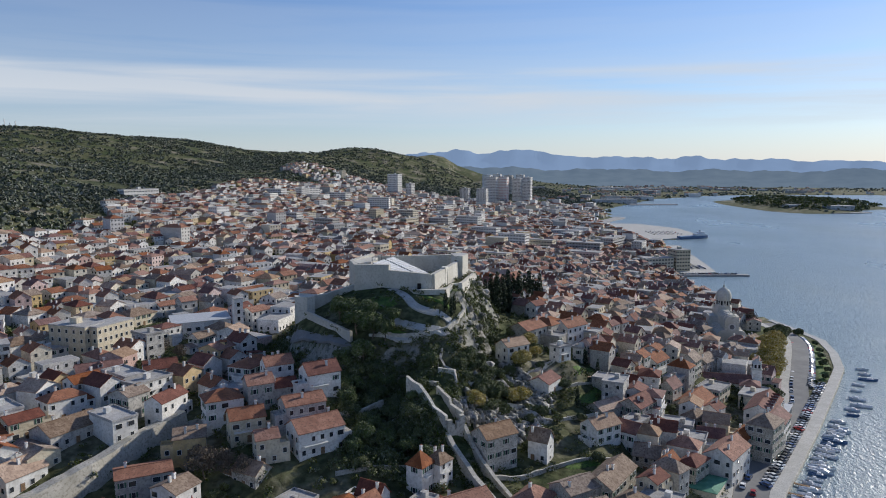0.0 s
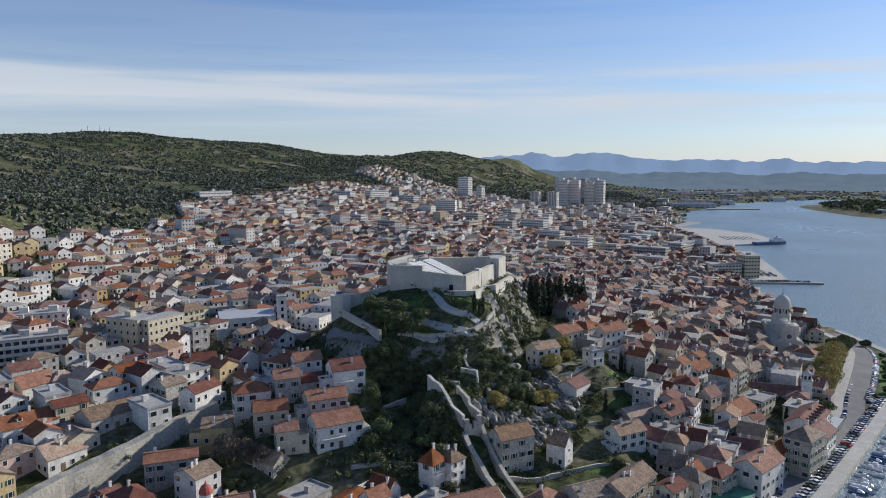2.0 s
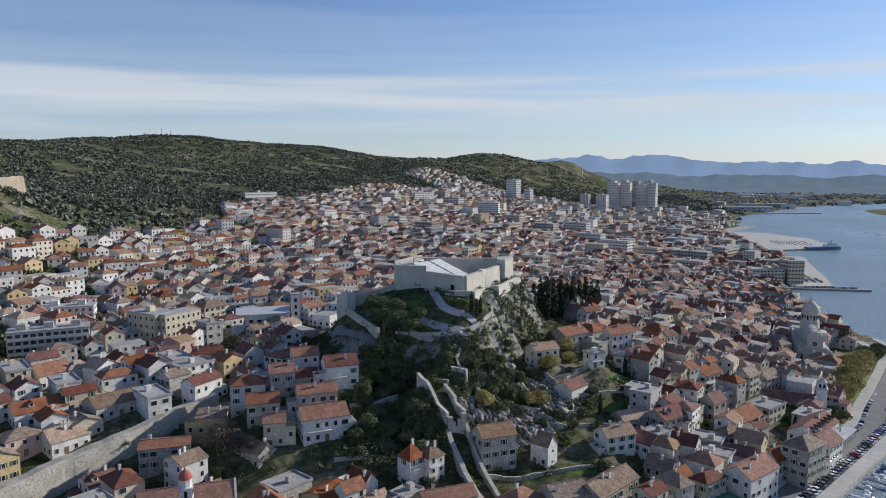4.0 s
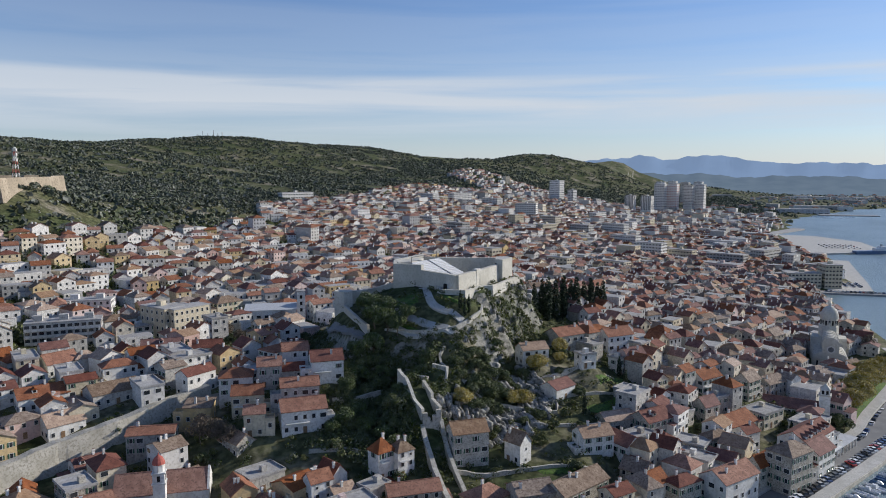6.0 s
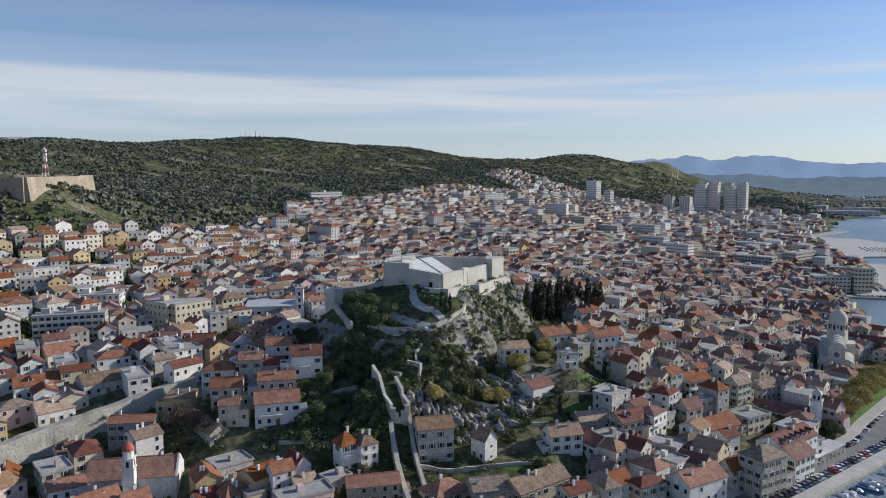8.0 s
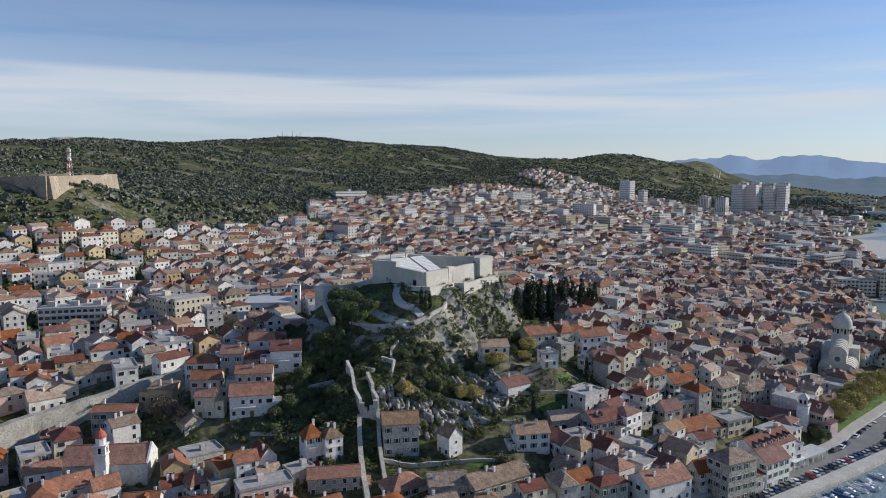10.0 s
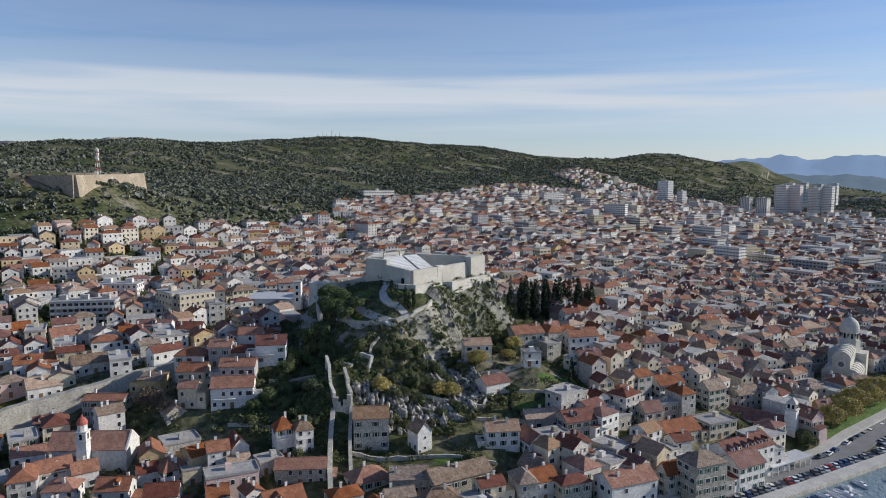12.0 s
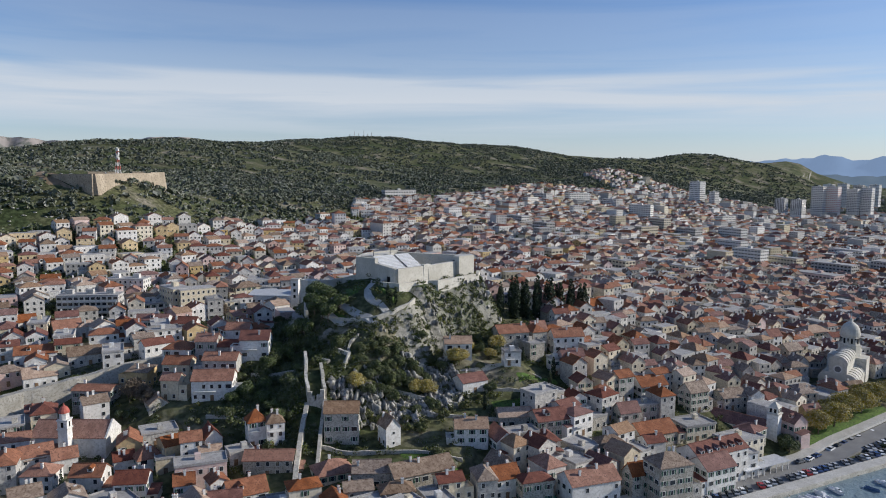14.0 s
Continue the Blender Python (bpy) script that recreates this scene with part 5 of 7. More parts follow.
def modern_church():
    t = thing("modern_bell_tower", "plain white concrete bell tower with dark openings", "tower", at=(-94.5, 297, 33), yaw=28)
    reserve(-94.5, 297, 4)
    bm = bmesh.new()
    box(bm, -2.0, -2.4, -4, 2.0, 2.4, 15.8)
    part("shaft", bm, M["white"], t)
    bm = bmesh.new()
    box(bm, -2.2, -2.6, 15.804, 2.2, 2.6, 16.2)
    part("cap", bm, M["concrete"], t)
    for z in (6.0, 9.2, 12.4):
        bm = bmesh.new()
        box(bm, -0.6, -2.46, z, 0.6, -2.38, z + 1.7)
        part("opening", bm, M["dark"], t)
    h = thing("church_hall", "low white hall with a grey metal roof", "hall", at=(-112, 299, 33), yaw=28)
    reserve(-112, 299, 12)
    bm = bmesh.new()
    box(bm, -13, -6.5, -4, 12, 6.5, 6)
    part("wall", bm, M["white"], h)
    part("roof", roof_bm(25, 13, 6, 1.2, "shed"), [M["metal"], M["metal"]], h, m=pose(-0.5, 0, 0))
    for k in range(6):
        placed("window", WIN["wide"], h, m=pose(-10 + k * 3.8, -6.5, 2.2, 0, 0, 0) @ pose(0, 0, 0, 0, 0, 180))


modern_church()


def cathedral():
    r = thing("cathedral", "white stone cathedral with a ribbed dome and barrel-vaulted roofs", "cathedral", at=(162, 387, 0.4), yaw=-9)
    reserve(164, 400, 22)
    W, L = 7.6, 38.0

    def vault(name, x0, x1, z0, z1, y0, y1, half=0, ribs=True):
        bm = bmesh.new()
        n = 12
        prof = []
        for k in range(n + 1):
            a = math.pi * k / n
            if half == 0:
                prof.append(((x0 + x1) / 2 - math.cos(a) * (x1 - x0) / 2, z0 + math.sin(a) * (z1 - z0)))
            elif half < 0:
                b = math.pi / 2 * k / n
                prof.append((x0 + (1 - math.cos(b)) * (x1 - x0), z0 + math.sin(b) * (z1 - z0)))
            else:
                b = math.pi / 2 * k / n
                prof.append((x1 - (1 - math.cos(b)) * (x1 - x0), z0 + math.sin(b) * (z1 - z0)))
        if half > 0:
            prof = prof[::-1]
        if half:
            prof = prof + [(x1 if half < 0 else x0, z0)] if half < 0 else [(x0, z0)] + prof
        rows_ = [[bm.verts.new((x, y, z)) for x, z in prof] for y in (y0, y1)]
        m = len(prof)
        for k in range(m - 1):
            bm.faces.new((rows_[0][k], rows_[0][k + 1], rows_[1][k + 1], rows_[1][k]))
        bm.faces.new(rows_[0][::-1])
        bm.faces.new(rows_[1])
        bm.faces.new((rows_[0][0], rows_[1][0], rows_[1][-1], rows_[0][-1]))
        bmesh.ops.recalc_face_normals(bm, faces=bm.faces)
        part(name, bm, M["fort"], r)
        if ribs:
            for y in np.arange(y0 + 2, y1 - 1, 4.2):
                bm = bmesh.new()
                ra = [[bm.verts.new((x + (x - (x0 + x1) / 2) * 0.05, yy, z + 0.28)) for x, z in prof] for yy in (y, y + 0.5)]
                for k in range(m - 1):
                    bm.faces.new((ra[0][k], ra[0][k + 1], ra[1][k + 1], ra[1][k]))
                e = bmesh.ops.extrude_edge_only(bm, edges=[e for e in bm.edges if e.is_boundary])
                for v in e["geom"]:
                    if isinstance(v, bmesh.types.BMVert):
                        v.co.z -= 0.4
                bmesh.ops.recalc_face_normals(bm, faces=bm.faces)
                part("roof_rib", bm, M["fort"], r)

    bm = bmesh.new()
    box(bm, -W / 2, 0, -3, W / 2, L, 17.5)
    part("nave_wall", bm, M["fort"], r)
    for s in (-1, 1):
        bm = bmesh.new()
        box(bm, *sorted((s * (W / 2 + 0.003), s * (W / 2 + 4.4)))[:1], 0.3, -3, sorted((s * (W / 2 + 0.003), s * (W / 2 + 4.4)))[1], L - 4, 9.4)
        part("aisle_wall", bm, M["fort"], r)
    vault("nave_vault", -W / 2 - 0.3, W / 2 + 0.3, 17.5, 21.4, -0.2, L * 0.56)
    vault("choir_vault", -W / 2 - 0.2, W / 2 + 0.2, 17.5, 21.0, L * 0.8, L)
    vault("aisle_vault", -W / 2 - 4.6, -W / 2, 9.4, 13.2, 0.1, L * 0.56, half=-1)
    vault("aisle_vault", W / 2, W / 2 + 4.6, 9.4, 13.2, 0.1, L * 0.56, half=1)
    bm = bmesh.new()
    box(bm, -8.6, L * 0.56 + 0.003, -3, 8.6, L * 0.8 - 0.003, 16.8)
    part("transept", bm, M["fort"], r)
    bm = bmesh.new()
    cy = L * 0.68
    lathe(bm, [(5.0, 16.9), (5.0, 22.6), (4.6, 22.8), (4.3, 26.6), (4.7, 26.8), (4.7, 27.2)], 8, 0, 0, cy)
    part("drum", bm, M["fort"], r)
    for k in range(16):
        bm = bmesh.new()
        box(bm, -0.42, -0.1, 23.4, 0.42, 0.1, 26.0)
        part("drum_window", bm, M["dark"], r, m=pose(0, cy, 0, 0, 0, k * 22.5) @ pose(0, -4.28, 0))
    bm = bmesh.new()
    lathe(bm, [(4.6, 27.2), (4.55, 28.6), (4.1, 30.4), (3.2, 32.0), (1.9, 33.2), (0.7, 33.9), (0.6, 35.0), (0.0, 36.0)], 24, 0, 0, cy)
    part("dome", bm, M["fort"], r, "ribbed white stone dome")
    bm = bmesh.new()
    box(bm, -0.1, cy - 0.1, 35.9, 0.1, cy + 0.1, 38.0)
    box(bm, -0.5, cy - 0.1, 37.0, 0.5, cy + 0.1, 37.2)
    part("finial", bm, M["metal"], r)
    bm = bmesh.new()
    for ra, depth in ((2.0, 0.12), (1.35, 0.22)):
        vs = [bm.verts.new((ra * math.cos(a), -depth, 15.0 + ra * math.sin(a))) for a in np.linspace(0, 2 * math.pi, 20, endpoint=False)]
        f = bm.faces.new(vs)
        f.material_index = 0 if ra > 1.5 else 1
    part("rose_window", bm, [M["frame"], M["stage"]], r)
    for x, w, h, z in ((0, 2.4, 5.2, -0.2), (-6.0, 0.9, 4.2, 4.5), (6.0, 0.9, 4.2, 4.5)):
        bm = bmesh.new()
        box(bm, -w / 2, -0.12, 0, w / 2, 0.12, h)
        part("portal" if w > 2 else "lancet_window", bm, M["dark"], r, m=pose(x, 0.3 if abs(x) > 1 else 0, z))
    bm = bmesh.new()
    box(bm, -8.4, -0.35, 9.3, 8.4, 0.0, 9.8)
    box(bm, -4.2, -0.35, 17.3, 4.2, 0.0, 17.8)
    part("cornice", bm, M["fort"], r)


cathedral()


def quay_church():
    r = thing("quay_church", "white church with dark red roof and square bell tower", "church", at=(129.8, 308.0, 2.2), yaw=-13)
    for k in (-8, 0, 8):
        reserve(129.8 + 0.97 * k, 308.0 - 0.22 * k, 6)
    reserve(142.5, 305, 4)
    bm = bmesh.new()
    a, b, h, rh = 10.5, 5.2, 6.4, 2.8
    solid(bm, [(-a, -b, -4), (a, -b, -4), (a, b, -4), (-a, b, -4), (-a, -b, h), (a, -b, h), (a, b, h), (-a, b, h), (-a, 0, h + rh), (a, 0, h + rh)], [(0, 1, 5, 4), (2, 3, 7, 6), (1, 2, 6, 9, 5), (3, 0, 4, 8, 7)], 0)
    part("wall", bm, M["white"], r)
    part("roof", roof_bm(21, 10.4, h, rh, "gable"), [M["tile_red"], M["tile_red"]], r)
    for x in (-6.5, 0, 6.5):
        bm = bmesh.new()
        box(bm, -0.5, -0.08, 0, 0.5, 0.1, 2.6)
        part("window", bm, M["dark"], r, m=pose(x, -b, 3.0))
    bm = bmesh.new()
    box(bm, 10.7, -2.0, -4, 14.9, 2.2, 12.4)
    part("tower", bm, M["white"], r)
    bm = bmesh.new()
    box(bm, 10.4, -2.3, 12.404, 15.2, 2.5, 12.9)
    part("tower_cornice", bm, M["fort"], r)
    bm = bmesh.new()
    box(bm, 11.0, -1.7, 12.9, 14.6, 1.9, 15.2)
    part("belfry", bm, M["white"], r)
    for yaw in (0, 90, 180, 270):
        for s in (-0.8, 0.8):
            bm = bmesh.new()
            box(bm, -0.45, -0.06, 0, 0.45, 0.06, 1.6)
            part("belfry_opening", bm, M["dark"], r, m=pose(12.8, 0.1, 13.2, 0, 0, yaw) @ pose(s, -1.82, 0))
    bm = bmesh.new()
    lathe(bm, [(2.7, 15.2), (0.05, 17.4)], 4, 0, 0, 0)
    part("tower_roof", bm, M["fort"], r, m=pose(12.8, 0.1, 0, 0, 0, 45))


quay_church()
WATERFRONT = house(127.0, 261.0, 57, 23, 10.5, 2.2, 10.8, 3.0, "gable", "white", "tile_red", balcony=False, label="white three-storey waterfront house with a red roof")
house(132.5, 283.5, 57, 16, 9.5, 2.2, 8.6, 0, "flat", "cream", "tile_red", balcony=False, label="cream flat-roofed waterfront house with a roof terrace")
for k in range(6):
    bm = bmesh.new()
    box(bm, -0.7, -1.3, 0, 0.7, 1.0, 1.3, 0)
    solid(bm, [(-0.9, -1.45, 1.25), (0.9, -1.45, 1.25), (0.9, 1.3, 1.25), (-0.9, 1.3, 1.25), (0, -1.45, 1.9), (0, 1.3, 1.9)], [(0, 1, 4), (1, 2, 5, 4), (3, 0, 4, 5), (2, 3, 5)], 1)
    box(bm, -0.45, -1.34, 0.25, 0.45, -1.29, 1.05, 2)
    part("dormer", bm, [M["white"], M["tile_red"], M["glass"]], WATERFRONT, "white gabled dormer", pose(-9 + k * 3.6, -2.9, 11.4))


def hill_church():
    r = thing("parish_church", "white church with orange roof and a tower under a red cap", "church", at=(-61.5, 149.5, 11.5), yaw=30)
    for k in (-9, 0, 9):
        reserve(-61.5 + 0.87 * k, 149.5 + 0.5 * k, 7)
    bm = bmesh.new()
    a, b, h, rh = 12.5, 5.4, 6.2, 4.2
    solid(bm, [(-a, -b, -4), (a, -b, -4), (a, b, -4), (-a, b, -4), (-a, -b, h), (a, -b, h), (a, b, h), (-a, b, h), (-a, 0, h + rh), (a, 0, h + rh)], [(0, 1, 5, 4), (2, 3, 7, 6), (1, 2, 6, 9, 5), (3, 0, 4, 8, 7)], 0)
    part("wall", bm, M["white"], r)
    part("roof", roof_bm(25, 10.8, h, rh, "gable"), [M["tile_orange"], M["tile_orange"]], r)
    bm = bmesh.new()
    box(bm, 12.3, -5.6, 3, 12.8, 5.6, h)
    solid(bm, [(12.3, -5.7, h), (12.3, 5.7, h), (12.3, 0, h + rh + 0.6), (12.9, -5.7, h), (12.9, 5.7, h), (12.9, 0, h + rh + 0.6)], [(0, 1, 2), (5, 4, 3), (0, 2, 5, 3), (2, 1, 4, 5)], 0)
    part("gable", bm, M["white"], r)
    bm = bmesh.new()
    box(bm, -1.6, -8.6, -4, 1.6, -5.45, 13.0)
    part("tower", bm, M["white"], r)
    bm = bmesh.new()
    box(bm, -1.85, -8.85, 10.0, 1.85, -5.2, 10.4)
    box(bm, -1.85, -8.85, 13.0, 1.85, -5.2, 13.35)
    part("tower_cornice", bm, M["frame"], r)
    bm = bmesh.new()
    lathe(bm, [(1.6, 13.35), (1.6, 15.4), (1.75, 15.5)], 8, 0, 0, -7.02)
    part("lantern", bm, M["white"], r)
    bm = bmesh.new()
    lathe(bm, [(1.75, 15.5), (1.6, 16.4), (1.1, 17.3), (0.3, 17.9), (0.05, 18.8)], 12, 0, 0, -7.02)
    part("tower_cap", bm, M["red"], r, "rounded faded red cap")
    for yaw in (0, 90, 270):
        bm = bmesh.new()
        box(bm, -0.4, -0.06, 0, 0.4, 0.06, 1.7)
        part("belfry_opening", bm, M["dark"], r, m=pose(0, -7.02, 10.8, 0, 0, yaw) @ pose(0, -1.62, 0))
    bm = bmesh.new()
    box(bm, -8.5, -8.0, -4, -2.2, -5.402, 3.2)
    part("annex", bm, M["white"], r)
    part("annex_roof", roof_bm(6.3, 2.8, 3.2, 0.9, "shed"), [M["tile_orange"], M["tile_orange"]], r, m=pose(-5.35, -6.6, 0))


hill_church()


def hill_fort():
    r = thing("hill_fortress", "sunlit sandstone bastion fortress on the wooded hill", "fortress")
    a, b, c = (-329, 338), (-372, 440), (-402, 452)
    base = 92
    part("front_wall", strip_wall([(-329, 338, 103.8), (-352, 388, 104.2), (-362, 412, 104.2)], 3, 16, follow=False, batter=2.0), M["ochre_stone"], r)
    part("shaded_wall", strip_wall([(-329, 338, 103.8), (-352, 332, 103.6), (-385, 328, 103.0)], 3, 18, follow=False, batter=1.5), M["ochre_stone"], r)
    part("end_bastion", strip_wall([(-362, 412, 104.8), (-370, 432, 105.0), (-392, 446, 104.2)], 3, 20, follow=False, batter=2.5), M["ochre_stone"], r)
    bm = bmesh.new()
    prism(bm, [(-331, 340), (-361, 411), (-391, 444), (-425, 390), (-385, 331)], 88, 101)
    part("terrace", bm, M["earth"], r)
    for x, y, w, d in ((-352, 356, 12, 7), (-372, 384, 9, 6), (-388, 420, 10, 7)):
        bm = bmesh.new()
        box(bm, -w / 2, -d / 2, 101.01, w / 2, d / 2, 105.4)
        part("building", bm, M["ochre_stone"], r, m=pose(x, y, 0, 0, 0, 60))
    m = thing("radio_mast", "red and white lattice radio mast", "mast", at=(-356, 378, 101))
    for k in range(8):
        bm = bmesh.new()
        s0, s1 = 1.7 - k * 0.17, 1.7 - (k + 1) * 0.17
        z0, z1 = k * 3.0, (k + 1) * 3.0
        for sx_, sy_ in ((-1, -1), (1, -1), (1, 1), (-1, 1)):
            q = [(sx_ * s0 + i, sy_ * s0 + j, z0) for i, j in ((-0.16, -0.16), (0.16, -0.16), (0.16, 0.16), (-0.16, 0.16))] + [(sx_ * s1 + i, sy_ * s1 + j, z1) for i, j in ((-0.16, -0.16), (0.16, -0.16), (0.16, 0.16), (-0.16, 0.16))]
            solid(bm, q, [(0, 1, 5, 4), (1, 2, 6, 5), (2, 3, 7, 6), (3, 0, 4, 7)])
        for (ax, ay), (bx, by) in (((-1, -1), (1, -1)), ((1, -1), (1, 1)), ((1, 1), (-1, 1)), ((-1, 1), (-1, -1))):
            q = [(ax * s0, ay * s0, z0), (ax * s0, ay * s0, z0 + 0.3), (bx * s1, by * s1, z1), (bx * s1, by * s1, z1 - 0.3)]
            solid(bm, q, [(0, 1, 2, 3)])
        part("lattice", bm, M["red"] if k % 2 == 0 else M["frame"], m)
    for z in (14, 18, 21):
        for s in (-1, 1):
            bm = bmesh.new()
            box(bm, s * 1.2 - 0.5, -0.6, z, s * 1.2 + 0.5, 0.6, z + 2.0)
            part("antenna", bm, M["frame"], m)


M["ochre_stone"] = surface("sandstone", (0.30, 0.25, 0.185), (0.44, 0.37, 0.28), 0.1, (0.22, 0.18, 0.13), 0.8, bump=0.1, bump_scale=1.0)
M["earth"] = surface("bare_earth", (0.22, 0.15, 0.09), (0.34, 0.25, 0.16), 0.06, (0.16, 0.13, 0.08), 0.4)
hill_fort()
lawn("bare_ground", [(-332, 330), (-350, 318), (-385, 312), (-425, 318), (-440, 340), (-400, 345), (-360, 338)], "bare orange earth of the building site by the hill fortress", M["earth"], "earth")

# ---- tall and large blocks far across the town ----
HIGH = "distant blocks"
flats(-150, 1700, -30, 30, 18, 36, 52, 12, 8, "white", "tall pale residential tower", "tower_block", True, group=HIGH)
flats(-112, 1690, -30, 16, 14, 36, 30, 8, 4, "white", "white mid-rise residential block", "tower_block", True, group=HIGH)
flats(-122, 1110, -5, 34, 14, 24, 34, 11, 9, "white", "white-fronted residential slab with grey balconies", "tower_block", True, group=HIGH)
for k, (x, y, w, h, mat) in enumerate(((90, 1820, 26, 57, "white"), (119, 1832, 26, 57, "white"), (158, 1858, 22, 52, "white"), (186, 1870, 22, 55, "white"), (60, 1660, 24, 32, "white"), (20, 1760, 22, 30, "white"), (95, 2290, 26, 56, "white"), (130, 2310, 26, 58, "white"), (168, 2330, 26, 54, "grey"), (208, 2350, 26, 56, "white"))):
    flats(x, y, -24, w, 16, 22, h, 14, 6, mat, "pale residential tower with striped balconies", "tower_block", True, band="red" if k == 1 else "glass", group=HIGH)
for x, y, w, d, h, mat in ((-250, 1180, 44, 14, 20, "white"), (-205, 1230, 40, 14, 16, "white"), (-290, 1120, 36, 14, 14, "white"), (-60, 900, 28, 12, 14, "cream"), (-20, 960, 30, 14, 16, "grey"), (40, 900, 36, 13, 15, "white"), (70, 822, 34, 14, 17, "white"), (104, 830, 32, 12, 12, "cream"), (-70, 1010, 30, 13, 16, "cream"), (20, 1050, 38, 13, 18, "white"), (-190, 800, 28, 12, 13, "white"), (-140, 760, 26, 12, 13, "grey"), (150, 800, 40, 14, 16, "grey"), (140, 740, 36, 16, 12, "pink"), (200, 880, 46, 16, 14, "grey"), (160, 1000, 40, 18, 12, "white"), (230, 1160, 46, 20, 10, "metal"), (190, 1250, 60, 24, 9, "metal"), (-20, 1250, 34, 14, 18, "white"), (-300, 900, 26, 12, 10, "white"), (40, 640, 26, 11, 10, "cream"), (-5, 600, 24, 11, 10, "cream"), (-70, 600, 26, 12, 9, "cream")):
    flats(x, y, -34 + (x % 9) + (90 if int(x + y) % 3 == 0 else 0), w, d, ground_z(x, y), h, max(2, int(h / 3.2)), max(3, int(w / 3.5)), mat, "mid-rise flat-roofed town building", "town_block", True, group="town blocks")
flats(205, 700, 12, 30, 14, 2, 13, 4, 9, "cream", "long cream waterfront building with dormered roof", "waterfront_building", True, group="")
flats(229, 705, 12, 15, 18, 2, 21, 6, 5, "cream", "tall pale yellow waterfront building", "waterfront_building", True, group="")
for x, y, w in ((820, 1700, 70), (880, 1640, 60)):
    flats(x, y, 10, w, 30, 2, 12, 2, 5, "metal", "low pale boat shed on the island", "boat_shed", True, group="")
flats(440, 1980, 10, 120, 30, 2, 12, 2, 8, "metal", "long grey quay warehouse", "warehouse", True, group="")
flats(-370, 809, 60, 46, 12, 73.6, 8, 2, 12, "white", "long low white building on the wooded slope", "hillside_building", True, group="")


def summit_masts():
    r = thing("summit_masts", "thin antenna masts on the hilltop", "mast", at=(-1153, 1771, 207))
    for k, (x, h) in enumerate(((-42, 12), (-24, 20), (-8, 14), (12, 22), (26, 12), (40, 16))):
        bm = bmesh.new()
        box(bm, x - 0.7, -0.7, -6, x + 0.7, 0.7, h)
        part("mast", bm, M["metal"], r)
    bm = bmesh.new()
    box(bm, -14, -4, -6, 8, 4, 5)
    part("hut", bm, M["concrete"], r)


summit_masts()
# ---- the rest of the town ----
TOWN = [(-330, 95), (-345, 230), (-318, 285), (-288, 345), (-283, 390), (-296, 450), (-305, 540), (-335, 640), (-360, 735), (-352, 860), (-355, 1010), (-378, 1200), (-375, 1360), (-330, 1500), (-300, 1640), (-440, 1760), (-450, 1900), (-330, 1960), (-100, 1990), (250, 1900), (330, 1700), (310, 1440), (245, 1300), (255, 950), (270, 900), (252, 760), (205, 690), (202, 540), (208, 470), (190, 420), (176, 385), (152, 335), (126, 268), (102, 226), (70, 150), (40, 95)]
CASTLE = [(-72, 250), (-50, 232), (-32, 212), (-18, 190), (2, 180), (18, 182), (18, 212), (28, 250), (32, 290), (45, 330), (0, 352), (-40, 345), (-62, 318), (-80, 290)]
OPEN = [CASTLE, [(8, 182), (60, 198), (64, 232), (42, 292), (14, 292), (12, 215)], [(-64, 176), (-30, 176), (6, 196), (-8, 234), (-64, 246)], [(0, 198), (18, 202), (34, 164), (14, 156)], [(-136, 116), (-114, 110), (-98, 148), (-72, 202), (-88, 214), (-116, 158)], [(-76, 165), (-48, 166), (-48, 184), (-78, 188)], [(-118, 238), (-92, 236), (-88, 262), (-112, 268)], [(150, 380), (185, 385), (182, 420), (148, 415)]]


CELLS, BIG, COUNTED = {}, [], [0]


def free_spot(x, y, r, share=0.86):
    for a, b, c in TAKEN[COUNTED[0]:]:
        (BIG if c > 20 else CELLS.setdefault((int(a // 25), int(b // 25)), [])).append((a, b, c))
    COUNTED[0] = len(TAKEN)
    i, j = int(x // 25), int(y // 25)
    near = BIG + [q for m in range(i - 2, i + 3) for n in range(j - 2, j + 3) for q in CELLS.get((m, n), ())]
    for a, b, c in near:
        if abs(a - x) < r + c and abs(b - y) < r + c and math.hypot(a - x, b - y) < (r + c) * share:
            return False
    return True


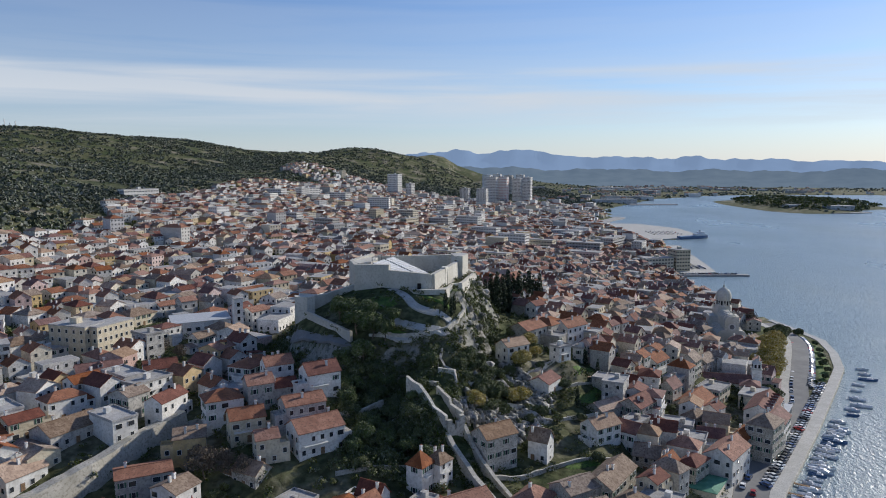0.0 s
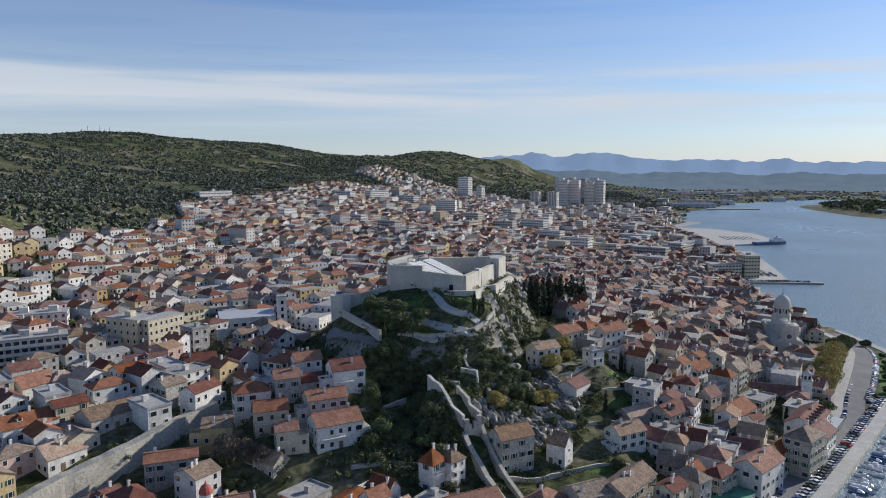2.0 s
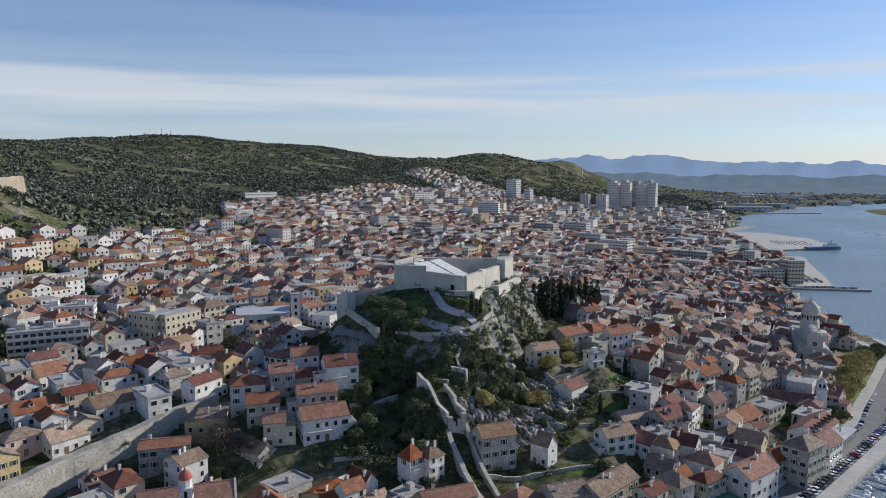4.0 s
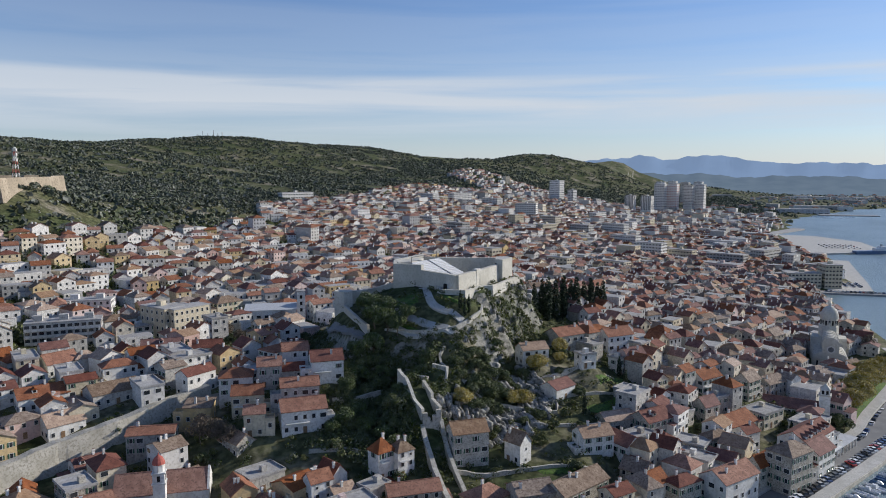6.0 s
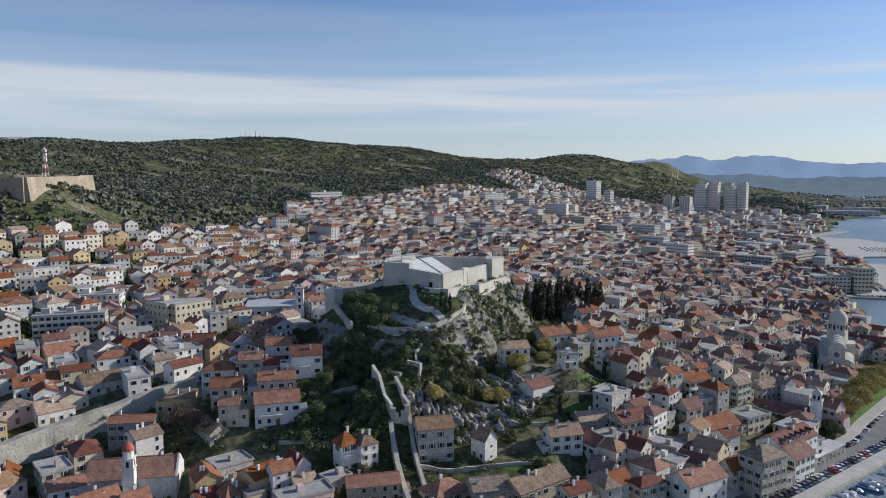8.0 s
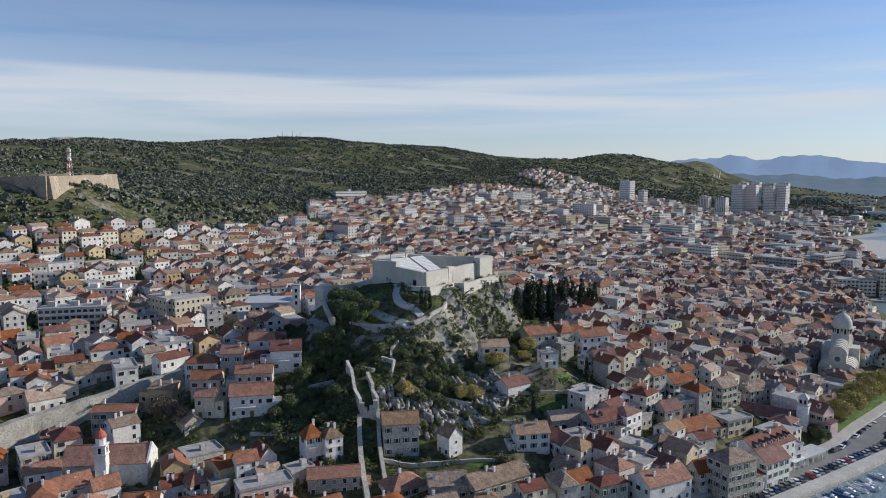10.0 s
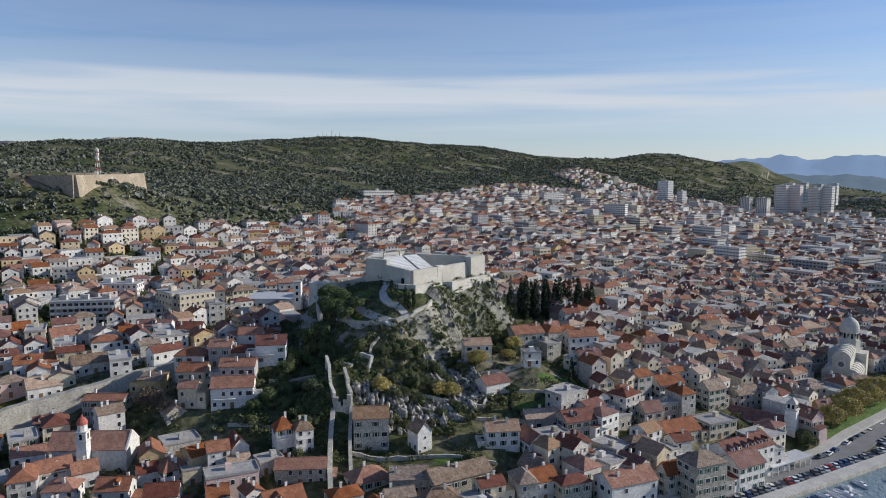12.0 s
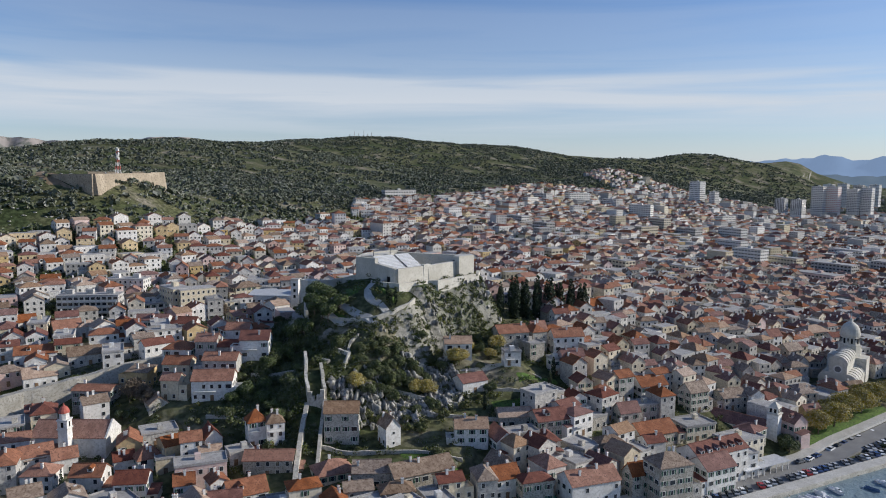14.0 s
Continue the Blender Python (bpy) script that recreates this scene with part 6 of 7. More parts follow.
class Pile:
    """Gathers many simple buildings into one mesh."""

    def __init__(self):
        self.v, self.f, self.m = [], [], []

    def add(self, pts, faces, mat):
        o = len(self.v)
        self.v += pts
        self.f += [tuple(i + o for i in q) for q in faces]
        self.m += [mat] * len(faces)

    def block(self, x, y, z, yaw, w, d, h, rh, roof, wall, tile, windows=True):
        c, s = math.cos(radians(yaw)), math.sin(radians(yaw))

        def at(px, py, pz):
            return (x + px * c - py * s, y + px * s + py * c, z + pz)

        a, b = w / 2, d / 2
        base = [at(-a, -b, -4), at(a, -b, -4), at(a, b, -4), at(-a, b, -4), at(-a, -b, h), at(a, -b, h), at(a, b, h), at(-a, b, h)]
        o = 0.3
        if roof == "gable":
            self.add(base + [at(-a, 0, h + rh), at(a, 0, h + rh)], [(0, 1, 5, 4), (2, 3, 7, 6), (1, 2, 6, 9, 5), (3, 0, 4, 8, 7)], wall)
            e = h - rh * o / b
            lo = [at(-a - o, -b - o, e), at(a + o, -b - o, e), at(a + o, 0, h + rh), at(-a - o, 0, h + rh), at(a + o, b + o, e), at(-a - o, b + o, e)]
            up = [(p[0], p[1], p[2] + 0.2) for p in lo]
            self.add(lo + up, [(6, 7, 8, 9), (9, 8, 10, 11), (0, 1, 7, 6), (4, 5, 11, 10), (1, 2, 8, 7), (2, 4, 10, 8), (0, 6, 9, 3), (3, 9, 11, 5), (3, 2, 1, 0), (5, 4, 2, 3)], tile)
        elif roof == "hip":
            self.add(base, [(0, 1, 5, 4), (2, 3, 7, 6), (1, 2, 6, 5), (3, 0, 4, 7)], wall)
            r = max(a - b, 0.3)
            lo = [at(-a - o, -b - o, h - 0.1), at(a + o, -b - o, h - 0.1), at(a + o, b + o, h - 0.1), at(-a - o, b + o, h - 0.1)]
            up = [(p[0], p[1], p[2] + 0.2) for p in lo] + [at(-r, 0, h + rh), at(r, 0, h + rh)]
            self.add(lo + up, [(4, 5, 9, 8), (5, 6, 9), (6, 7, 8, 9), (7, 4, 8), (0, 1, 5, 4), (1, 2, 6, 5), (2, 3, 7, 6), (3, 0, 4, 7), (3, 2, 1, 0)], tile)
        else:
            self.add(base, [(0, 1, 5, 4), (2, 3, 7, 6), (1, 2, 6, 5), (3, 0, 4, 7), (4, 5, 6, 7)], wall)
            self.add([at(-a + 0.4, -b + 0.4, h + 0.05), at(a - 0.4, -b + 0.4, h + 0.05), at(a - 0.4, b - 0.4, h + 0.05), at(-a + 0.4, b - 0.4, h + 0.05)], [(0, 1, 2, 3)], 12)
        if windows:
            fl = max(1, int(h / 2.8))
            fh = h / fl
            for side in (0, 1, 3):
                length, off = ((w, b), (d, a), (w, b), (d, a))[side]
                n = max(1, int(length / 2.8))
                for q in range(fl):
                    for k in range(n):
                        u = (k + 0.5) / n * length - length / 2
                        z0, z1 = q * fh + 0.95, q * fh + 2.25
                        if side == 0:
                            pts = [at(u - 0.5, -off - 0.06, z0), at(u + 0.5, -off - 0.06, z0), at(u + 0.5, -off - 0.06, z1), at(u - 0.5, -off - 0.06, z1)]
                        elif side == 1:
                            pts = [at(off + 0.06, u - 0.5, z0), at(off + 0.06, u + 0.5, z0), at(off + 0.06, u + 0.5, z1), at(off + 0.06, u - 0.5, z1)]
                        else:
                            pts = [at(-off - 0.06, u + 0.5, z0), at(-off - 0.06, u - 0.5, z0), at(-off - 0.06, u - 0.5, z1), at(-off - 0.06, u + 0.5, z1)]
                        self.add(pts, [(0, 1, 2, 3)], 11)
        if rh and (int(x * 7 + y * 3) % 3):
            for k in range(1 + int(x + y) % 2):
                cx, cy = a * (0.5 - k), b * 0.3
                zt = h + rh + 0.7
                p = [at(cx + i, cy + j, q) for q in (h, zt) for i, j in ((-0.35, -0.3), (0.35, -0.3), (0.35, 0.3), (-0.35, 0.3))]
                self.add(p, [(0, 1, 5, 4), (1, 2, 6, 5), (2, 3, 7, 6), (3, 0, 4, 7), (4, 5, 6, 7)], 0)


FAR_KEYS = ["white", "cream", "grey", "stone", "pink", "ochre", "tile_orange", "tile_red", "tile_brown", "tile_pale"]


def far_material(key):
    """Same surface, with its spread taken from each separate building of the joined mesh."""
    tints = {"white": ((0.58, 0.56, 0.52), (0.74, 0.72, 0.68)), "cream": ((0.56, 0.49, 0.36), (0.68, 0.61, 0.47)), "grey": ((0.36, 0.35, 0.33), (0.48, 0.47, 0.44)), "stone": ((0.37, 0.345, 0.30), (0.53, 0.50, 0.44)), "pink": ((0.56, 0.40, 0.36), (0.66, 0.50, 0.45)), "ochre": ((0.50, 0.38, 0.20), (0.62, 0.48, 0.27)),
             "tile_orange": ((0.235, 0.098, 0.054), (0.35, 0.160, 0.094)), "tile_red": ((0.16, 0.068, 0.052), (0.25, 0.112, 0.085)), "tile_brown": ((0.20, 0.14, 0.10), (0.33, 0.25, 0.185)), "tile_pale": ((0.31, 0.20, 0.13), (0.45, 0.31, 0.21))}
    a, b = tints[key]
    return surface("far_" + key, a, b, 0.5, tuple(v * 0.75 for v in a), 1.5, vary=0.18, island=True)


town_rng = random.Random(5)
spots = []
for district in (0, 1):
    yaw0 = 62 if district == 0 else 56
    c, s = math.cos(radians(yaw0)), math.sin(radians(yaw0))
    step = 12.0 if district == 0 else 8.8
    n = int(2600 / step)
    for i in range(-n, n):
        for j in range(-n, n):
            u, v = i * step + town_rng.uniform(-3.0, 3.0), j * step + town_rng.uniform(-3.0, 3.0) + (i % 2) * step * 0.5
            x, y = u * c - v * s, u * s + v * c
            if y < 95 or y > 1950 or x < -440 or x > 340:
                continue
            old = x > 5 and y < 640 or x > 40 and y < 780
            if old != (district == 1):
                continue
            spots.append((x, y, old, town_rng.random(), town_rng.random(), town_rng.random(), town_rng.random()))
sx, sy = np.array([p[0] for p in spots]), np.array([p[1] for p in spots])
ok = inside(sx, sy, TOWN)
for poly in OPEN:
    ok &= ~inside(sx, sy, poly)
ok &= segment_distance(sx, sy, SHORE) > np.where(sy < 480, 27, 14)
sz = height(sx, sy)
spots = [(p, z) for p, z, k in zip(spots, sz, ok) if k]
spots.sort(key=lambda q: math.hypot(q[0][0] - 60, q[0][1] - 40))
pile = Pile()
near_made = 0
for (x, y, old, r1, r2, r3, r4), z in spots:
    far = min(1, max(0, (y - 700) / 900))
    skip = 0.06 + 0.40 * far
    if 14 < x < 62 and 196 < y < 290:
        skip = 0.88
    elif -62 < x < 4 and 178 < y < 232:
        skip = 0.8
    elif ripple(x, y, 34, 9) < -0.55:
        skip = 0.75
    if r4 < skip:
        continue
    r4 = (r4 - skip) / (1 - skip)
    w, d = (8.2 + 7.5 * r1 * r1, 7.0 + 3.4 * r2) if not old else (7 + 4.5 * r1, 6 + 2.5 * r2)
    h = (5.0 + 4.2 * r3) if not old else (5.6 + 4.6 * r3)
    yaw = (62 if not old else 56) + (r2 - 0.5) * 30 + (90 if r4 > 0.45 else 0)
    roof = "gable" if r1 < 0.5 else ("hip" if r1 < 0.78 else "flat")
    if old:
        wall = ("stone", "white", "stone", "white", "cream", "grey")[int(r3 * 5.99)]
        tile = ("tile_brown", "tile_red", "tile_orange", "tile_orange", "tile_pale", "tile_red")[int(r2 * 5.99)]
    else:
        wall = ("white", "white", "cream", "white", "grey", "pink", "white", "white", "ochre")[int((r3 * 7 + r1 * 5) % 1 * 8.99)]
        tile = ("tile_orange", "tile_orange", "tile_red", "tile_brown", "tile_orange", "tile_pale")[int(r2 * 5.99)]
    if y > (560 if x < 0 else 760) and x > -300 and (r1 * 13 + r2 * 7) % 1 < 0.05 + 0.12 * far:
        w, d, h, roof = 13 + 11 * r2, 10 + 4 * r1, 9 + 9 * r3 * r3, "flat" if r4 < 0.7 else "hip"
        wall = ("white", "white", "grey", "cream", "white")[int(r1 * 4.99)]
    if not free_spot(x, y, 0.5 * max(w, d), 0.66 if old else 0.76):
        continue
    TAKEN.append((x, y, 0.5 * max(w, d)))
    rh = 1.5 + 1.3 * r4
    if near_made < 150:
        near_made += 1
        house(x, y, yaw, w, d, z, h, rh, roof, wall, tile, sides=(0, 1, 3))
    else:
        pile.block(x, y, z, yaw, w, d, h, rh if roof != "flat" else 0, roof, FAR_KEYS.index(wall), FAR_KEYS.index(tile), windows=y < 1050 or h > 9)
        if r4 < 0.5:
            # a lower wing against one long side
            q, side_ = radians(yaw), (-1 if r2 < 0.5 else 1)
            ox, oy = (r1 - 0.5) * w * 0.5, side_ * (d / 2 + 1.6)
            pile.block(x + ox * math.cos(q) - oy * math.sin(q), y + ox * math.sin(q) + oy * math.cos(q), z, yaw, w * 0.5, 3.6, h * 0.58, 0, "flat", FAR_KEYS.index(wall), FAR_KEYS.index(tile), windows=False)
plain_rng = random.Random(17)
for k in range(420):
    x, y = plain_rng.uniform(120, 1500), plain_rng.uniform(2050, 3450)
    big = plain_rng.random() < 0.22
    w, d, h = (plain_rng.uniform(30, 80), plain_rng.uniform(18, 34), plain_rng.uniform(7, 12)) if big else (plain_rng.uniform(9, 18), 10, plain_rng.uniform(5, 10))
    if not inside(np.array([x]), np.array([y]), LAND)[0] or ripple(x, y, 130, 12) < -0.1:
        continue
    pile.block(x, y, ground_z(x, y), plain_rng.uniform(-20, 20), w, d, h, 0 if big else 2.5, "flat" if big else "hip", FAR_KEYS.index(plain_rng.choice(["white", "grey", "white", "cream"])), FAR_KEYS.index("tile_orange"), windows=False)
far_mats = [far_material(k) for k in FAR_KEYS] + [M["frame"], M["glass"], M["concrete"]]
town = new("distant_houses", mesh_from("distant_houses", pile.v, pile.f, far_mats, pile.m))
tagged(town, "dense hillside town of pale houses with tiled roofs", "houses", kind="stuff")
# ---- trees and scrub ----
def trunk_bm(h, r, lean=0.0, limbs=4, seed=1):
    rnd = random.Random(seed)
    bm = bmesh.new()

    def limb(a, b, r0, r1, n=6):
        a, b = Vector(a), Vector(b)
        q = (b - a).to_track_quat("Z", "Y").to_matrix()
        r_ = [[bm.verts.new(p + q @ Vector((rr * math.cos(2 * math.pi * k / n), rr * math.sin(2 * math.pi * k / n), 0))) for k in range(n)] for p, rr in ((a, r0), ((a + b) / 2 + Vector((0.05, 0.03, 0)) * (b - a).length, (r0 + r1) / 2), (b, r1))]
        for p, s in zip(r_, r_[1:]):
            for k in range(n):
                bm.faces.new((p[k], p[(k + 1) % n], s[(k + 1) % n], s[k]))
        bm.faces.new(r_[-1])

    top = (lean, lean * 0.5, h)
    limb((0, 0, -1), top, r, r * 0.45)
    for k in range(limbs):
        a = 2 * math.pi * k / limbs + rnd.uniform(-0.4, 0.4)
        f = rnd.uniform(0.45, 0.9)
        o = Vector((lean * f, lean * 0.5 * f, h * f))
        limb(o, o + Vector((math.cos(a), math.sin(a), rnd.uniform(0.5, 1.0))) * h * rnd.uniform(0.35, 0.6), r * 0.4, r * 0.12)
    return bm


def crown_mesh(name, blobs, leaves, size, material, seed=1, flat=0.0):
    """Many small leaf sprays scattered over and inside uneven lobes."""
    rng = np.random.default_rng(seed)
    v, f = [], []
    vol = np.array([b[3] ** 2 * (b[4] if len(b) > 4 else 1) for b in blobs])
    share = rng.choice(len(blobs), leaves, p=vol / vol.sum())
    for k in share:
        b = blobs[k]
        cx, cy, cz, r = b[:4]
        tall = b[4] if len(b) > 4 else 1.0
        d = rng.normal(size=3)
        d /= np.linalg.norm(d)
        rr = r * (0.62 + 0.42 * rng.random() ** 0.7)
        c = np.array([cx + d[0] * rr, cy + d[1] * rr, cz + d[2] * rr * tall])
        n = d + rng.normal(size=3) * 0.7
        n /= np.linalg.norm(n)
        t = np.cross(n, rng.normal(size=3))
        t /= np.linalg.norm(t)
        u = np.cross(n, t)
        s = size * (0.6 + 0.8 * rng.random())
        o = len(v)
        v += [tuple(c + t * s), tuple(c + u * s * 0.8), tuple(c - t * s), tuple(c - u * s * 0.8 + n * s * 0.3)]
        f.append((o, o + 1, o + 2, o + 3))
    return mesh_from(name, v, f, [material])


def lobes(w, h, z, n, seed, top=1.0):
    rnd = random.Random(seed)
    out = []
    for k in range(n):
        a, q = rnd.uniform(0, 2 * math.pi), rnd.random() ** 0.6
        out.append((math.cos(a) * q * w * 0.62, math.sin(a) * q * w * 0.62, z + h * (0.25 + 0.5 * rnd.random()) * (1.1 - 0.45 * q), w * rnd.uniform(0.30, 0.48), rnd.uniform(0.7, 1.0)))
    return out


KINDS = {}


def kind(key, label, category, group, trunk, crown):
    root = thing(key, label, category, group, (0, 0, -400))
    part("trunk", trunk, M["bark"], root)
    placed("crown", crown, root)
    KINDS[key] = root


kind("pine_tree", "dark green umbrella-crowned pine tree", "tree", "pine trees", trunk_bm(5, 0.28, 0.5), crown_mesh("crown", lobes(4.2, 5.0, 3.2, 14, 1), 5200, 0.21, M["pine"], 1))
kind("round_tree", "dense dark green broadleaf tree", "tree", "broadleaf trees", trunk_bm(4, 0.25, 0.3), crown_mesh("crown", lobes(3.6, 5.2, 1.6, 14, 2), 4800, 0.2, M["leaf"], 2))
kind("autumn_tree", "broad tree with yellow-brown autumn leaves", "tree", "autumn trees", trunk_bm(5, 0.3, 0.3, 6), crown_mesh("crown", lobes(5.2, 6.5, 3.0, 18, 3), 4600, 0.22, M["autumn"], 3))
kind("olive_tree", "low grey-green olive tree", "tree", "olive trees", trunk_bm(2, 0.2, 0.3), crown_mesh("crown", lobes(2.6, 3.2, 0.9, 10, 4), 2600, 0.17, M["olive"], 4))
kind("bare_tree", "leafless tree with fine grey-brown twigs", "tree", "bare trees", trunk_bm(6, 0.25, 0.2, 9), crown_mesh("crown", lobes(4.2, 6.0, 2.4, 14, 5), 1500, 0.22, M["bark"], 5))
kind("cypress", "tall narrow dark cypress tree", "tree", "cypress trees", trunk_bm(3, 0.2, 0.0, 0), crown_mesh("crown", [(0, 0, 1.5, 1.0, 1.6), (0, 0, 4.0, 1.35, 1.9), (0.1, 0, 7.0, 1.25, 1.9), (0, 0.1, 9.6, 0.9, 1.9), (0, 0, 11.6, 0.5, 2.2)], 1300, 0.26, M["cypress"], 6))


def plant(key, x, y, size=1.0, dz=0.0):
    src = KINDS[key]
    rnd = random.Random(int(x * 31 + y * 17))
    ob = copy_thing(src, pose(x, y, ground_z(x, y) - 0.3 + dz, 0, 0, rnd.uniform(0, 360)) @ Matrix.Diagonal((size * rnd.uniform(0.9, 1.1), size * rnd.uniform(0.9, 1.1), size, 1)))
    TREES.append((x, y, 2.5 * size))
    return ob


TREES = []
# castle garden and the path below the curtain wall
for x, y, s in ((-40.0, 250.0, 1.2), (-35.5, 247.0, 1.1), (-28.5, 244.0, 1.2), (-19.5, 241.0, 1.0), (-32.0, 240.0, 1.3), (-26.5, 237.0, 1.35), (-21.5, 235.6, 1.1), (-35.5, 229.0, 1.1), (-29.0, 228.5, 1.2)):
    plant("pine_tree", x, y, s)
for x, y, s in ((-38, 228, 0.8), (-25, 227, 0.8), (-14, 226, 0.7), (-31, 226, 1.0), (-22, 222, 0.9), (-33, 216, 1.0), (-25, 214, 0.9), (-17, 214, 0.8), (-30, 207, 1.0), (-24, 203, 1.0), (-17, 200, 0.9), (-12, 222, 0.8), (-36, 200, 0.8), (-21, 193, 0.9), (-12, 192, 0.8), (-27, 190, 0.8)):
    plant("round_tree", x, y, s)
for x, y, s in ((0.4, 247.4, 0.66), (2.6, 246.2, 0.6), (3.6, 248.5, 0.6)):
    plant("cypress", x, y, s)
# trees growing on the cliff
for x, y, s in ((7.3, 226, 0.8), (11.5, 228, 0.95), (15.5, 232, 1.0), (19, 236, 0.9), (14.5, 224, 0.9), (18, 228, 1.0), (21, 231, 0.8), (8, 219, 0.7), (12, 218, 0.8), (17, 220, 0.9), (23, 240, 0.8), (25, 250, 0.8), (27, 262, 0.7), (10, 212, 0.7), (9, 232, 0.9), (13, 235, 0.9), (12, 222, 1.0), (17, 225, 1.0), (20, 222, 0.9), (6, 222, 0.8), (15, 214, 0.9)):
    plant("round_tree", x, y, s)
for x, y, s in ((27.5, 288, 1.3), (31, 292, 1.1), (24, 281, 1.0), (33, 284, 0.9), (36, 296, 0.9), (14, 205, 0.9), (18, 209, 0.8), (22, 214, 0.8), (26, 220, 0.7), (29, 276, 0.9)):
    plant("olive_tree", x, y, s)
slope_rng = random.Random(4)
grown = 0
while grown < 46:
    x, y = slope_rng.uniform(-48, 2), slope_rng.uniform(180, 226)
    if y > 238 - (x + 48) * 0.1 or x < -50 + (238 - y) * 0.45 or segment_distance(np.array(x), np.array(y), [(0, 236), (2, 220), (-3, 206), (4, 196), (10, 186)]) < 5.5 or segment_distance(np.array(x), np.array(y), [(-60, 258), (-55, 252.5), (-46, 243), (-38, 236.8), (-30, 233.2)]) < 4 or not free_spot(x, y, 1.5):
        continue
    plant("round_tree" if grown % 3 else "pine_tree", x, y, slope_rng.uniform(0.6, 1.05))
    grown += 1
grown = 0
while grown < 40:
    x, y = slope_rng.uniform(8, 40), slope_rng.uniform(196, 300)
    if x < 8 + max(0, y - 240) * 0.2 or not free_spot(x, y, 1.5):
        continue
    plant(("olive_tree", "round_tree", "olive_tree", "round_tree", "autumn_tree")[grown % 5], x, y, slope_rng.uniform(0.45, 0.9))
    grown += 1
# cypress row behind the castle
for k in range(15):
    plant("cypress", 18 + k * 2.0 + (k % 3) * 0.9, 318 + k * 2.6 + (k % 2) * 4.5, 1.45 + 0.3 * ((k * 7) % 3) / 2)
# waterside park
for x, y, s in ((157, 322, 1.15), (162, 333, 1.25), (166, 345, 1.35), (172, 357, 1.3), (177, 368, 1.3), (160, 343, 1.0), (183, 381, 1.2), (170, 369, 1.1)):
    plant("autumn_tree", x, y, s)
for x, y, s in ((149, 299, 1.0), (147, 303, 0.9), (190, 392, 1.5), (197, 402, 1.5), (203, 414, 1.4), (192, 404, 1.3), (205, 424, 1.0), (218, 425, 0.9), (206, 372, 0.6), (203, 362, 0.55), (211, 384, 0.6), (196, 345, 0.6), (216, 400, 0.6), (189, 334, 0.55), (180, 326, 0.4), (199, 356, 0.7)):
    plant("round_tree", x, y, s)
plant("bare_tree", 190, 430, 1.4)
for x, y, s in ((-66, 174, 1.25), (-60.5, 176, 1.0), (-55, 174, 0.85), (-70, 180, 0.9), (-118, 268, 0.9), (-108, 262, 0.8)):
    plant("bare_tree", x, y, s)
# gardens among the houses
garden_rng = random.Random(11)
made = 0
while made < 150:
    x, y = garden_rng.uniform(-200, 130), garden_rng.uniform(105, 330)
    if x > 95 and y < 250:
        continue
    if not (inside(np.array([x]), np.array([y]), TOWN)[0]) or not free_spot(x, y, 1.2) or inside(np.array([x]), np.array([y]), CASTLE)[0]:
        continue
    plant(garden_rng.choice(["olive_tree", "round_tree", "olive_tree", "cypress" if garden_rng.random() < 0.5 else "olive_tree"]), x, y, garden_rng.uniform(0.5, 0.85))
    made += 1
for key, ob in list(KINDS.items()):
    for o in (*ob.children_recursive, ob):
        bpy.data.objects.remove(o)


ICO = None


def scatter(name, points, material, label, category, squash=0.8, jag=0.28, seed=3, sub=1, slab=False):
    """Uneven leafy or rocky clumps joined into one mesh; points: x, y, z, radius."""
    bm = bmesh.new()
    bmesh.ops.create_icosphere(bm, subdivisions=sub, radius=1)
    bv = np.array([v.co[:] for v in bm.verts])
    bf = np.array([[v.index for v in f.verts] for f in bm.faces])
    bm.free()
    rng = np.random.default_rng(seed)
    p = np.asarray(points, float)
    n, m = len(p), len(bv)
    grow = 1 + rng.uniform(-jag, jag, (n, m, 1))
    shape = np.stack([rng.uniform(0.8, 1.25, n), rng.uniform(0.8, 1.25, n), squash * rng.uniform(0.8, 1.25, n)], 1)
    turn = rng.uniform(0, 2 * np.pi, n)
    if slab:
        shape[:, 0] *= rng.uniform(0.35, 0.6, n)
        shape[:, 1] *= rng.uniform(1.0, 1.7, n)
        turn = rng.normal(0.9, 0.45, n)
    c, s = np.cos(turn)[:, None], np.sin(turn)[:, None]
    q = bv[None] * grow * shape[:, None] * p[:, None, 3:4]
    q = np.stack([q[..., 0] * c - q[..., 1] * s, q[..., 0] * s + q[..., 1] * c, q[..., 2]], -1) + p[:, None, :3]
    faces_ = (bf[None] + (np.arange(n) * m)[:, None, None]).reshape(-1, 3)
    me = bpy.data.meshes.new(name)
    me.vertices.add(n * m)
    me.vertices.foreach_set("co", q.ravel())
    me.loops.add(len(faces_) * 3)
    me.loops.foreach_set("vertex_index", faces_.ravel().astype(np.int32))
    me.polygons.add(len(faces_))
    me.polygons.foreach_set("loop_start", np.arange(len(faces_), dtype=np.int32) * 3)
    me.polygons.foreach_set("loop_total", np.full(len(faces_), 3, np.int32))
    me.materials.append(material)
    me.update(calc_edges=True)
    me.validate()
    return tagged(new(name, me), label, category, kind="stuff")


wood_rng = np.random.default_rng(8)


def sample(n, x0, x1, y0, y1, keep, r0, r1, lift=0.5):
    x, y = wood_rng.uniform(x0, x1, n), wood_rng.uniform(y0, y1, n)
    k = keep(x, y)
    x, y = x[k], y[k]
    r = wood_rng.uniform(r0, r1, len(x))
    return np.stack([x, y, height(x, y) + r * lift, r], 1)


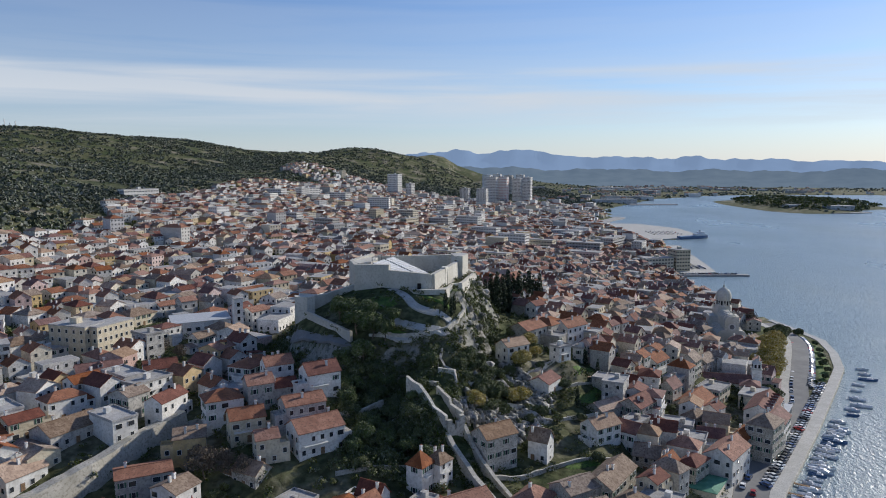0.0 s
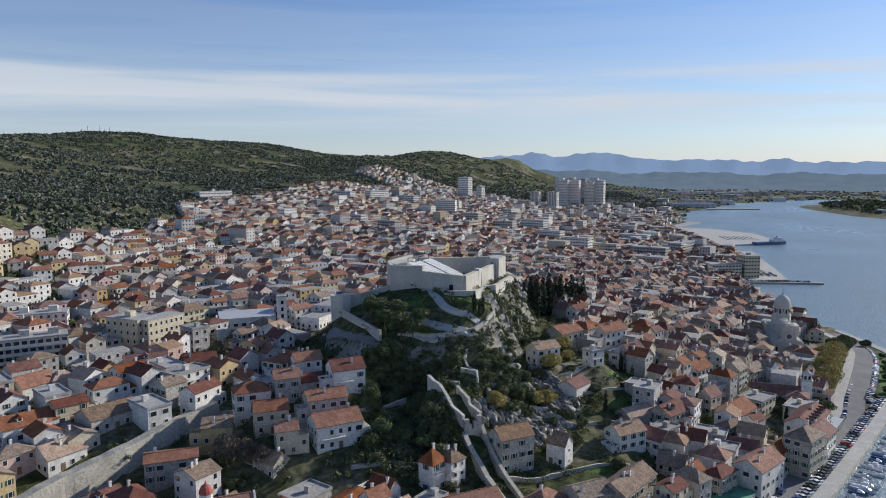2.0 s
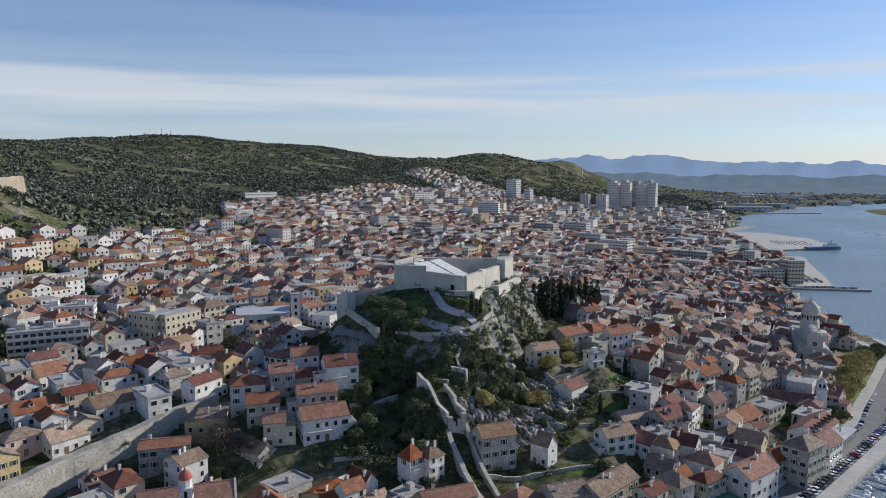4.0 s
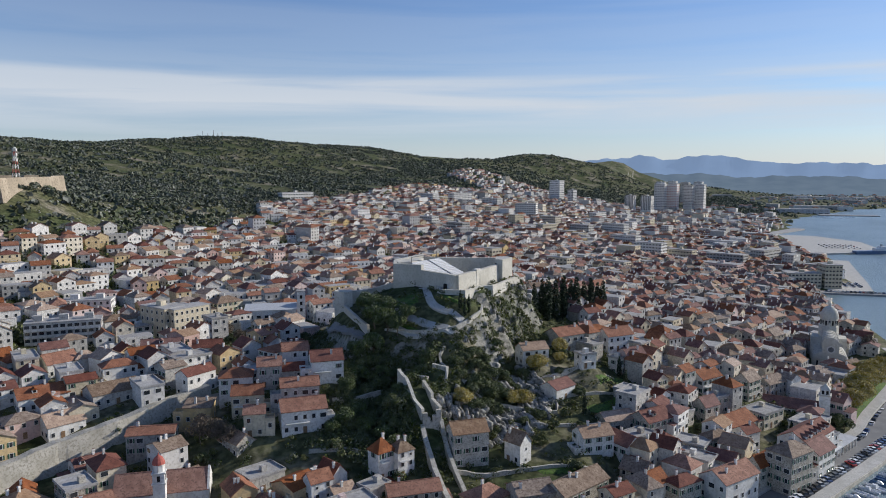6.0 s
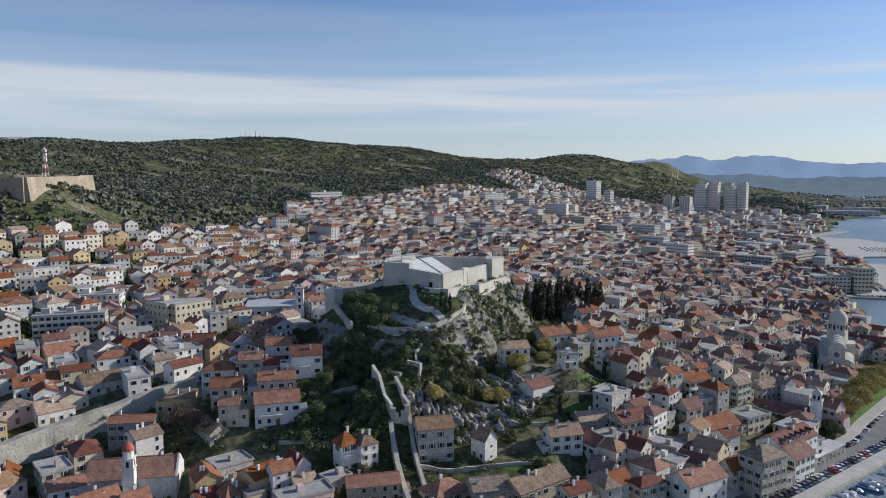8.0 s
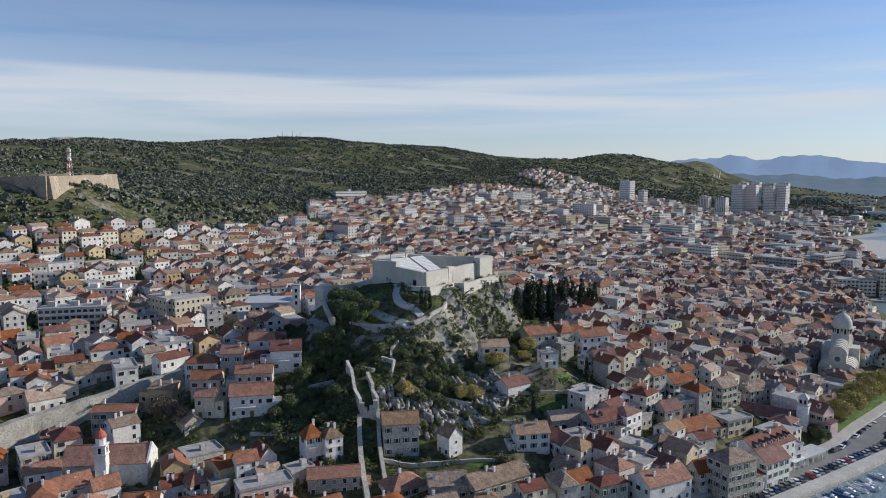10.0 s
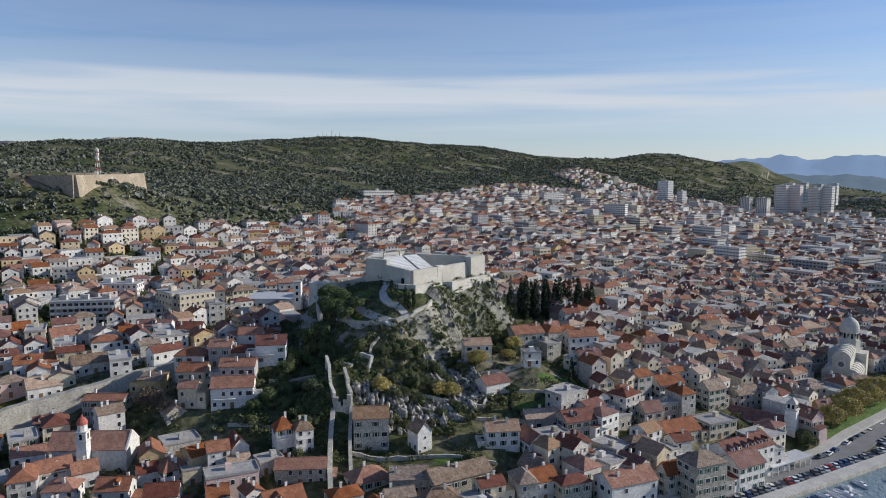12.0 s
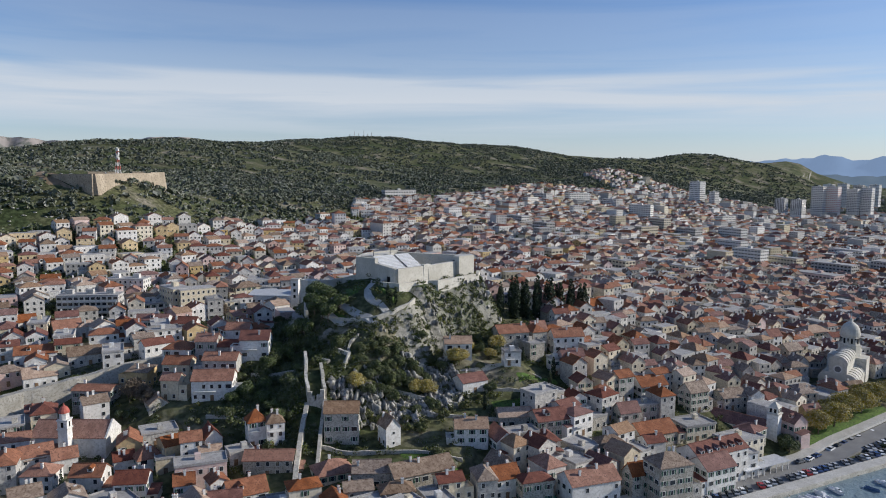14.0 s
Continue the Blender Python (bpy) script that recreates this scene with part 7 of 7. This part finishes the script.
def outside_town(x, y):
    return ~inside(x, y, TOWN) & inside(x, y, LAND) & (ripple(x, y, 40, 6) > -0.45) & ~inside(x, y, [(-329, 336), (-372, 442), (-404, 476), (-440, 400), (-386, 324)])


M["wood_far"] = surface("woodland_leaf", (0.085, 0.102, 0.072), (0.175, 0.19, 0.135), 0.03, vary=0.4, island=True, rough=0.9, spec=0.05)
def gaps(n, x0, x1, y0, y1, r0, r1, seed):
    rnd = random.Random(seed)
    out = []
    grid = {}
    for a, b, c in TAKEN:
        grid.setdefault((int(a // 20), int(b // 20)), []).append((a, b, c))
    while len(out) < n:
        x, y = rnd.uniform(x0, x1), rnd.uniform(y0, y1)
        r = rnd.uniform(r0, r1)
        gx_, gy_ = int(x // 20), int(y // 20)
        if any(math.hypot(a - x, b - y) < c * 0.8 for i in (-1, 0, 1) for j in (-1, 0, 1) for a, b, c in grid.get((gx_ + i, gy_ + j), ())):
            continue
        out.append((x, y, r))
    p = np.array(out)
    k = inside(p[:, 0], p[:, 1], TOWN)
    p = p[k]
    return np.stack([p[:, 0], p[:, 1], height(p[:, 0], p[:, 1]) + p[:, 2] * 0.5, p[:, 2]], 1)


M["shrub"] = surface("shrub_leaf", (0.065, 0.09, 0.03), (0.17, 0.18, 0.065), 0.2, vary=0.45, island=True, rough=0.9, spec=0.05)


WALL_LINE = [(0, 236), (2, 220), (-3, 206), (4, 196), (10, 186), (23, 165)]
PATHS = [(-60, 258), (-55, 252.5), (-46, 243), (-38, 236.8), (-30, 233.2)]


def on_rock(n, r0, r1, seed, steep, clear=4.0):
    rng = np.random.default_rng(seed)
    x, y = rng.uniform(-74, 50, n), rng.uniform(178, 330, n)
    z = height(x, y)
    g = np.hypot(height(x + 1, y) - z, height(x, y + 1) - z)
    k = ~(inside(x, y, ROCKY) & (ripple(x, y, 5, 13) > 0.1)) & inside(x, y, CASTLE) & (g > steep) & ~inside(x, y, PLATEAU) & (segment_distance(x, y, WALL_LINE) > clear) & (segment_distance(x, y, PATHS) > 2.8)
    r = rng.uniform(r0, r1, n)
    return np.stack([x, y, z, r], 1)[k]


def leafy(name, points, material, label, category, per=36, leaf=0.3, squash=0.8, seed=5):
    """Clumps of small leaf sprays joined into one mesh; points: x, y, z, radius."""
    rng = np.random.default_rng(seed)
    p = np.asarray(points, float)
    n = len(p)
    d = rng.normal(size=(n, per, 3))
    d /= np.linalg.norm(d, axis=2, keepdims=True)
    d[..., 2] = np.abs(d[..., 2]) * 1.0 - 0.15
    shape = rng.uniform(0.75, 1.3, (n, 1, 3)) * np.array([1, 1, squash])
    c = p[:, None, :3] + d * shape * (p[:, None, 3:4] * rng.uniform(0.55, 1.15, (n, per, 1)))
    nn = d + rng.normal(size=d.shape) * 0.6
    nn /= np.linalg.norm(nn, axis=2, keepdims=True)
    t = np.cross(nn, rng.normal(size=d.shape))
    t /= np.linalg.norm(t, axis=2, keepdims=True)
    u = np.cross(nn, t)
    sz = leaf * np.sqrt(p[:, None, 3:4]) * rng.uniform(0.6, 1.4, (n, per, 1))
    q = np.stack([c + t * sz, c + u * sz * 0.8, c - t * sz, c - u * sz * 0.8 + nn * sz * 0.3], 2).reshape(-1, 3)
    m = n * per
    me = bpy.data.meshes.new(name)
    me.vertices.add(m * 4)
    me.vertices.foreach_set("co", q.ravel())
    me.loops.add(m * 4)
    me.loops.foreach_set("vertex_index", np.arange(m * 4, dtype=np.int32))
    me.polygons.add(m)
    me.polygons.foreach_set("loop_start", np.arange(m, dtype=np.int32) * 4)
    me.polygons.foreach_set("loop_total", np.full(m, 4, np.int32))
    me.materials.append(material)
    me.update(calc_edges=True)
    return tagged(new(name, me), label, category, kind="stuff")


def crag(p):
    return p[ripple(p[:, 0], p[:, 1] + p[:, 2], 6, 3) > 0.05]


ROCKY = [(3, 204), (10, 199), (30, 214), (42, 238), (34, 264), (16, 246), (8, 226)]
rock_rng = np.random.default_rng(51)
rx_, ry_ = rock_rng.uniform(0, 44, 1500), rock_rng.uniform(198, 266, 1500)
keep_ = inside(rx_, ry_, ROCKY) & (segment_distance(rx_, ry_, WALL_LINE) > 5) & (ripple(rx_, ry_, 5, 13) > -0.15) & np.array([free_spot(a, b, 1.0) for a, b in zip(rx_, ry_)])
rr_ = rock_rng.uniform(0.7, 2.1, 1500)
scatter("slope_rocks", np.stack([rx_, ry_, height(rx_, ry_) + 0.1, rr_], 1)[keep_], M["rock"], "pale limestone crags breaking through the slope", "rocks", squash=0.95, jag=0.4, slab=True, sub=2, seed=9)
scatter("cliff_rocks", np.concatenate([crag(on_rock(2600, 0.4, 1.3, 31, 1.25)), on_rock(260, 0.4, 1.0, 33, 0.6)]), M["rock"], "craggy grey limestone of the castle cliff", "rocks", squash=1.2, jag=0.42, slab=True, sub=2)
leafy("cliff_scrub", on_rock(10500, 0.5, 1.8, 32, 0.25, 2.2), M["shrub"], "green scrub growing in the cliff", "shrubs", per=64, leaf=0.2)
leafy("garden_shrubs", gaps(5200, -340, 150, 95, 430, 0.6, 2.0, 21), M["shrub"], "green shrubs and trees in the town gardens", "shrubs", per=52, leaf=0.22)
leafy("street_trees", gaps(6500, -420, 330, 430, 1900, 1.6, 4.6, 22), M["shrub"], "green trees between the houses of the town", "trees", per=22, leaf=0.55)
near_wood = sample(15000, -700, -270, 60, 820, lambda x, y: outside_town(x, y) & (ripple(x, y, 17, 7) > np.where((x > -430) & (y > 330) & (y < 620), 0.12, -0.35)), 1.2, 2.9)
leafy("woodland", near_wood, M["wood_far"], "dark evergreen woodland with gaps of pale rock", "woods", per=20, leaf=0.6, squash=0.9)
hill = np.concatenate([
    sample(36000, -1700, -80, 300, 2400, lambda x, y: outside_town(x, y) & (ripple(x, y, 30, 8) > -0.6), 2.0, 4.4, 0.3),
    sample(7000, -700, 400, 1800, 3400, outside_town, 3, 7, 0.2)])
leafy("woodland", hill, M["wood_far"], "dark evergreen woodland covering the far hills", "woods", per=9, leaf=1.0)
pale = sample(5200, -700, -270, 60, 820, lambda x, y: ~inside(x, y, TOWN) & inside(x, y, LAND), 0.5, 1.5, 0.1)
scatter("rock_outcrops", pale, M["rock"], "scattered pale limestone outcrops on the slope", "rocks", squash=0.5, jag=0.35)
far_side = sample(9000, 250, 3000, 1500, 4300, lambda x, y: (inside(x, y, LAND) | inside(x, y, ISLAND)) & ~inside(x, y, TOWN) & (ripple(x, y, 90, 4) > -0.2), 2.5, 6, 0.2)
grove = sample(1300, 730, 1110, 1560, 2210, lambda x, y: inside(x, y, ISLAND) & (x > 770) & (y > 1620), 4, 8, 0.3)
leafy("island_woods", grove, M["shrub"], "dark pine wood covering the island", "woods", per=14, leaf=0.9)
scatter("far_woods", far_side, M["wood_far"], "dark woods on the far side of the bay", "woods")


def thicket(n, outline, r0, r1, seed):
    rng = np.random.default_rng(seed)
    o = np.array(outline)
    x, y = rng.uniform(o[:, 0].min(), o[:, 0].max(), n), rng.uniform(o[:, 1].min(), o[:, 1].max(), n)
    k = inside(x, y, outline) & ~inside(x, y, PLATEAU) & (segment_distance(x, y, WALL_LINE) > 4.2) & (segment_distance(x, y, PATHS) > 3.4)
    k &= np.array([free_spot(a, b, 1.0) for a, b in zip(x, y)])
    r = rng.uniform(r0, r1, n)
    return np.stack([x, y, height(x, y) + r * 0.4, r], 1)[k]


slope = [(-68, 268), (-64, 250), (-58, 232), (-46, 206), (-32, 180), (2, 176), (-6, 205), (-1, 230), (-28, 232)]
leafy("slope_thicket", thicket(1500, slope, 0.9, 2.2, 41), M["leaf"], "dense dark green thicket on the castle slope", "bushes", per=120, leaf=0.22, squash=1.1)
leafy("hillside_trees", gaps(1100, -335, -185, 170, 430, 1.6, 3.2, 23), M["leaf"], "dark green trees among the hillside houses", "trees", per=40, leaf=0.5, squash=1.2)
# ---- waterfront ----
def offset_line(pts, d):
    out = []
    for i, (x, y) in enumerate(pts):
        a, b = pts[max(i - 1, 0)], pts[min(i + 1, len(pts) - 1)]
        tx, ty = b[0] - a[0], b[1] - a[1]
        q = math.hypot(tx, ty)
        out.append((x - ty / q * d, y + tx / q * d))
    return out


EDGE = [(85, 150), (111, 206), (123, 223), (148, 260), (186, 318), (207, 351), (220, 382), (228, 412), (226, 440), (222, 470)]


def along(pts, s):
    for (ax, ay), (bx, by) in zip(pts, pts[1:]):
        q = math.hypot(bx - ax, by - ay)
        if s <= q:
            return ax + (bx - ax) * s / q, ay + (by - ay) * s / q, math.degrees(math.atan2(by - ay, bx - ax))
        s -= q
    return None


ROAD = offset_line([(60, 100)] + EDGE[:4], 11.0) + [(158, 295), (168, 318), (179, 340), (194, 371), (206, 398), (213, 426), (214, 460)]
ribbon("pavement", offset_line(EDGE, 2.2), 4.4, M["paving"], "pale stone promenade along the water", "pavement", 0.32)
ribbon("parking_strip", offset_line(EDGE[:5], 6.2), 4.0, M["asphalt"], "asphalt strip with angled parking bays", "road", 0.2)
ribbon("road", ROAD, 8.4, M["asphalt"], "grey asphalt waterfront road", "road", 0.16)
ribbon("pavement", offset_line(ROAD, 6.4), 4.2, M["paving"], "pale pavement on the town side of the road", "pavement", 0.30)
lawn("lawn", [(182, 322), (189, 329), (203, 355), (214, 384), (221, 410), (218, 414), (210, 392), (198, 364), (187, 341)], "green lawn beside the promenade")
lawn("lawn", [(147, 300), (151, 298), (163, 322), (173, 344), (188, 374), (182, 381), (166, 354), (154, 327)], "green lawn under the park trees")
quay_wall = thing("quay_wall", "stone quay edge above the water", "quay", kind="structure")
part("edge", strip_wall([(x, y, 1.45) for x, y in EDGE], 0.8, 4, follow=False), M["citywall"], quay_wall)
pier = thing("pier", "long low concrete pier", "pier")
bm = bmesh.new()
prism(bm, [(214, 672), (288, 673), (288, 680), (214, 684)], -3, 1.5)
part("deck", bm, M["concrete"], pier)
bm = bmesh.new()
prism(bm, PORT[0], -3, 1.75)
part("apron", bm, M["paving"], thing("ferry_quay", "wide pale paved ferry quay with parked cars", "quay"))
bm = bmesh.new()
prism(bm, PORT[1], -3, 1.7)
part("apron", bm, M["paving"], thing("harbour_front", "pale paved harbour front by the hotel", "quay"))
bm = bmesh.new()
prism(bm, [(470, 1925), (600, 1925), (600, 1950), (470, 1960)], -3, 2)
part("apron", bm, M["concrete"], thing("far_jetty", "long concrete jetty in the bay", "quay"))
bm = bmesh.new()
prism(bm, [(262, 1290), (345, 1440), (330, 1460), (258, 1320)], -3, 2)
part("apron", bm, M["concrete"], thing("boatyard_quay", "flat grey concrete boatyard quay", "quay"))
bm = bmesh.new()
prism(bm, [(830, 1560), (930, 1590), (926, 1600), (832, 1580)], -3, 1.6)
part("apron", bm, M["concrete"], thing("island_jetty", "low stone jetty of the island", "quay"))

PAINT = {}
for key, c in (("white", (0.72, 0.73, 0.74)), ("silver", (0.36, 0.37, 0.38)), ("black", (0.02, 0.02, 0.022)), ("blue", (0.04, 0.08, 0.20)), ("red", (0.35, 0.03, 0.03)), ("grey", (0.13, 0.135, 0.14))):
    PAINT[key] = surface("car_paint_" + key, c, tuple(v * 1.12 for v in c), 1.0, rough=0.3, spec=0.5)
M["rubber"] = surface("rubber", (0.015, 0.015, 0.015), (0.03, 0.03, 0.03), 3.0)
CARS = {}


def car_source(key):
    root = thing("parked_car", f"{key} car parked along the waterfront", "car", "parked cars", (0, 0, -400))
    bm = bmesh.new()
    prof = [(-2.1, 0.35), (-2.15, 0.8), (-1.9, 0.98), (0.75, 1.0), (1.9, 0.85), (2.1, 0.6), (2.1, 0.35)]
    low = [[bm.verts.new((x, s * 0.85, z)) for x, z in prof] for s in (-1, 1)]
    n = len(prof)
    for k in range(n):
        bm.faces.new((low[0][k], low[0][(k + 1) % n], low[1][(k + 1) % n], low[1][k]))
    bm.faces.new(low[0][::-1])
    bm.faces.new(low[1])
    bmesh.ops.recalc_face_normals(bm, faces=bm.faces)
    part("body", bm, PAINT[key], root)
    bm = bmesh.new()
    solid(bm, [(-1.85, -0.78, 0.98), (0.95, -0.78, 0.98), (0.95, 0.78, 0.98), (-1.85, 0.78, 0.98), (-1.35, -0.62, 1.44), (0.2, -0.62, 1.44), (0.2, 0.62, 1.44), (-1.35, 0.62, 1.44)], [(0, 1, 5, 4), (1, 2, 6, 5), (2, 3, 7, 6), (3, 0, 4, 7), (4, 5, 6, 7)])
    part("cabin_glass", bm, M["glass"], root)
    bm = bmesh.new()
    box(bm, -1.32, -0.62, 1.443, 0.18, 0.62, 1.5)
    part("roof", bm, PAINT[key], root)
    for x in (-1.3, 1.3):
        for s in (-1, 1):
            bm = bmesh.new()
            lathe(bm, [(0.0, -0.1), (0.32, -0.1), (0.32, 0.1), (0.0, 0.1)], 10)
            part("wheel", bm, M["rubber"], root, m=pose(x, s * 0.78, 0.32, 90, 0, 0))
    CARS[key] = root


for key in PAINT:
    car_source(key)
car_rng = random.Random(4)


def park(x, y, yaw, z=None):
    key = car_rng.choice(["white", "white", "silver", "silver", "black", "grey", "blue", "blue", "white", "grey"] if car_rng.random() < 0.93 else ["red"])
    copy_thing(CARS[key], pose(x, y, (ground_z(x, y) + 0.22) if z is None else z, 0, 0, yaw))


line = offset_line(EDGE, 6.4)
s = 66.0
while s < 200:
    q = along(line, s)
    if q:
        park(q[0], q[1], q[2] + 62 + car_rng.uniform(-3, 3), 1.52)
    s += 2.95 if car_rng.random() > 0.07 else 6
line = offset_line(ROAD, 3.2)
s = 215.0
while s < 345:
    q = along(line, s)
    if q:
        park(q[0], q[1], q[2] + car_rng.uniform(-2, 2), 1.48)
    s += car_rng.choice([5.4, 5.4, 5.8, 11])
line = offset_line([(168, 318), (179, 340), (194, 371), (206, 398), (213, 426)], -5.2)
s = 4.0
while s < 110:
    q = along(line, s)
    if q:
        park(q[0], q[1], q[2] - 118 + car_rng.uniform(-6, 6), 1.50)
    s += 3.1
for s, o in ((70, 12.5), (96, 9.5), (104, 12.8), (58, 9.2), (62, 12.6)):
    q = along(offset_line(EDGE, o), s)
    park(q[0], q[1], q[2] + (0 if o < 15 else 180), 1.48)
# hillside car park
lot = thing("car_park", "asphalt car park between the houses", "car park", kind="structure")
bm = bmesh.new()
pz = 30.9
prism(bm, [(-104, 240), (-92, 232), (-84, 240), (-86, 256), (-100, 258)], 26, pz)
part("surface", bm, M["asphalt"], lot)
for k in range(7):
    park(-99.5 + k * 2.05, 241.0 - k * 0.8 + 1.5, 62, pz + 0.02)
    park(-100 + k * 2.1, 252.5 - k * 0.3, 75, pz + 0.02)
for x, y in ((-88, 243), (-87.5, 246.5)):
    park(x, y, 10, pz + 0.02)
for k in range(18):
    park(222 + k * 3.2, 678.5, 90 + car_rng.uniform(-4, 4), 1.52)
for k in range(16):
    park(246 + (k % 3) * 6, 712 + (k // 3) * 5.5, 80, 1.72)
for k in range(28):
    park(306 + (k % 7) * 7, 1080 + (k // 7) * 16, 70, 1.77)
for ob in CARS.values():
    for o in (*ob.children_recursive, ob):
        bpy.data.objects.remove(o)

HULL = surface("boat_hull", (0.62, 0.63, 0.64), (0.74, 0.75, 0.76), 1.0, rough=0.35, spec=0.5)
HULL_BLUE = surface("boat_hull_blue", (0.06, 0.12, 0.22), (0.09, 0.16, 0.28), 1.0, rough=0.35, spec=0.5)


def boat(x, y, yaw, length, hull=HULL, cabin=True, label="small white moored motorboat"):
    r = thing("motorboat", label, "boat", "moored boats", (x, y, 0), yaw)
    L, B = length, length * 0.31
    bm = bmesh.new()
    stations = [(-0.5, 0.86, 0.0), (-0.2, 1.0, 0.0), (0.15, 0.9, 0.03), (0.38, 0.5, 0.12), (0.5, 0.04, 0.22)]
    rings_ = []
    for f, w, up in stations:
        hw = B / 2 * w
        z = 0.75 + up * L * 0.25
        rings_.append([bm.verts.new(p) for p in ((f * L, -hw, z), (f * L, -hw * 0.7, -0.3), (f * L, hw * 0.7, -0.3), (f * L, hw, z), (f * L, hw * 0.82, z - 0.02), (f * L, hw * 0.75, 0.35), (f * L, -hw * 0.75, 0.35), (f * L, -hw * 0.82, z - 0.02))])
    for a, b in zip(rings_, rings_[1:]):
        for k in range(8):
            bm.faces.new((a[k], b[k], b[(k + 1) % 8], a[(k + 1) % 8]))
    bm.faces.new(rings_[0])
    bm.faces.new(rings_[-1][::-1])
    bmesh.ops.recalc_face_normals(bm, faces=bm.faces)
    part("hull", bm, hull, r)
    if cabin:
        bm = bmesh.new()
        solid(bm, [(-0.08 * L, -B * 0.3, 0.35), (0.3 * L, -B * 0.22, 0.8), (0.3 * L, B * 0.22, 0.8), (-0.08 * L, B * 0.3, 0.35), (-0.04 * L, -B * 0.26, 1.55), (0.14 * L, -B * 0.22, 1.5), (0.14 * L, B * 0.22, 1.5), (-0.04 * L, B * 0.26, 1.55)], [(0, 1, 5, 4), (1, 2, 6, 5), (2, 3, 7, 6), (3, 0, 4, 7), (4, 5, 6, 7)])
        part("cabin", bm, HULL, r)
        bm = bmesh.new()
        solid(bm, [(0.145 * L, -B * 0.2, 1.42), (0.145 * L, B * 0.2, 1.42), (0.215 * L, B * 0.2, 1.15), (0.215 * L, -B * 0.2, 1.15)], [(0, 1, 2, 3)])
        part("windscreen", bm, M["glass"], r, m=pose(0.01, 0, 0.06))
    return r


boat_rng = random.Random(9)
s = 20.0
while s < 245:
    q = along(EDGE, s)
    L = boat_rng.uniform(4.8, 9.0)
    d = -(L / 2 + boat_rng.uniform(1.2, 3.5) + (4 if s > 150 else 0))
    a = radians(q[2])
    x, y = q[0] - math.sin(a) * d, q[1] + math.cos(a) * d
    boat(x, y, q[2] + (90 if boat_rng.random() < 0.4 else -90) + boat_rng.uniform(-10, 10), L, HULL if boat_rng.random() < 0.85 else HULL_BLUE, boat_rng.random() < 0.75)
    s += boat_rng.uniform(3.4, 5.2) if s < 140 else boat_rng.uniform(7, 14)


def ferry():
    r = thing("ferry", "blue and white ferry lying at the quay", "ship", at=(352, 1036, 0), yaw=22)
    bm = bmesh.new()
    prism(bm, [(-26, -5), (14, -5), (24, -2.5), (27, 0), (24, 2.5), (14, 5), (-26, 5)], -1, 4.2)
    part("hull", bm, HULL_BLUE, r)
    bm = bmesh.new()
    box(bm, 2, -4.5, 4.204, 20, 4.5, 7.2)
    part("deckhouse", bm, HULL, r)
    bm = bmesh.new()
    box(bm, 8, -3.6, 7.204, 17, 3.6, 9.8)
    part("bridge", bm, HULL, r)
    bm = bmesh.new()
    box(bm, 10, -1, 9.804, 12, 1, 12.5)
    part("funnel", bm, M["metal"], r)


ferry()


def pergola():
    r = thing("terrace_pergola", "long white pergola roof over a waterfront terrace", "pergola", at=(141.0, 277.0, 1.4), yaw=57)
    for i in range(8):
        for s in (-1, 1):
            bm = bmesh.new()
            box(bm, -0.15, -0.15, -1.5, 0.15, 0.15, 3.2)
            part("post", bm, M["frame"], r, m=pose(-11 + i * 3.1, s * 3.0, 0))
    bm = bmesh.new()
    box(bm, -11.4, -3.4, 3.2, 11.4, 3.4, 3.42)
    part("roof", bm, M["metal"], r)
    bm = bmesh.new()
    box(bm, -11.2, -3.2, 3.43, -3.6, 3.2, 3.55)
    part("awning", bm, M["seat"], r, "white awning panels")


pergola()


def kiosk(x, y, yaw, w, d, h, mat, label):
    r = thing("kiosk", label, "kiosk", at=(x, y, 1.4), yaw=yaw)
    bm = bmesh.new()
    box(bm, -w / 2, -d / 2, -1.5, w / 2, d / 2, h)
    part("wall", bm, M["cream"], r)
    part("roof", roof_bm(w, d, h, 0.8, "hip"), [mat, mat], r)


M["green_roof"] = surface("green_sheet_roof", (0.06, 0.20, 0.13), (0.10, 0.28, 0.19), 0.6, rough=0.6)
kiosk(86, 206, 56, 13, 9, 4, M["green_roof"], "low quayside building with a green sheet roof")
kiosk(99, 231, 53, 8, 6, 3.2, M["metal"], "small quayside kiosk with a grey roof")
kiosk(114, 251, 55, 7, 5, 3.0, M["seat"], "small quayside kiosk with a pale awning roof")
for i in range(6):
    r = thing("jetty", "short wooden mooring jetty", "jetty", "mooring jetties")
    q = along(EDGE, 30 + i * 9.0)
    a = radians(q[2])
    bm = bmesh.new()
    box(bm, -0.6, 0, 0.5, 0.6, 8.5, 0.75)
    part("deck", bm, M["wood"], r, m=pose(q[0], q[1], 0, 0, 0, q[2] + 180))
    for yy in (2.0, 5.0, 8.0):
        bm = bmesh.new()
        box(bm, -0.15, -0.15, -2.0, 0.15, 0.15, 0.498)
        part("pile", bm, M["wood"], r, m=pose(q[0], q[1], 0, 0, 0, q[2] + 180) @ pose(0, yy, 0))
